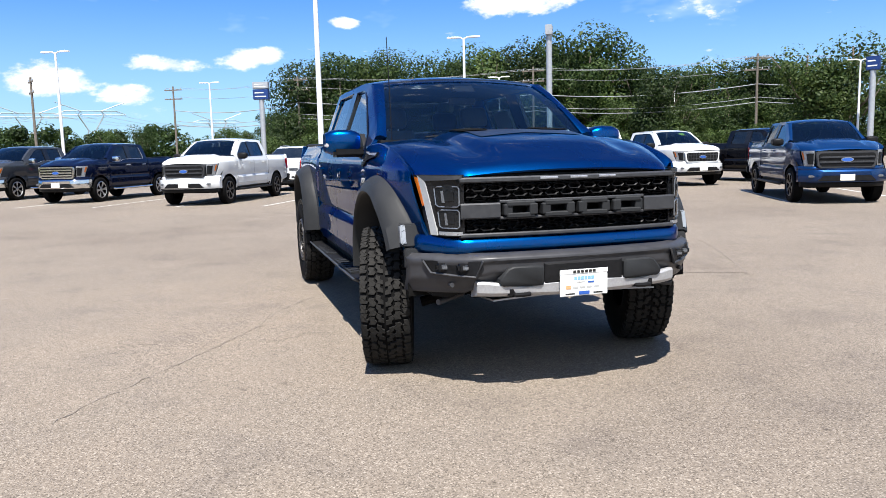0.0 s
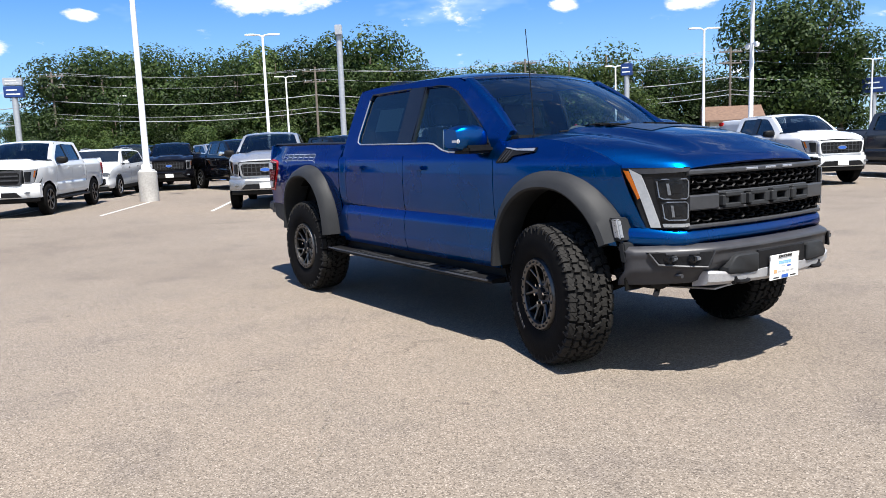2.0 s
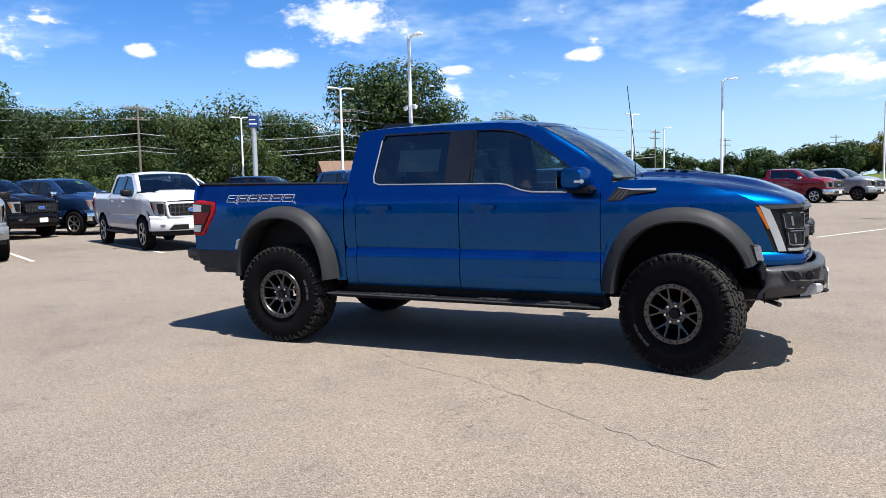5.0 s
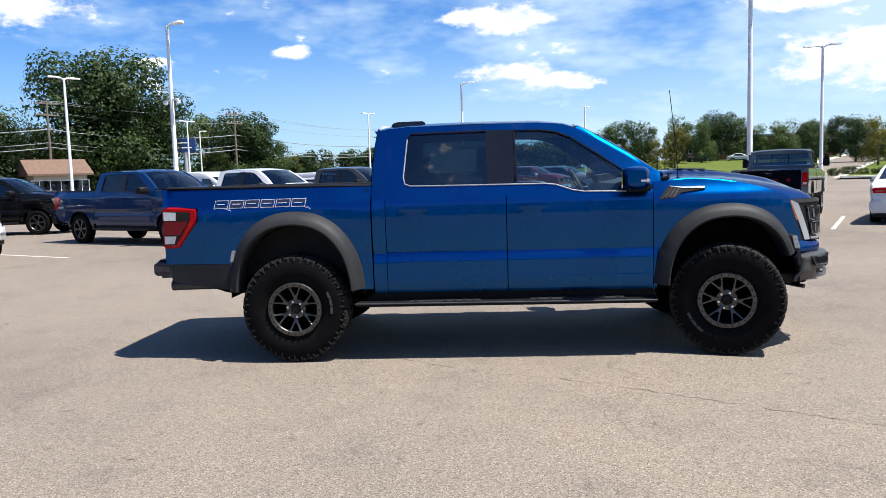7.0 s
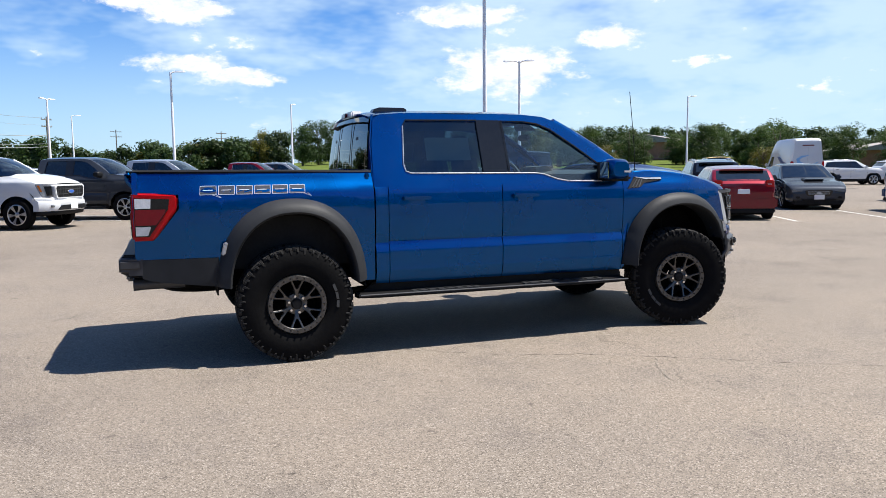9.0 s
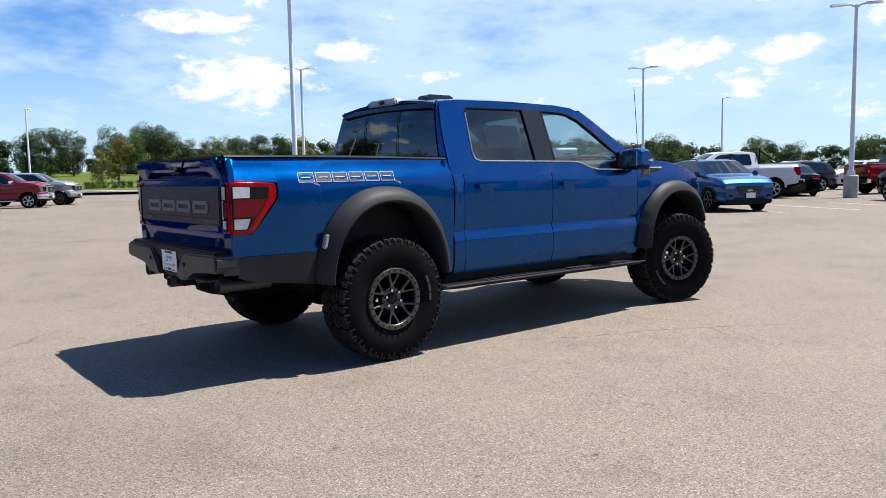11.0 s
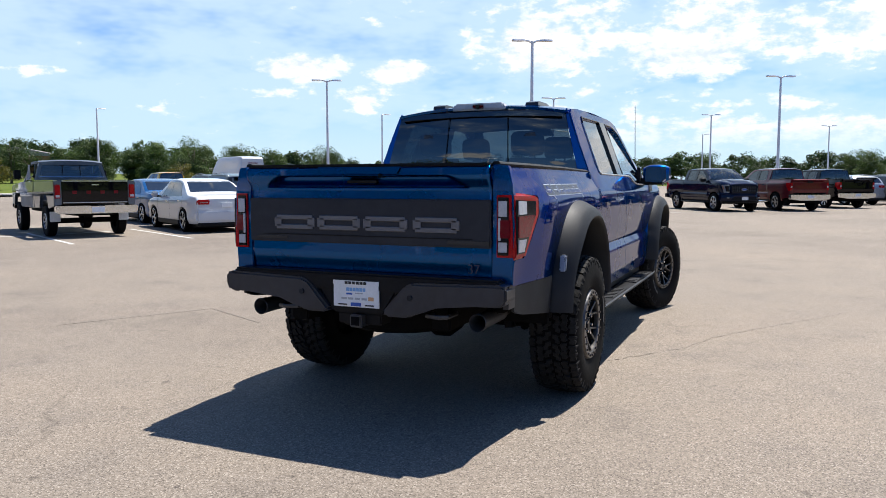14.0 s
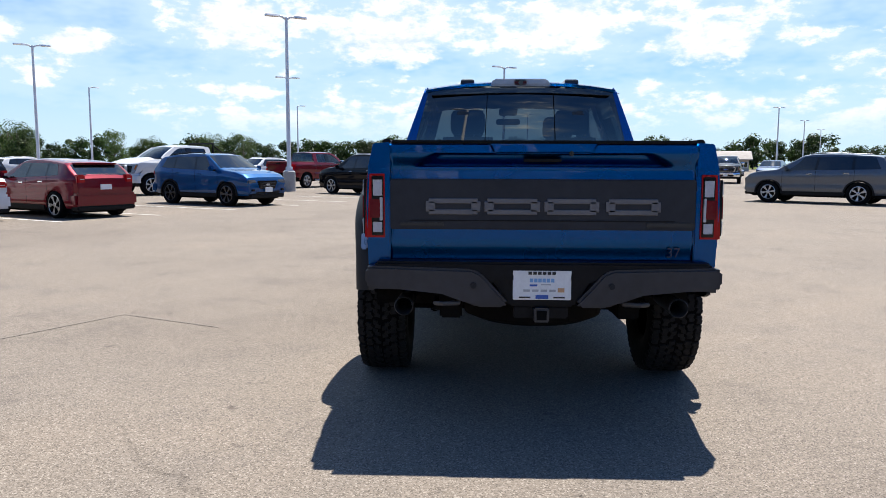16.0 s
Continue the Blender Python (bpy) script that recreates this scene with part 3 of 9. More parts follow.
bank("road", 1, -4.2, 4.2, 0.012, ASPHALT, "pale access road climbing away between two lawns", "road", 40, 4)
bank("lawn", 1, 4.4, 66.0, 0.13, GRASS, "sunlit lawn of cut grass behind a kerb", "lawn", 40, 14, 0.09)
bank("lawn", -1, 4.4, 66.0, 0.13, GRASS, "sunlit lawn of cut grass behind a kerb", "lawn", 40, 14, 0.10)
bank("hillside", 1, -90.0, 90.0, -0.02, GRASS, "rough grass of a gentle rise", "ground", 40, 24, 0.25, 1.9)


def kerb_run(a, b):
    bm = bmesh.new()
    a, b = Vector((*a, 0)), Vector((*b, 0))
    d = b - a
    n = Vector((-d.y, d.x, 0)).normalized()
    steps = max(2, int(d.length / 3))
    for i in range(steps):
        ring = []
        for q in (a + d * (i / steps), a + d * ((i + 0.99) / steps)):
            h = rise(q.x, q.y)
            ring.append([q + n * o + Vector((0, 0, h + z)) for o, z in ((-0.30, -0.02), (-0.30, 0.15), (0.08, 0.15), (0.13, 0.11), (0.14, 0.022), (0.75, 0.014), (0.75, -0.02))])
        loft(ring, bm=bm)
    return tagged(new("kerb", mesh_of(bm, "kerb", KERB)), "pale concrete kerb along the lawn", "kerb", "", "structure")


def beside(side, w, s):
    p = ROAD_A + ROAD_DIR * (ROAD_B - ROAD_A).length * s + Vector((ROAD_DIR.y, -ROAD_DIR.x)) * side * w
    return (p.x, p.y)


kerb_run(beside(1, 4.3, 0.09), beside(1, 4.3, 1.0))
kerb_run(beside(-1, 4.3, 1.0), beside(-1, 4.3, 0.10))
kerb_run(beside(1, 66.0, 0.09), beside(1, 4.3, 0.09))
kerb_run(beside(-1, 4.3, 0.10), beside(-1, 66.0, 0.10))

# ---- the blue pickup ----
truck = thing("pickup_truck", "metallic blue crew-cab off-road pickup with grey wheel flares on knobbly tyres", "pickup truck")

# Half width of the body by height, for the doors and the bed.
PZ = [0.50, 0.58, 0.685, 0.70, 0.84, 0.86, 0.925, 0.940, 1.02, 1.12, 1.24, 1.335, 1.36, 1.48, 2.02]
PY = [0.925, 0.955, 0.984, 0.981, 0.986, 0.983, 0.960, 0.973, 0.980, 0.984, 0.984, 0.979, 0.974, 0.930, 0.728]
FRONT_AXLE, REAR_AXLE, HUB_Z = 1.845, -1.845, 0.467


def body_y(x, z):
    y = lerp_table(z, PZ, PY)
    if x < -1.165 and z < 1.16:                    # no crease along the bed
        y = lerp_table(z, [0.50, 0.58, 0.66, 0.90, 1.16], [0.925, 0.958, 0.972, 0.980, 0.985])
    if x > 1.9:
        y -= 0.125 * min(1.2, (x - 1.9) / 0.6) ** 1.8
    if x > 1.15:                                   # the fender is fuller above the arch
        y += 0.012 * step(x, 1.15, 1.5) * step(z, 0.95, 1.2)
        y -= 0.03 * step(x, 1.25, 1.6) * step(z, 1.30, 1.47)
    if x < -1.1:                                   # the bed side bulges round the arch and tucks in at the tail
        y += 0.012 * step(z, 0.9, 1.1) - 0.010 * step(z, 1.33, 1.50) * 3
        y -= 0.055 * step(-x, 2.45, 3.05)
        if z > 1.5:
            y -= (z - 1.5) * 0.3
    return y


def arch(xc, a, b, z0=0.56, p=2.25):
    """Points of a wheel arch from its front foot over the top to the rear foot, as angle -> (x, z)."""
    def at(th):
        c, s = math.cos(th), math.sin(th)
        return xc + a * math.copysign(abs(c) ** (2 / p), c), z0 + b * abs(s) ** (2 / p)
    return at


def arch_z(x, xc, a, b, z0=0.56, p=2.25):
    k = abs(x - xc) / a
    return z0 + b * (1 - k ** p) ** (1 / p) if k < 1 else None


def columns(xs, zb, zt, m=16):
    """A right-hand body panel from columns at xs, from zb(x) up to zt(x)."""
    bm = bmesh.new()
    vs = []
    for x in xs:
        b, t = zb(x), zt(x)
        vs.append([bm.verts.new((x, -body_y(x, b + (t - b) * j / m), b + (t - b) * j / m)) for j in range(m + 1)])
    for a, b in zip(vs, vs[1:]):
        for j in range(m):
            bm.faces.new((a[j], b[j], b[j + 1], a[j + 1]))
    return bm


def both(name, make, mat, parent, label="", thick=0.0, angle=38):
    """A part on the right side and its twin on the left; make() gives the right-hand bmesh."""
    bm = make()
    other = flipped(bm)
    return (part(name, bm, mat, parent, label, angle=angle, thick=thick), part(name, other, mat, parent, label, angle=angle, thick=thick))


def span(a, b, n):
    return [a + (b - a) * i / n for i in range(n + 1)]


# doors and sills
def sill(x):
    return 0.568 - 0.006 * x


def door(x0, x1):
    return lambda: columns(span(x0, x1, 14), sill, lambda x: 1.385, 60)


doors = {}
for name, x0, x1 in (("front_door", 0.002, 1.226), ("rear_door", -1.040, -0.006)):
    doors[name] = both(name, door(x0, x1), PAINT_BLUE, truck, thick=0.02)


def door_handle(x0):
    def make():
        y = -body_y(x0, 1.29)
        bm = box(x0 - 0.125, x0 + 0.125, y - 0.040, y - 0.018, 1.268, 1.302, 0.009)
        box(x0 - 0.125, x0 - 0.095, y - 0.03, y + 0.01, 1.272, 1.298, 0.006, bm=bm)
        box(x0 + 0.095, x0 + 0.125, y - 0.03, y + 0.01, 1.272, 1.298, 0.006, bm=bm)
        return bm
    return make


def handle_cup(x0):
    return lambda: grid(lambda u, v: (x0 + (u - 0.5) * 0.15, -body_y(x0, 1.25) - 0.002 - 0.002 * math.sin(math.pi * u), 1.225 + 0.05 * v - 0.012 * math.cos(math.pi * (u - 0.5)) * (1 - v)), 8, 3)


for name, x0 in (("front_door", 0.216), ("rear_door", -0.797)):
    for d, bm in zip(doors[name], (door_handle(x0)(), flipped(door_handle(x0)()))):
        part("handle", bm, PAINT_BLUE, d, "blue pull handle")
    for d, bm in zip(doors[name], (handle_cup(x0)(), flipped(handle_cup(x0)()))):
        part("handle_cup", bm, PAINT_BLUE, d)
    # a black plate behind each handle stands in for the shade there
    for d, s in zip(doors[name], (-1, 1)):
        y = body_y(x0, 1.29)
        part("handle_gasket", box(x0 - 0.120, x0 + 0.120, *sorted((s * (y - 0.01), s * (y + 0.012))), 1.270, 1.298, 0.006), BLACK_PLASTIC, d, "dark plate standing for the shade behind the handle")

# strip of cab behind the rear door, and fender foot ahead of the front door
both("cab_corner", lambda: columns(span(-1.158, -1.046, 3), sill, lambda x: 1.385, 26), PAINT_BLUE, truck, thick=0.02)
both("sill", lambda: prism([(-1.30, 0.47), (1.28, 0.455), (1.25, 0.57), (-1.16, 0.585)], "y", -0.90, -0.78, 0.01), BLACK_PLASTIC, truck, "black sill under the doors")


# fenders and bed sides
def fender_top(x):
    return lerp_table(x, [1.23, 1.5, 1.9, 2.05, 2.2, 2.30, 2.37, 2.50], [1.470, 1.480, 1.450, 1.422, 1.380, 1.342, 1.305, 1.22])


def fender_foot(x):
    z = arch_z(x, FRONT_AXLE, 0.575, 0.655)
    return z if z is not None else (sill(x) if x < FRONT_AXLE else 0.86)


both("front_fender", lambda: columns(span(1.232, 2.37, 46), fender_foot, fender_top, 18), PAINT_BLUE, truck, thick=0.012)


def bed_foot(x):
    z = arch_z(x, REAR_AXLE, 0.56, 0.68)
    return z if z is not None else (0.61 if x > REAR_AXLE else 0.865)


def bed_top(x):
    return lerp_table(x, [-3.02, -1.9, -1.17], [1.532, 1.522, 1.508])


both("bed_side", lambda: columns(span(-2.70, -1.170, 56), bed_foot, bed_top, 18), PAINT_BLUE, truck, thick=0.012)


def tail_corner():
    """The bed side behind the arch, open where the lamp sits."""
    bm = columns(span(-3.022, -2.70, 8), lambda x: lerp_table(x, [-3.022, -2.885, -2.70], [1.378, 1.370, 1.356]), bed_top, 8)
    vs = []
    for x in span(-3.022, -2.70, 10):
        top = lerp_table(x, [-3.022, -2.885, -2.70], [1.008, 1.010, 1.25])
        vs.append([bm.verts.new((x, -body_y(x, 0.865 + (top - 0.865) * j / 8), 0.865 + (top - 0.865) * j / 8)) for j in range(9)])
    for a, b in zip(vs, vs[1:]):
        for j in range(8):
            bm.faces.new((a[j], b[j], b[j + 1], a[j + 1]))
    return bm


both("bed_corner", tail_corner, PAINT_BLUE, truck, thick=0.012)
both("lower_cladding", lambda: columns(span(-2.985, -2.34, 10), lambda x: lerp_table(x, [-2.985, -2.9, -2.38], [0.72, 0.69, 0.625]), lambda x: 0.862, 8), GREY_PLASTIC, truck, "grey lower panel behind the wheel", thick=0.02)
both("bed_rail", lambda: grid(lambda u, v: (-3.02 + 1.85 * u, -(0.80 + (body_y(-3.02 + 1.85 * u, 1.50) - 0.800) * v), bed_top(-3.02 + 1.85 * u) + 0.016 - 0.014 * (2 * v - 1) ** 4), 24, 6), BLACK_PLASTIC, truck, "black plastic rail cap", thick=0.02)
both("bed_wall", lambda: box(-2.98, -1.20, -0.82, -0.79, 0.78, 1.51), BLACK_PLASTIC, truck, "")
part("bed_floor", box(-3.0, -1.20, -0.80, 0.80, 0.74, 0.78), BLACK_PLASTIC, truck)
part("bed_front", box(-1.23, -1.19, -0.93, 0.93, 0.62, 1.50, 0.01), PAINT_BLUE, truck)


# wheel flares
def flare(xc, inner, outer, z0, th0, th1, n=54):
    def make():
        fi, fo = arch(xc, *inner, z0=z0), arch(xc, *outer, z0=z0)
        rings = []
        for k in range(n + 1):
            th = th0 + (th1 - th0) * k / n
            (xi, zi), (xo, zo) = fi(th), fo(th)
            yo = -body_y(xo, max(0.6, min(zo, 1.3)))
            nose = 0.06 * step(xi, 2.1, 2.5) + 0.04 * step(-xi, 2.15, 2.45)
            yi = (-1.085 if xc > 0 else -1.118) + nose
            mix = lambda t: (xi + (xo - xi) * t, zi + (zo - zi) * t)
            pts = [((xi, zi), -0.86), ((xi, zi), yi + 0.014), (mix(0.05), yi + 0.002), (mix(0.14), yi - 0.004), (mix(0.45), yi + 0.010),
                   (mix(0.70), yi * 0.55 + yo * 0.45 - 0.012), (mix(0.93), yo * 0.85 + yi * 0.15 - 0.010), (mix(1.0), yo - 0.002), (mix(0.9), yo + 0.03)]
            rings.append([(p[0], y, p[1]) for p, y in pts])
        return loft(rings, False, False)
    return make


both("rear_flare", flare(REAR_AXLE, (0.495, 0.628), (0.606, 0.748), 0.56, 0.07, math.pi - 0.075), GREY_PLASTIC, truck, "grey plastic wheel flare")
both("front_flare", flare(FRONT_AXLE, (0.500, 0.598), (0.615, 0.714), 0.56, 0.40, math.pi - 0.05), GREY_PLASTIC, truck, "grey plastic wheel flare")


def flare_lamp(x, z, w, h, y, lean, deep=0.03):
    def make():
        bm = prism([(x - w, z - h), (x + w, z - h), (x + w + lean, z + h), (x - w + lean, z + h)], "y", y - 0.010, y + deep, 0.008)
        return bm
    return make


both("marker_surround", flare_lamp(2.398, 0.925, 0.034, 0.068, -0.972, -0.035, 0.13), GREY_PLASTIC, truck)
both("front_marker", flare_lamp(2.408, 0.930, 0.026, 0.058, -0.979, -0.028), SILVER_TRIM, truck, "clear front side marker")
both("rear_marker", flare_lamp(-2.395, 0.935, 0.016, 0.050, -1.046, 0.025), SILVER_TRIM, truck, "clear rear side marker")
both("bumper_vent", flare_lamp(2.440, 0.79, 0.022, 0.06, -0.962, -0.02, 0.10), GREY_PLASTIC, truck)


# wheel houses
def well(xc, r=0.60):
    def make():
        rings = []
        for k in range(25):
            th = math.pi * (0.0 + k / 24)
            rings.append([(xc + r * math.cos(th), y, 0.56 + (r + 0.02) * math.sin(th)) for y in (-0.955, -0.55)])
        return loft(rings, False, False)
    return make


for xc in (FRONT_AXLE, REAR_AXLE):
    both("wheel_house", well(xc), UNDER, truck, "", thick=0.01)


# cab above the doors
def cab_side():
    """The upper cab side with its two window openings."""
    outer = [(-1.160, 1.385), (1.226, 1.385), (1.30, 1.44), (1.305, 1.525), (1.02, 1.700), (0.78, 1.852), (0.62, 1.952), (0.50, 1.992),
             (0.30, 2.010), (-0.30, 2.018), (-0.85, 2.012), (-1.04, 1.998), (-1.105, 1.965), (-1.140, 1.75)]
    rear = [(-0.868, 1.512), (-0.885, 1.56), (-0.852, 1.90), (-0.82, 1.940), (-0.155, 1.945), (-0.145, 1.492), (-0.82, 1.496)]
    front = [(0.088, 1.488), (0.078, 1.942), (0.30, 1.938), (0.43, 1.92), (0.56, 1.868), (0.80, 1.708), (1.03, 1.540), (1.10, 1.470), (1.10, 1.402), (0.66, 1.408), (0.56, 1.425), (0.42, 1.474), (0.34, 1.484)]
    bm = bmesh.new()
    edges = []
    for poly in (outer, rear, front):
        pts = []
        for a, b in zip(poly, poly[1:] + poly[:1]):      # short edges keep the fill even
            n = max(1, int(math.hypot(b[0] - a[0], b[1] - a[1]) / 0.09))
            pts += [(a[0] + (b[0] - a[0]) * i / n, a[1] + (b[1] - a[1]) * i / n) for i in range(n)]
        vs = [bm.verts.new((x, 0, z)) for x, z in pts]
        edges += [bm.edges.new((vs[i], vs[(i + 1) % len(vs)])) for i in range(len(vs))]
    bmesh.ops.triangle_fill(bm, use_beauty=True, use_dissolve=False, edges=edges)
    bmesh.ops.delete(bm, geom=[f for f in bm.faces if any(inside(f.calc_center_median(), poly) for poly in (rear, front))], context="FACES")
    for v in bm.verts:
        v.co.y = -cab_y(v.co.x, v.co.z)
    return bm


def inside(p, poly):
    hits = 0
    for (ax, az), (bx, bz) in zip(poly, poly[1:] + poly[:1]):
        if (az > p.z) != (bz > p.z) and p.x < ax + (bx - ax) * (p.z - az) / (bz - az):
            hits += 1
    return hits % 2


def cab_y(x, z):
    y = lerp_table(z, PZ, PY)
    return y - 0.035 * step(x, 0.5, 1.3) * step(z, 1.40, 1.6) - 0.02 * step(-x, 1.0, 1.25)


both("cab_side", cab_side, PAINT_BLUE, truck, thick=0.03)


def side_pane(poly, inset):
    def make():
        bm = bmesh.new()
        bm.faces.new([bm.verts.new((x, -cab_y(x, z) + inset, z)) for x, z in poly])
        return bm
    return make


rear_panes = both("rear_side_window", side_pane([(-0.875, 1.50), (-0.895, 1.56), (-0.86, 1.90), (-0.825, 1.948), (-0.15, 1.953), (-0.14, 1.484), (-0.82, 1.488)], 0.014), GLASS_DARK, truck, "dark privacy glass")
front_panes = both("front_side_window", side_pane([(0.08, 1.480), (0.070, 1.950), (0.30, 1.946), (0.43, 1.928), (0.565, 1.876), (0.81, 1.712), (1.035, 1.545), (1.108, 1.47), (1.108, 1.395), (0.65, 1.40), (0.55, 1.418), (0.42, 1.466)], 0.014), GLASS_MID, truck, "lightly tinted glass")
for right, left in (rear_panes, front_panes):
    facing(right, (0, -1, 0))
    facing(left, (0, 1, 0))
both("door_pillar", lambda: prism([(-0.158, 1.480), (0.10, 1.478), (0.09, 1.955), (-0.165, 1.957)], "y", 0, 1), BLACK_GLOSS, truck, "gloss black pillar between the windows")
for ob in [o for o in truck.children if o.name.startswith("door_pillar")]:
    s = -1 if ob == [o for o in truck.children if o.name.startswith("door_pillar")][0] else 1
    for v in ob.data.vertices:
        inner = abs(v.co.y) > 0.5
        v.co.y = s * (cab_y(v.co.x, v.co.z) + (0.004 if inner else -0.03))


def window_trim(poly):
    def make():
        return tube([(x, -cab_y(x, z) - 0.003, z) for x, z in poly], 0.0065, 6)
    return make


both("window_trim", window_trim([(-0.852, 1.90), (-0.885, 1.57), (-0.87, 1.512), (-0.82, 1.494), (-0.5, 1.490), (0.33, 1.482), (0.42, 1.472), (0.56, 1.423), (0.66, 1.406), (1.10, 1.398)]), SILVER_TRIM, truck, "thin bright trim under the windows")
both("window_frame", window_trim([(0.078, 1.50), (0.070, 1.95), (0.30, 1.945), (0.43, 1.927), (0.56, 1.876), (0.80, 1.715), (1.03, 1.548), (1.16, 1.44)]), BLACK_GLOSS, truck)
both("rear_frame", window_trim([(-0.852, 1.90), (-0.82, 1.95), (-0.16, 1.955)]), BLACK_GLOSS, truck)


def roof(u, v):
    x = -1.140 + u * 1.765
    w = lerp_table(x, [-1.14, -0.3, 0.3, 0.625], [0.722, 0.736, 0.728, 0.698])
    t = 2 * v - 1
    edge = lerp_table(x, [-1.14, -1.04, -0.85, -0.3, 0.3, 0.5, 0.625], [1.978, 1.998, 2.012, 2.018, 2.010, 1.992, 1.952])
    crown = 0.056 * (1 - abs(t) ** 2.4) * (1 - 0.35 * step(x, 0.25, 0.62))
    dip = -0.010 * (math.exp(-((abs(t) - 0.45) / 0.05) ** 2) if -1.0 < x < 0.4 else 0)
    return (x + 0.075 * step(x, 0.3, 0.625) * (1 - t * t), w * t, edge + crown + dip)


part("roof", grid(roof, 30, 36), PAINT_BLUE, truck, thick=0.02)


def windscreen(u, v):
    t = 2 * u - 1
    xb, xt = 1.305 + 0.145 * (1 - t * t), 0.585 + 0.085 * (1 - t * t)
    bow = 0.035 * math.sin(math.pi * v)
    return (xb + (xt - xb) * v + bow * 0.6, (0.800 + (0.648 - 0.800) * v) * t, 1.512 + (1.978 + 0.03 * (1 - t * t) - 1.512) * v + bow)


facing(part("windscreen", grid(windscreen, 24, 16), GLASS_FRONT, truck, "clear tinted windscreen"), (1, 0, 1))


def a_pillar():
    side = [(1.305, 1.525), (1.16, 1.612), (1.02, 1.700), (0.78, 1.852), (0.62, 1.952)]
    rings = []
    for k, (x, z) in enumerate(side):
        v = (z - 1.512) / (1.978 - 1.512)
        wx, wy, wz = windscreen(0.0, min(1.0, max(0.0, v)))
        a, b = Vector((x, -cab_y(x, z), z)), Vector((wx, wy, wz))
        bulge = Vector((0.012, -0.012, 0.022))
        rings.append([a + Vector((0, 0.01, -0.01)), a, a.lerp(b, 0.25) + bulge * 0.8, a.lerp(b, 0.6) + bulge, b + Vector((0.006, 0, 0.006)), b - Vector((0.01, 0, 0.012))])
    return loft(rings)


both("a_pillar", a_pillar, PAINT_BLUE, truck)
part("header_band", grid(lambda u, v: tuple(Vector(windscreen(u, 0.955 + 0.05 * v)) + Vector((0.006, 0, 0.008))), 20, 2), BLACK_GLOSS, truck, "dark band at the top of the windscreen")
part("mirror_sensor", prism([(0.62, 1.90), (0.78, 1.90), (0.70, 1.96), (0.60, 1.97)], "y", -0.09, 0.09, 0.01), BLACK_PLASTIC, truck)


# back of the cab
def cab_back(u, v):
    t = 2 * u - 1
    x = -1.165 + 0.05 * v ** 2 - 0.02 * (1 - t * t)
    return (x, t * (cab_y(-1.2, 1.40 + 0.60 * v) - 0.004), 1.40 + 0.600 * v + 0.03 * (1 - t * t) * v)


part("cab_back", grid(lambda u, v: cab_back(u, 0.25 * v), 20, 4), PAINT_BLUE, truck, thick=0.02)


def back_glass(u, v):
    t = 2 * u - 1
    w = 0.815 - 0.115 * v
    x = -1.172 + 0.06 * (0.22 + 0.78 * v) ** 2 - 0.022 * (1 - t * t) - 0.012
    return (x, t * w, 1.535 + 0.448 * v + 0.012 * (1 - t * t) * v)


facing(part("rear_window", grid(back_glass, 20, 8), GLASS_REAR, truck, "dark rear window with a sliding middle pane"), (-1, 0, 0))


def back_post():
    """The painted post between the rear window and the cab's corner."""
    def f(u, v):
        g, c = Vector(back_glass(0.0, v)), Vector(cab_back(0.0, 0.23 + 0.77 * v))
        p = g.lerp(c, u)
        return (p.x + 0.010 * (1 - u), p.y, p.z)
    return grid(f, 4, 10)


both("back_post", back_post, PAINT_BLUE, truck, thick=0.02)
for y in (-0.27, 0.27):
    part("slider_frame", tube([(-1.214, y, 1.55), (-1.165, y * 0.93, 1.955)], 0.003, 6), BLACK_PLASTIC, truck)
part("high_brake_lamp", prism([(-0.235, 2.005), (0.235, 2.005), (0.205, 2.062), (-0.205, 2.062)], "x", -1.165, -1.06, 0.012), WHITE_LENS, truck, "clear high-level brake lamp")
part("brake_lamp_centre", box(-1.173, -1.14, -0.05, 0.05, 2.016, 2.05, 0.008), RED_DARK, truck)
part("bed_camera", tube([(-1.182, 0, 2.032), (-1.15, 0, 2.032)], 0.018, 10), BLACK_GLOSS, truck)
for x, y in ((-0.87, 0.405), (-0.87, -0.405)):
    part("roof_fin", loft([[(x + a * 0.16 * k + 0.05 * (k - 1) * -1, y + b * 0.055 * k, 2.040 + h) for a, b in ((-1, -1), (1, -1), (1, 1), (-1, 1))] for k, h in ((1.0, 0.0), (0.92, 0.026), (0.70, 0.040))]), BLACK_GLOSS, truck, "small black roof aerial")


# hood
HX = [1.26, 1.42, 1.6, 1.9, 2.2, 2.40, 2.55, 2.66, 2.73, 2.765]
HZ = [1.520, 1.535, 1.540, 1.522, 1.480, 1.442, 1.405, 1.370, 1.340, 1.305]


def hood_front(y):
    a = abs(y)
    return 2.715 - 0.05 * (a / 0.66) ** 2 if a < 0.66 else 2.665 - 0.36 * ((a - 0.66) / 0.26) ** 1.8


def hood(u, v):
    t = 2 * v - 1
    y = t * 0.905
    xf = hood_front(y)
    x0 = 1.33 + 0.12 * (1 - t * t)
    x = x0 + (xf - x0) * u
    z = lerp_table(x + (2.765 - xf) * u ** 2, HX, HZ) - 0.052 * abs(t) ** 2.2
    a = abs(y)
    z += 0.028 * (1 - step(a, 0.38, 0.52)) * (1 - step(x, 2.30, 2.62)) * step(x, 1.3, 1.5)
    z -= 0.010 * math.exp(-((a - 0.56) / 0.07) ** 2) * (1 - step(x, 2.35, 2.6))
    w = 0.905 if x < 1.9 else 0.905 - 0.06 * step(x, 1.9, 2.6)
    return (x, t * w, z)


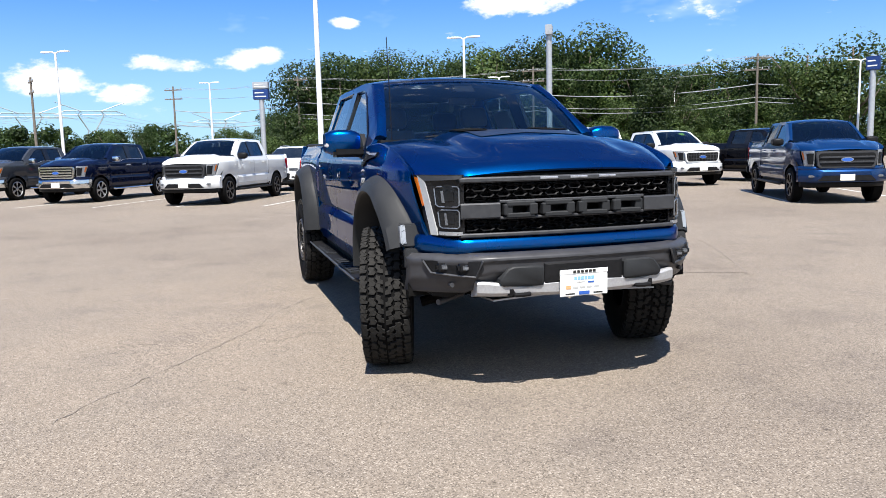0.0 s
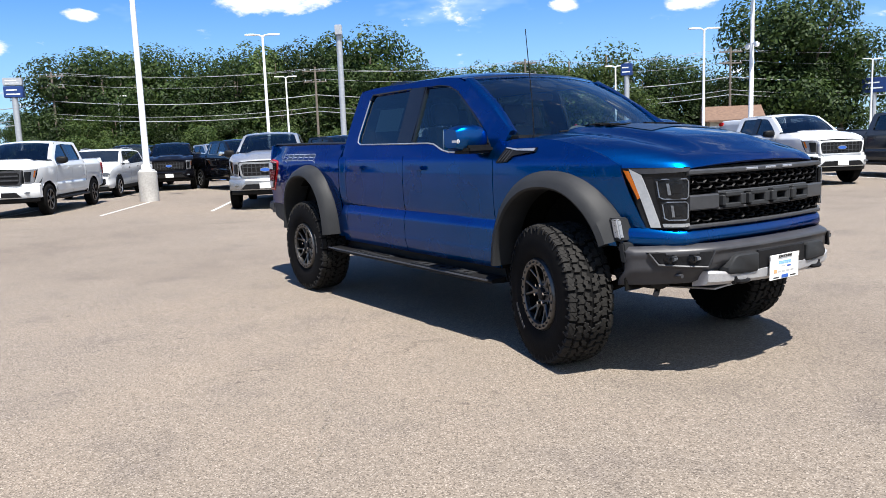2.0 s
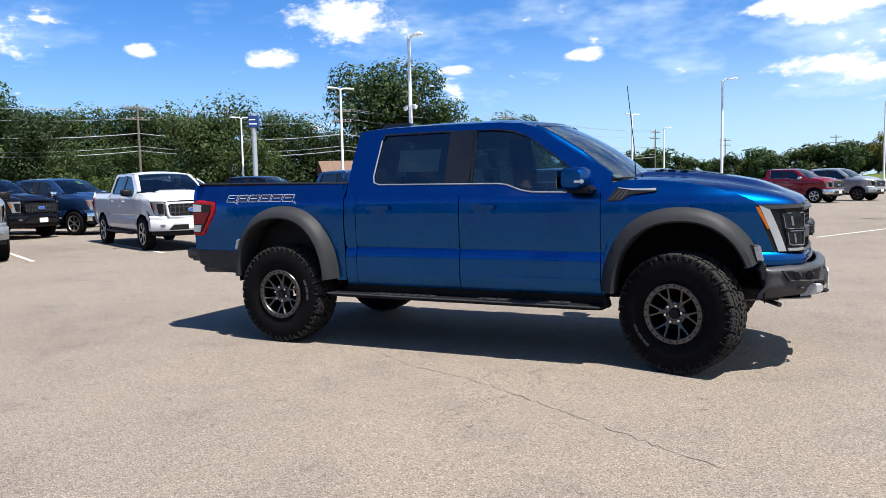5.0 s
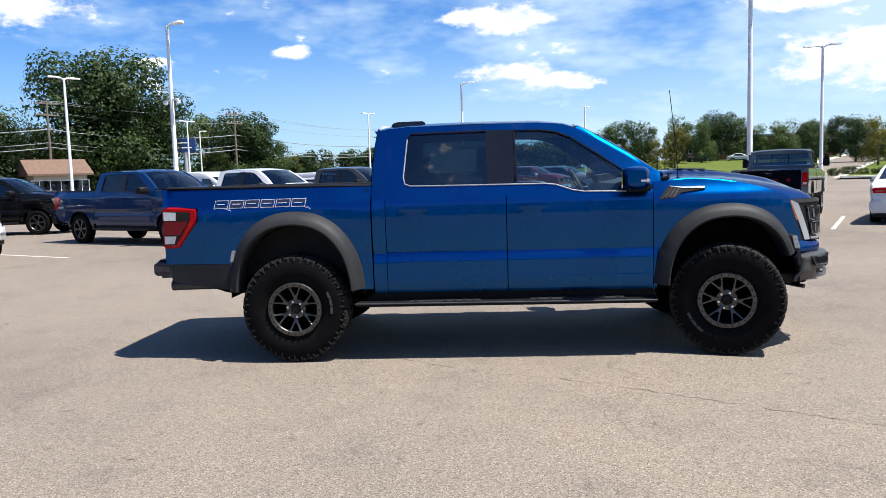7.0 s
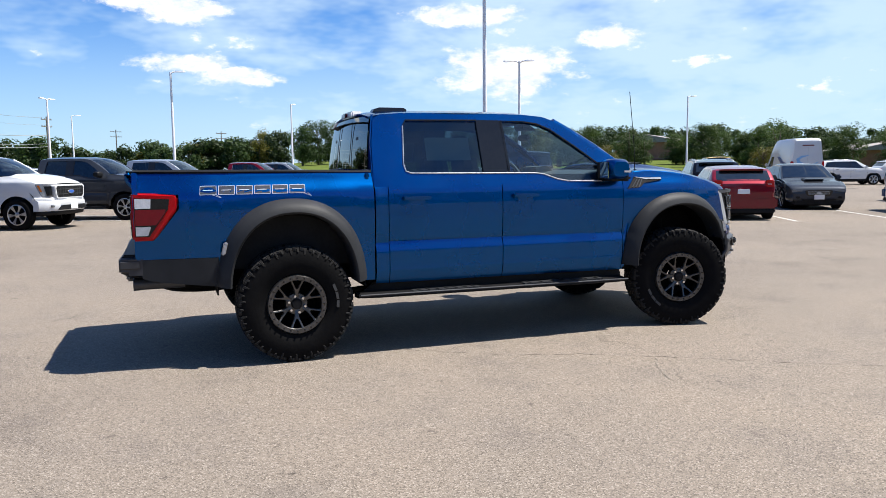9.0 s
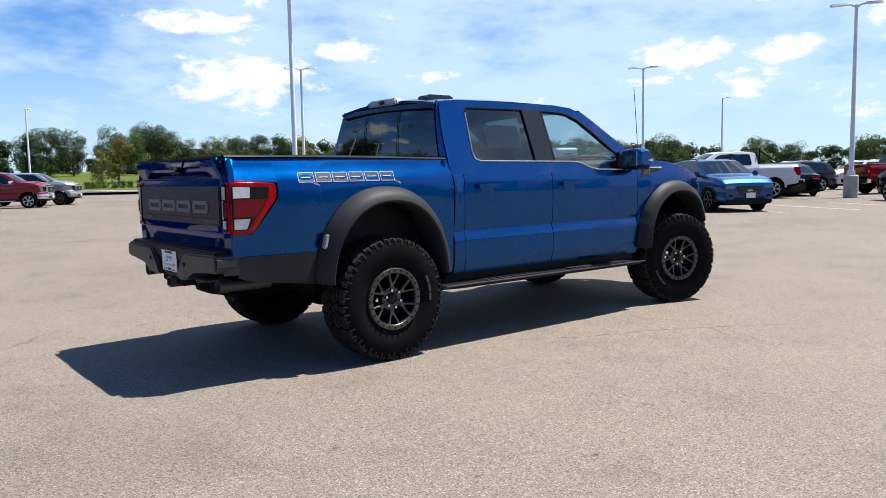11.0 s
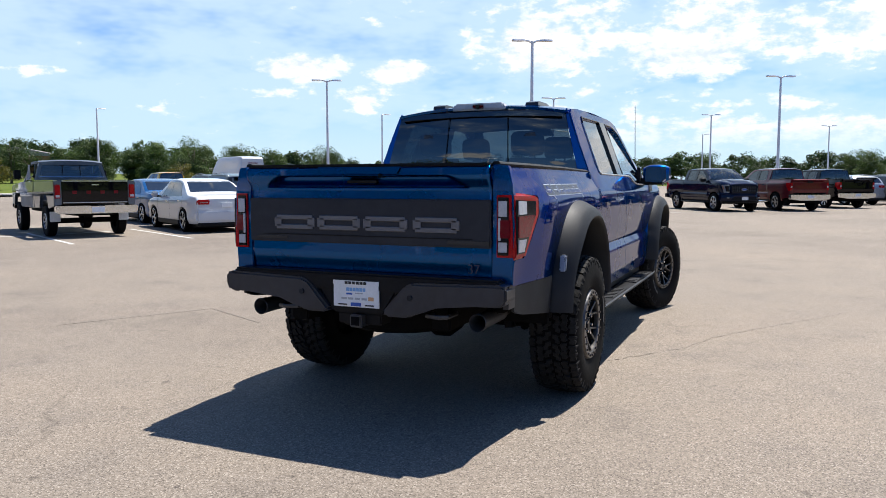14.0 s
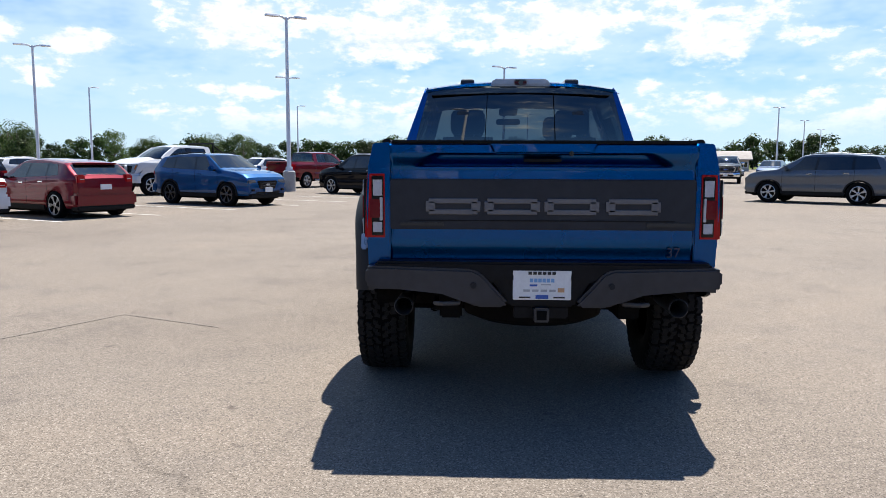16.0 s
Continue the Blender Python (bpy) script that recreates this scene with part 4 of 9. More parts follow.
part("hood", grid(hood, 44, 60), PAINT_BLUE, truck, "sculpted blue hood with a raised centre", thick=0.015)


def fender_crown():
    """The rounded shoulder between the hood's edge and the fender."""
    def f(u, v):
        e = Vector(hood(0.03 + 0.97 * u, 0.0))
        z = fender_top(e.x)
        o = Vector((e.x, -body_y(e.x, z), z))
        p = e.lerp(o, v)
        return (p.x, p.y + 0.004 * (1 - v), p.z - 0.006 * (1 - v) + 0.010 * math.sin(math.pi * v))
    return grid(f, 30, 6)


both("fender_crown", fender_crown, PAINT_BLUE, truck, thick=0.01)


def on_hood(x, y, up=0.004):
    """A place on the hood's skin, close to x and y."""
    v = (y / 0.905 + 1) / 2
    x0, xf = 1.33 + 0.12 * (1 - (2 * v - 1) ** 2), hood_front(y)
    p = hood((x - x0) / (xf - x0), v)
    return (p[0], p[1], p[2] + up)


part("hood_decal", grid(lambda u, v: on_hood(1.52 + u * (0.50 + 0.12 * abs(2 * v - 1)), (v - 0.5) * 0.74), 16, 16), DECAL_DARK, truck, "dark matt decal on the hood")
for y0 in (-0.30, 0.30):
    for k in range(3):
        part("hood_vent", grid(lambda u, v: on_hood(1.56 + k * 0.10 + u * 0.055, y0 + (v - 0.5) * 0.20, 0.008 + 0.008 * u), 2, 6), BLACK_PLASTIC, truck, "", thick=0.006)
part("cowl", grid(lambda u, v: (1.29 + 0.145 * (1 - (2 * u - 1) ** 2) + 0.09 * v, (2 * u - 1) * 0.86, 1.500 + 0.012 * v), 20, 3), BLACK_PLASTIC, truck, "black cowl under the windscreen", thick=0.02)
for y0, y1 in ((-0.55, 0.10), (0.05, 0.66)):
    part("wiper", tube([(1.47, y0, 1.527), (1.45, (y0 + y1) / 2, 1.540), (1.40, y1, 1.545)], 0.008, 6), BLACK_PLASTIC, truck)
part("hood_badge", prism([(1.545, -0.34), (1.56, -0.36), (1.60, -0.22), (1.585, -0.20)], "z", 1.568, 1.572), DECAL, truck)
part("antenna", tube([(1.475, -0.80, 1.47), (1.46, -0.80, 1.75), (1.405, -0.80, 2.235)], 0.0045, 6, r2=0.003), BLACK_PLASTIC, truck, "thin whip antenna on the fender")
part("antenna_base", tube([(1.475, -0.80, 1.462), (1.475, -0.80, 1.50)], 0.016, 10), BLACK_PLASTIC, truck)


# fender vents
def skin(poly, out, thick):
    def make():
        bm = bmesh.new()
        a = [bm.verts.new((x, -body_y(x, z) - out, z)) for x, z in poly]
        b = [bm.verts.new((x, -body_y(x, z) - out + thick, z)) for x, z in poly]
        n = len(poly)
        bm.faces.new(a)
        bm.faces.new(b[::-1])
        for i in range(n):
            bm.faces.new((a[i], b[i], b[(i + 1) % n], a[(i + 1) % n]))
        return bm
    return make


VENT = [(1.275, 1.322), (1.40, 1.330), (1.455, 1.372), (1.66, 1.398), (1.665, 1.425), (1.48, 1.422), (1.36, 1.430)]
for vent in both("fender_vent", skin(VENT, 0.012, 0.03), BLACK_PLASTIC, truck, "dark slash-shaped side vent"):
    vent["label"] = "dark slash-shaped fender vent with a bright edge"
both("vent_edge", skin([(1.38, 1.424), (1.49, 1.408), (1.655, 1.404), (1.66, 1.422), (1.48, 1.420), (1.365, 1.431)], 0.017, 0.02), SILVER_TRIM, truck, "bright vent edge")
for k in range(3):
    both("vent_slat", skin([(1.315 + 0.035 * k, 1.336), (1.325 + 0.035 * k, 1.337), (1.392 + 0.028 * k, 1.412), (1.382 + 0.028 * k, 1.412)], 0.016, 0.01), GRILLE_GREY, truck)


# door mirrors
def mirror_shell(z0, z1, x0, x1, grow=1.0):
    def make():
        rings = []
        for k in range(9):
            t = k / 8
            y = -0.965 - 0.255 * t
            s = (1 - 0.30 * abs(2 * t - 1) ** 3)
            cz, hz, cx, hx = (z0 + z1) / 2, (z1 - z0) / 2 * s, (x0 + x1) / 2 - 0.02 * t, (x1 - x0) / 2 * s
            rings.append([(cx + hx * math.copysign(abs(math.cos(a)) ** 0.55, math.cos(a)), y, cz + hz * math.copysign(abs(math.sin(a)) ** 0.55, math.sin(a))) for a in (2 * math.pi * j / 20 for j in range(20))])
        return loft(rings)
    return make


for mirror in both("door_mirror", mirror_shell(1.410, 1.600, 0.965, 1.185), PAINT_BLUE, truck, "blue door mirror with black foot"):
    side = -1 if mirror.data.vertices[0].co.y < 0 else 1
    part("mirror_glass", box(-0.004, 0.004, -0.105, 0.105, -0.073, 0.073, 0.003), MIRROR, mirror, "mirror glass").matrix_world = pose(0.955, side * 1.095, 1.500, 0, 0, 11 * side)
    part("mirror_skirt", box(0.985, 1.195, *sorted((side * 0.93, side * 1.17)), 1.395, 1.455, 0.02), BLACK_PLASTIC, mirror, "black lower shell")
    part("mirror_foot", box(1.03, 1.12, *sorted((side * 0.88, side * 1.00)), 1.405, 1.465, 0.012), BLACK_PLASTIC, mirror)
    part("mirror_lamp", box(1.075, 1.155, *sorted((side * 1.203, side * 1.226)), 1.468, 1.500, 0.008), WHITE_LENS, mirror, "clear mirror lamp")
    part("sail_panel", prism([(0.98, 1.395), (1.15, 1.395), (1.12, 1.47), (1.00, 1.57)], "y", *sorted((side * 0.90, side * 0.935))), BLACK_PLASTIC, mirror)


# nose
def nose_x(y):
    a = abs(y)
    return 2.74 - 0.05 * (a / 0.66) ** 2 if a < 0.66 else 2.69 - 0.56 * ((a - 0.66) / 0.28) ** 2.4


def nose_sheet(y0, y1, z0, z1, out=0.0, nu=12, nv=3, lean=0.0):
    """A sheet on the nose between two widths and two heights, out metres ahead of it."""
    return grid(lambda u, v: (nose_x(y0 + (y1 - y0) * u) + out - lean * v, y0 + (y1 - y0) * u, z0 + (z1 - z0) * v), nu, nv)


part("grille_back", nose_sheet(-0.72, 0.72, 0.915, 1.28, -0.075, 30, 2), BLACK_PLASTIC, truck)


def grille_cells(z0, z1, rows):
    """Stretched honeycomb bars across the grille."""
    bm = bmesh.new()
    h = (z1 - z0) / rows
    w = 0.098
    for r in range(rows + 1):
        n = int(1.30 / w)
        for k in range(-n // 2 - 1, n // 2 + 2):
            cy, cz = k * w + (w / 2 if r % 2 else 0), z0 + r * h
            hexa = [(cy - w * 0.46, cz), (cy - w * 0.28, cz + h * 0.46), (cy + w * 0.28, cz + h * 0.46), (cy + w * 0.46, cz), (cy + w * 0.28, cz - h * 0.46), (cy - w * 0.28, cz - h * 0.46)]
            o, i = [], []
            for y, z in hexa:
                y1, zz = max(-0.66, min(0.66, y)), max(z0, min(z1, z))
                iy, iz = max(-0.66, min(0.66, cy + (y - cy) * 0.78)), max(z0, min(z1, cz + (z - cz) * 0.70))
                o.append(((nose_x(y1) - 0.005, y1, zz), (nose_x(y1) - 0.06, y1, zz)))
                i.append(((nose_x(iy) - 0.012, iy, iz), (nose_x(iy) - 0.07, iy, iz)))
            vo, vi = [bm.verts.new(p[0]) for p in o], [bm.verts.new(p[0]) for p in i]
            vb = [bm.verts.new(p[1]) for p in i]
            for a in range(6):
                b = (a + 1) % 6
                bm.faces.new((vo[a], vo[b], vi[b], vi[a]))
                bm.faces.new((vi[a], vi[b], vb[b], vb[a]))
    return bm


for z0, z1 in ((1.135, 1.238), (0.945, 1.030)):
    ob = part("grille_mesh", grille_cells(z0, z1, 3), BLACK_PLASTIC, truck, "black honeycomb grille mesh", angle=20)


def bar(y0, y1, z0, z1, out0, out1, mat, name, label=""):
    """A curved bar lying on the nose, with depth."""
    rings = []
    n = max(4, int(abs(y1 - y0) / 0.05))
    e = min(0.008, (z1 - z0) / 4)
    for k in range(n + 1):
        y = y0 + (y1 - y0) * k / n
        x = nose_x(y)
        rings.append([(x + out0, y, z0), (x + out1 - e, y, z0), (x + out1, y, z0 + e), (x + out1, y, z1 - e), (x + out1 - e, y, z1), (x + out0, y, z1)])
    return part(name, loft(rings), mat, truck, label, angle=25)


bar(-0.70, 0.70, 1.236, 1.268, -0.06, 0.010, GRILLE_GREY, "grille_top_bar", "grey grille surround")
bar(-0.70, 0.70, 0.922, 0.946, -0.06, 0.015, GRILLE_GREY, "grille_bottom_bar", "grey grille surround")
bar(-0.70, -0.47, 1.030, 1.120, -0.05, 0.020, GRILLE_GREY, "grille_wing")
bar(0.47, 0.70, 1.030, 1.120, -0.05, 0.020, GRILLE_GREY, "grille_wing")
bar(-0.47, 0.47, 1.116, 1.134, -0.04, 0.012, GRILLE_GREY, "badge_rail")
bar(-0.47, 0.47, 1.022, 1.038, -0.04, 0.012, GRILLE_GREY, "badge_rail")


def block_shape(y0, y1, z0, z1, s):
    """Strokes of a plain slotted block, as boxes of y and z."""
    return [(y0, y0 + s, z0 + s * 0.3, z1 - s * 0.3), (y1 - s, y1, z0 + s * 0.3, z1 - s * 0.3), (y0 + s * 0.3, y1 - s * 0.3, z1 - s * 0.55, z1), (y0 + s * 0.3, y1 - s * 0.3, z0, z0 + s * 0.55)]


for k in range(4):
    bm = bmesh.new()
    y0 = -0.452 + k * 0.232
    for a, b, c, d in block_shape(y0, y0 + 0.205, 1.030, 1.126, 0.052):
        x = nose_x((a + b) / 2)
        box(x - 0.03, x + 0.036, a, b, c, d, 0.006, 1, bm=bm)
    part("grille_emblem", bm, GREY_PLASTIC, truck, "raised grey block emblem", angle=25)
for y in (-0.17, 0.02, 0.21):
    bar(y - 0.055, y + 0.055, 1.246, 1.262, 0.0, 0.016, SILVER_TRIM, "grille_marker", "slim clear marker lamp")


# headlamps
def lamp_x(y):
    return nose_x(y) + 0.004


def lamp_sheet(poly, out):
    """A flat-topped patch on the curved headlamp, given as y, z of the right side (y negative)."""
    def make():
        bm = bmesh.new()
        pts = []
        for a, b in zip(poly, poly[1:] + poly[:1]):
            n = max(1, int(math.hypot(b[0] - a[0], b[1] - a[1]) / 0.03))
            pts += [(a[0] + (b[0] - a[0]) * i / n, a[1] + (b[1] - a[1]) * i / n) for i in range(n)]
        vs = [bm.verts.new((0, y, z)) for y, z in pts]
        bmesh.ops.triangle_fill(bm, use_beauty=True, edges=[bm.edges.new((vs[i], vs[(i + 1) % len(vs)])) for i in range(len(vs))])
        bmesh.ops.subdivide_edges(bm, edges=[e for e in bm.edges if abs(e.verts[0].co.y - e.verts[1].co.y) > 0.05], cuts=3)
        for v in bm.verts:
            v.co.x = lamp_x(v.co.y) + out - 0.10 * (v.co.z - 0.93) * step(-v.co.y, 0.70, 0.92)
        return bm
    return make


for lamp in both("headlamp", lamp_sheet([(-0.672, 0.930), (-0.838, 0.930), (-0.880, 1.286), (-0.672, 1.286)], -0.012), LENS_DARK, truck, "dark headlamp with a silver C-shaped light band", thick=0.03):
    side = -1 if lamp.data.vertices[0].co.y < 0 else 1

    def onlamp(name, poly, out, mat, label="", thick=0.012):
        bm = lamp_sheet(poly, out)()
        part(name, bm if side < 0 else flipped(bm), mat, lamp, label, thick=thick)

    onlamp("light_band", [(-0.806, 0.935), (-0.831, 0.935), (-0.869, 1.282), (-0.846, 1.245)], 0.004, LIGHT_BAND, "silver-white light band")
    onlamp("light_band", [(-0.846, 1.250), (-0.868, 1.282), (-0.69, 1.282), (-0.69, 1.262)], 0.004, GRILLE_GREY, "silver-white light band")
    onlamp("turn_lamp", [(-0.858, 1.10), (-0.881, 1.272), (-0.872, 1.268), (-0.853, 1.11)], 0.014, AMBER, "amber corner lamp")
    for z0, z1 in ((1.098, 1.222), (0.975, 1.088)):
        a, b = -0.705, -0.812 if z0 > 1.0 else -0.800
        onlamp("projector", [(a, z0), (b, z0), (b - 0.006, z1), (a, z1)], 0.004, LAMP_CLEAR, "dark lamp chamber")
        loop = [(a - 0.012, z0 + 0.004), (b + 0.014, z0 + 0.004), (b + 0.003, z0 + 0.016), (b - 0.002, z1 - 0.016), (b + 0.010, z1 - 0.004), (a - 0.012, z1 - 0.004), (a - 0.002, z1 - 0.016), (a - 0.002, z0 + 0.016), (a - 0.012, z0 + 0.004)]
        ring = tube([(lamp_x(y) + 0.010 - 0.10 * (z - 0.93) * step(-y, 0.70, 0.92), y, z) for y, z in loop], 0.0042, 6)
        part("projector_ring", ring if side < 0 else flipped(ring), LENS, lamp, "thin bright ring round the lamp chamber")
        zc = (z0 + z1) / 2
        onlamp("projector_lens", [(a - 0.030, zc - 0.024), (b + 0.040, zc - 0.024), (b + 0.034, zc + 0.028), (a - 0.030, zc + 0.028)], 0.008, LENS_DARK, "dark projector lens")
        onlamp("projector_glint", [(b + 0.036, zc - 0.034), (b + 0.026, zc - 0.034), (b + 0.022, zc + 0.034), (b + 0.030, zc + 0.034)], 0.010, LENS)
    onlamp("lamp_foot", [(-0.69, 0.938), (-0.798, 0.938), (-0.802, 0.958), (-0.69, 0.958)], 0.006, SILVER_TRIM)


# blue band under the grille, bumper and skid plate
def band_x(y):
    a = abs(y)
    return 2.775 - 0.05 * (a / 0.66) ** 2 if a < 0.66 else 2.725 - 0.40 * ((a - 0.66) / 0.30) ** 1.7


part("nose_band", grid(lambda u, v: (band_x(1.92 * (u - 0.5)) - 0.04 * abs(2 * v - 1) ** 3 - 0.02 * v, 1.92 * (u - 0.5), 0.818 + 0.112 * v), 40, 8), PAINT_BLUE, truck, "blue band below the grille", thick=0.02)
both("nose_corner", lambda: columns(span(2.30, 2.50, 8), lambda x: 0.86, lambda x: lerp_table(x, [2.30, 2.37, 2.50], [1.33, 1.27, 0.93]), 12), PAINT_BLUE, truck, thick=0.012)


def bumper_x(y):
    a = abs(y)
    return 2.850 - 0.03 * (a / 0.5) ** 2 if a < 0.5 else 2.820 - 0.40 * ((a - 0.5) / 0.49) ** 1.75


def bumper(u, v):
    y = 1.94 * (u - 0.5)
    a = abs(y)
    top, bot = 0.838 - 0.014 * step(a, 0.6, 0.98), lerp_table(a, [0, 0.55, 0.68, 0.99], [0.665, 0.660, 0.605, 0.590])
    z = bot + (top - bot) * v
    prof = -0.055 * step(v, 0.88, 1.0) - 0.055 * step(1 - v, 0.55, 1.0) + 0.012 * math.exp(-((v - 0.80) / 0.08) ** 2)
    return (bumper_x(y) + prof, y, z)


part("front_bumper", grid(bumper, 60, 18), BUMPER_GREY, truck, "satin grey steel front bumper", thick=0.03, crisp_rim=False)
bm = bmesh.new()
rings = []
for k in range(31):
    y = -0.64 + 1.28 * k / 30
    x = bumper_x(y)
    t = abs(y) / 0.64
    lo, hi = 0.575 + 0.02 * t, 0.664 + 0.012 * step(t, 0.75, 0.95) - 0.016 * step(0.5 - abs(abs(y) - 0.36), 0.36, 0.5)
    rings.append([(x - 0.10, y, lo - 0.02), (x - 0.005, y, lo), (x + 0.014, y, lo + 0.02), (x + 0.016, y, hi - 0.012), (x + 0.002, y, hi), (x - 0.10, y, hi)])
part("skid_plate", loft(rings, bm=bm), SKID, truck, "silver skid plate under the bumper", angle=30)
part("lower_skid", grid(lambda u, v: (2.755 - 0.70 * v, (u - 0.5) * (1.06 - 0.15 * v), 0.575 - 0.075 * v - 0.015 * (2 * u - 1) ** 2), 12, 6), SKID, truck, "bare metal belly plate", thick=0.01)
both("air_dam", lambda: prism([(-0.89, 0.66), (-0.62, 0.68), (-0.58, 0.60), (-0.72, 0.55), (-0.84, 0.57)], "x", 2.27, 2.54, 0.01), BLACK_PLASTIC, truck, "black lower valance")
both("tow_hook_slot", lambda: box(2.815, 2.842, -0.47, -0.31, 0.585, 0.640, 0.008), BLACK_PLASTIC, truck)
both("tow_hook", lambda: tube([(2.775, -0.445, 0.60), (2.860, -0.43, 0.60), (2.870, -0.39, 0.60), (2.860, -0.35, 0.60), (2.775, -0.335, 0.60)], 0.013, 8), BLACK_PLASTIC, truck, "black tow hook")


def bumper_patch(poly, out):
    def make():
        bm = bmesh.new()
        c = (sum(p[0] for p in poly) / len(poly), sum(p[1] for p in poly) / len(poly))
        outer = [bm.verts.new((bumper_x(y) + out, y, z)) for y, z in poly]
        back = [bm.verts.new((bumper_x(y) - 0.06, y, z)) for y, z in poly]
        inner = [bm.verts.new((bumper_x(c[0] + (y - c[0]) * 0.93) + out + 0.006, c[0] + (y - c[0]) * 0.93, c[1] + (z - c[1]) * 0.88)) for y, z in poly]
        n = len(poly)
        for i in range(n):
            j = (i + 1) % n
            bm.faces.new((outer[i], outer[j], inner[j], inner[i]))
            bm.faces.new((outer[i], back[i], back[j], outer[j]))
        bm.faces.new(inner)
        return bm
    return make


both("bumper_pad", bumper_patch([(-0.500, 0.650), (-0.270, 0.646), (-0.258, 0.660), (-0.258, 0.748), (-0.270, 0.760), (-0.440, 0.760), (-0.470, 0.750), (-0.520, 0.690), (-0.520, 0.668)], 0.022), GREY_PLASTIC, truck, "grey pad on the bumper")
part("bumper_slot", bumper_patch([(-0.25, 0.650), (0.25, 0.650), (0.25, 0.768), (-0.25, 0.768)], 0.010)(), BLACK_PLASTIC, truck)
both("fog_recess", bumper_patch([(-0.640, 0.705), (-0.85, 0.720), (-0.90, 0.795), (-0.615, 0.800)], 0.020), BLACK_PLASTIC, truck, "black fog lamp recess")
both("fog_rim", lambda: tube([(bumper_x(y) + 0.022, y, z) for y, z in ((-0.895, 0.790), (-0.86, 0.722), (-0.75, 0.712), (-0.645, 0.706), (-0.612, 0.80))], 0.008, 6), GRILLE_GREY, truck)
for y in (-0.70, -0.80):
    both("fog_lamp", lambda: box(bumper_x(y) - 0.03, bumper_x(y) + 0.030, y - 0.042, y + 0.042, 0.735, 0.782, 0.012), LENS_DARK, truck, "square fog lamp")
    both("fog_lens", lambda: box(bumper_x(y) - 0.02, bumper_x(y) + 0.035, y - 0.022, y + 0.022, 0.745, 0.772, 0.006), LENS, truck)
for y, z in ((-0.28, 0.618), (0.28, 0.618), (-0.76, 0.655), (0.76, 0.655)):
    part("park_sensor", tube([(bumper_x(y) - 0.05, y, z), (bumper_x(y) + 0.012, y, z)], 0.013, 12), GRILLE_GREY, truck)


def dealer_plate(x, y0, z0, face, w=0.305, h=0.155):
    """A white dealer plate: its lettering is drawn as plain bars."""
    holder = part("plate", box(*sorted((x, x + 0.008 * face)), y0 - w / 2, y0 + w / 2, z0 - h / 2, z0 + h / 2, 0.003), PLATE_WHITE, truck, "white dealer plate with coloured bars")

    def bars(y, z, bw, bh, mat, out=0.0095):
        part("plate_bar", box(*sorted((x + 0.006 * face, x + out * face)), y0 + y - bw / 2, y0 + y + bw / 2, z0 + z - bh / 2, z0 + z + bh / 2), mat, holder)

    part("plate_rim", prism([(y0 - w / 2, z0 + h / 2 - 0.024), (y0 + w / 2, z0 + h / 2 - 0.024), (y0 + w / 2, z0 + h / 2), (y0 - w / 2, z0 + h / 2)], "x", *sorted((x + 0.007 * face, x + 0.010 * face))), PLATE_WHITE, holder)
    for k in range(6):
        bars(-0.062 + k * 0.025, 0.065, 0.019, 0.016, INK_BLACK, 0.0125)
    for k in range(6):
        bars(-0.055 + k * 0.022, 0.026, 0.018, 0.020, INK_LIGHT)
    bars(0.045, 0.0, 0.04, 0.010, INK_BLUE)
    bars(-0.02, 0.004, 0.05, 0.006, INK_GREY)
    bars(-0.10, -0.025, 0.035, 0.022, INK_WARM)
    for k in range(4):
        bars(-0.055 + k * 0.045, -0.028, 0.034, 0.012, INK_GREY)
    bars(0.0, -0.061, 0.066, 0.020, INK_BLUE, 0.0125)
    bars(-0.09, -0.064, 0.06, 0.008, INK_BLACK)
    bars(0.09, -0.064, 0.06, 0.008, INK_BLACK)


dealer_plate(2.876, -0.015, 0.648, 1)


# tail: lamps, gate, bumper
LAMP = [(-3.040, 1.010), (-2.885, 1.010), (-2.715, 1.245), (-2.705, 1.345), (-2.735, 1.362), (-3.040, 1.378)]


def lamp_shell():
    bm = bmesh.new()
    a = [bm.verts.new((x, -body_y(x, z) - 0.010, z)) for x, z in LAMP]
    b = [bm.verts.new((x, -0.822, z)) for x, z in LAMP]
    n = len(LAMP)
    fs = [bm.faces.new(a), bm.faces.new(b[::-1])] + [bm.faces.new((a[i], b[i], b[(i + 1) % n], a[(i + 1) % n])) for i in range(n)]
    bmesh.ops.bevel(bm, geom=list({e for f in fs for e in f.edges}), offset=0.014, segments=3, affect="EDGES", clamp_overlap=True)
    return bm


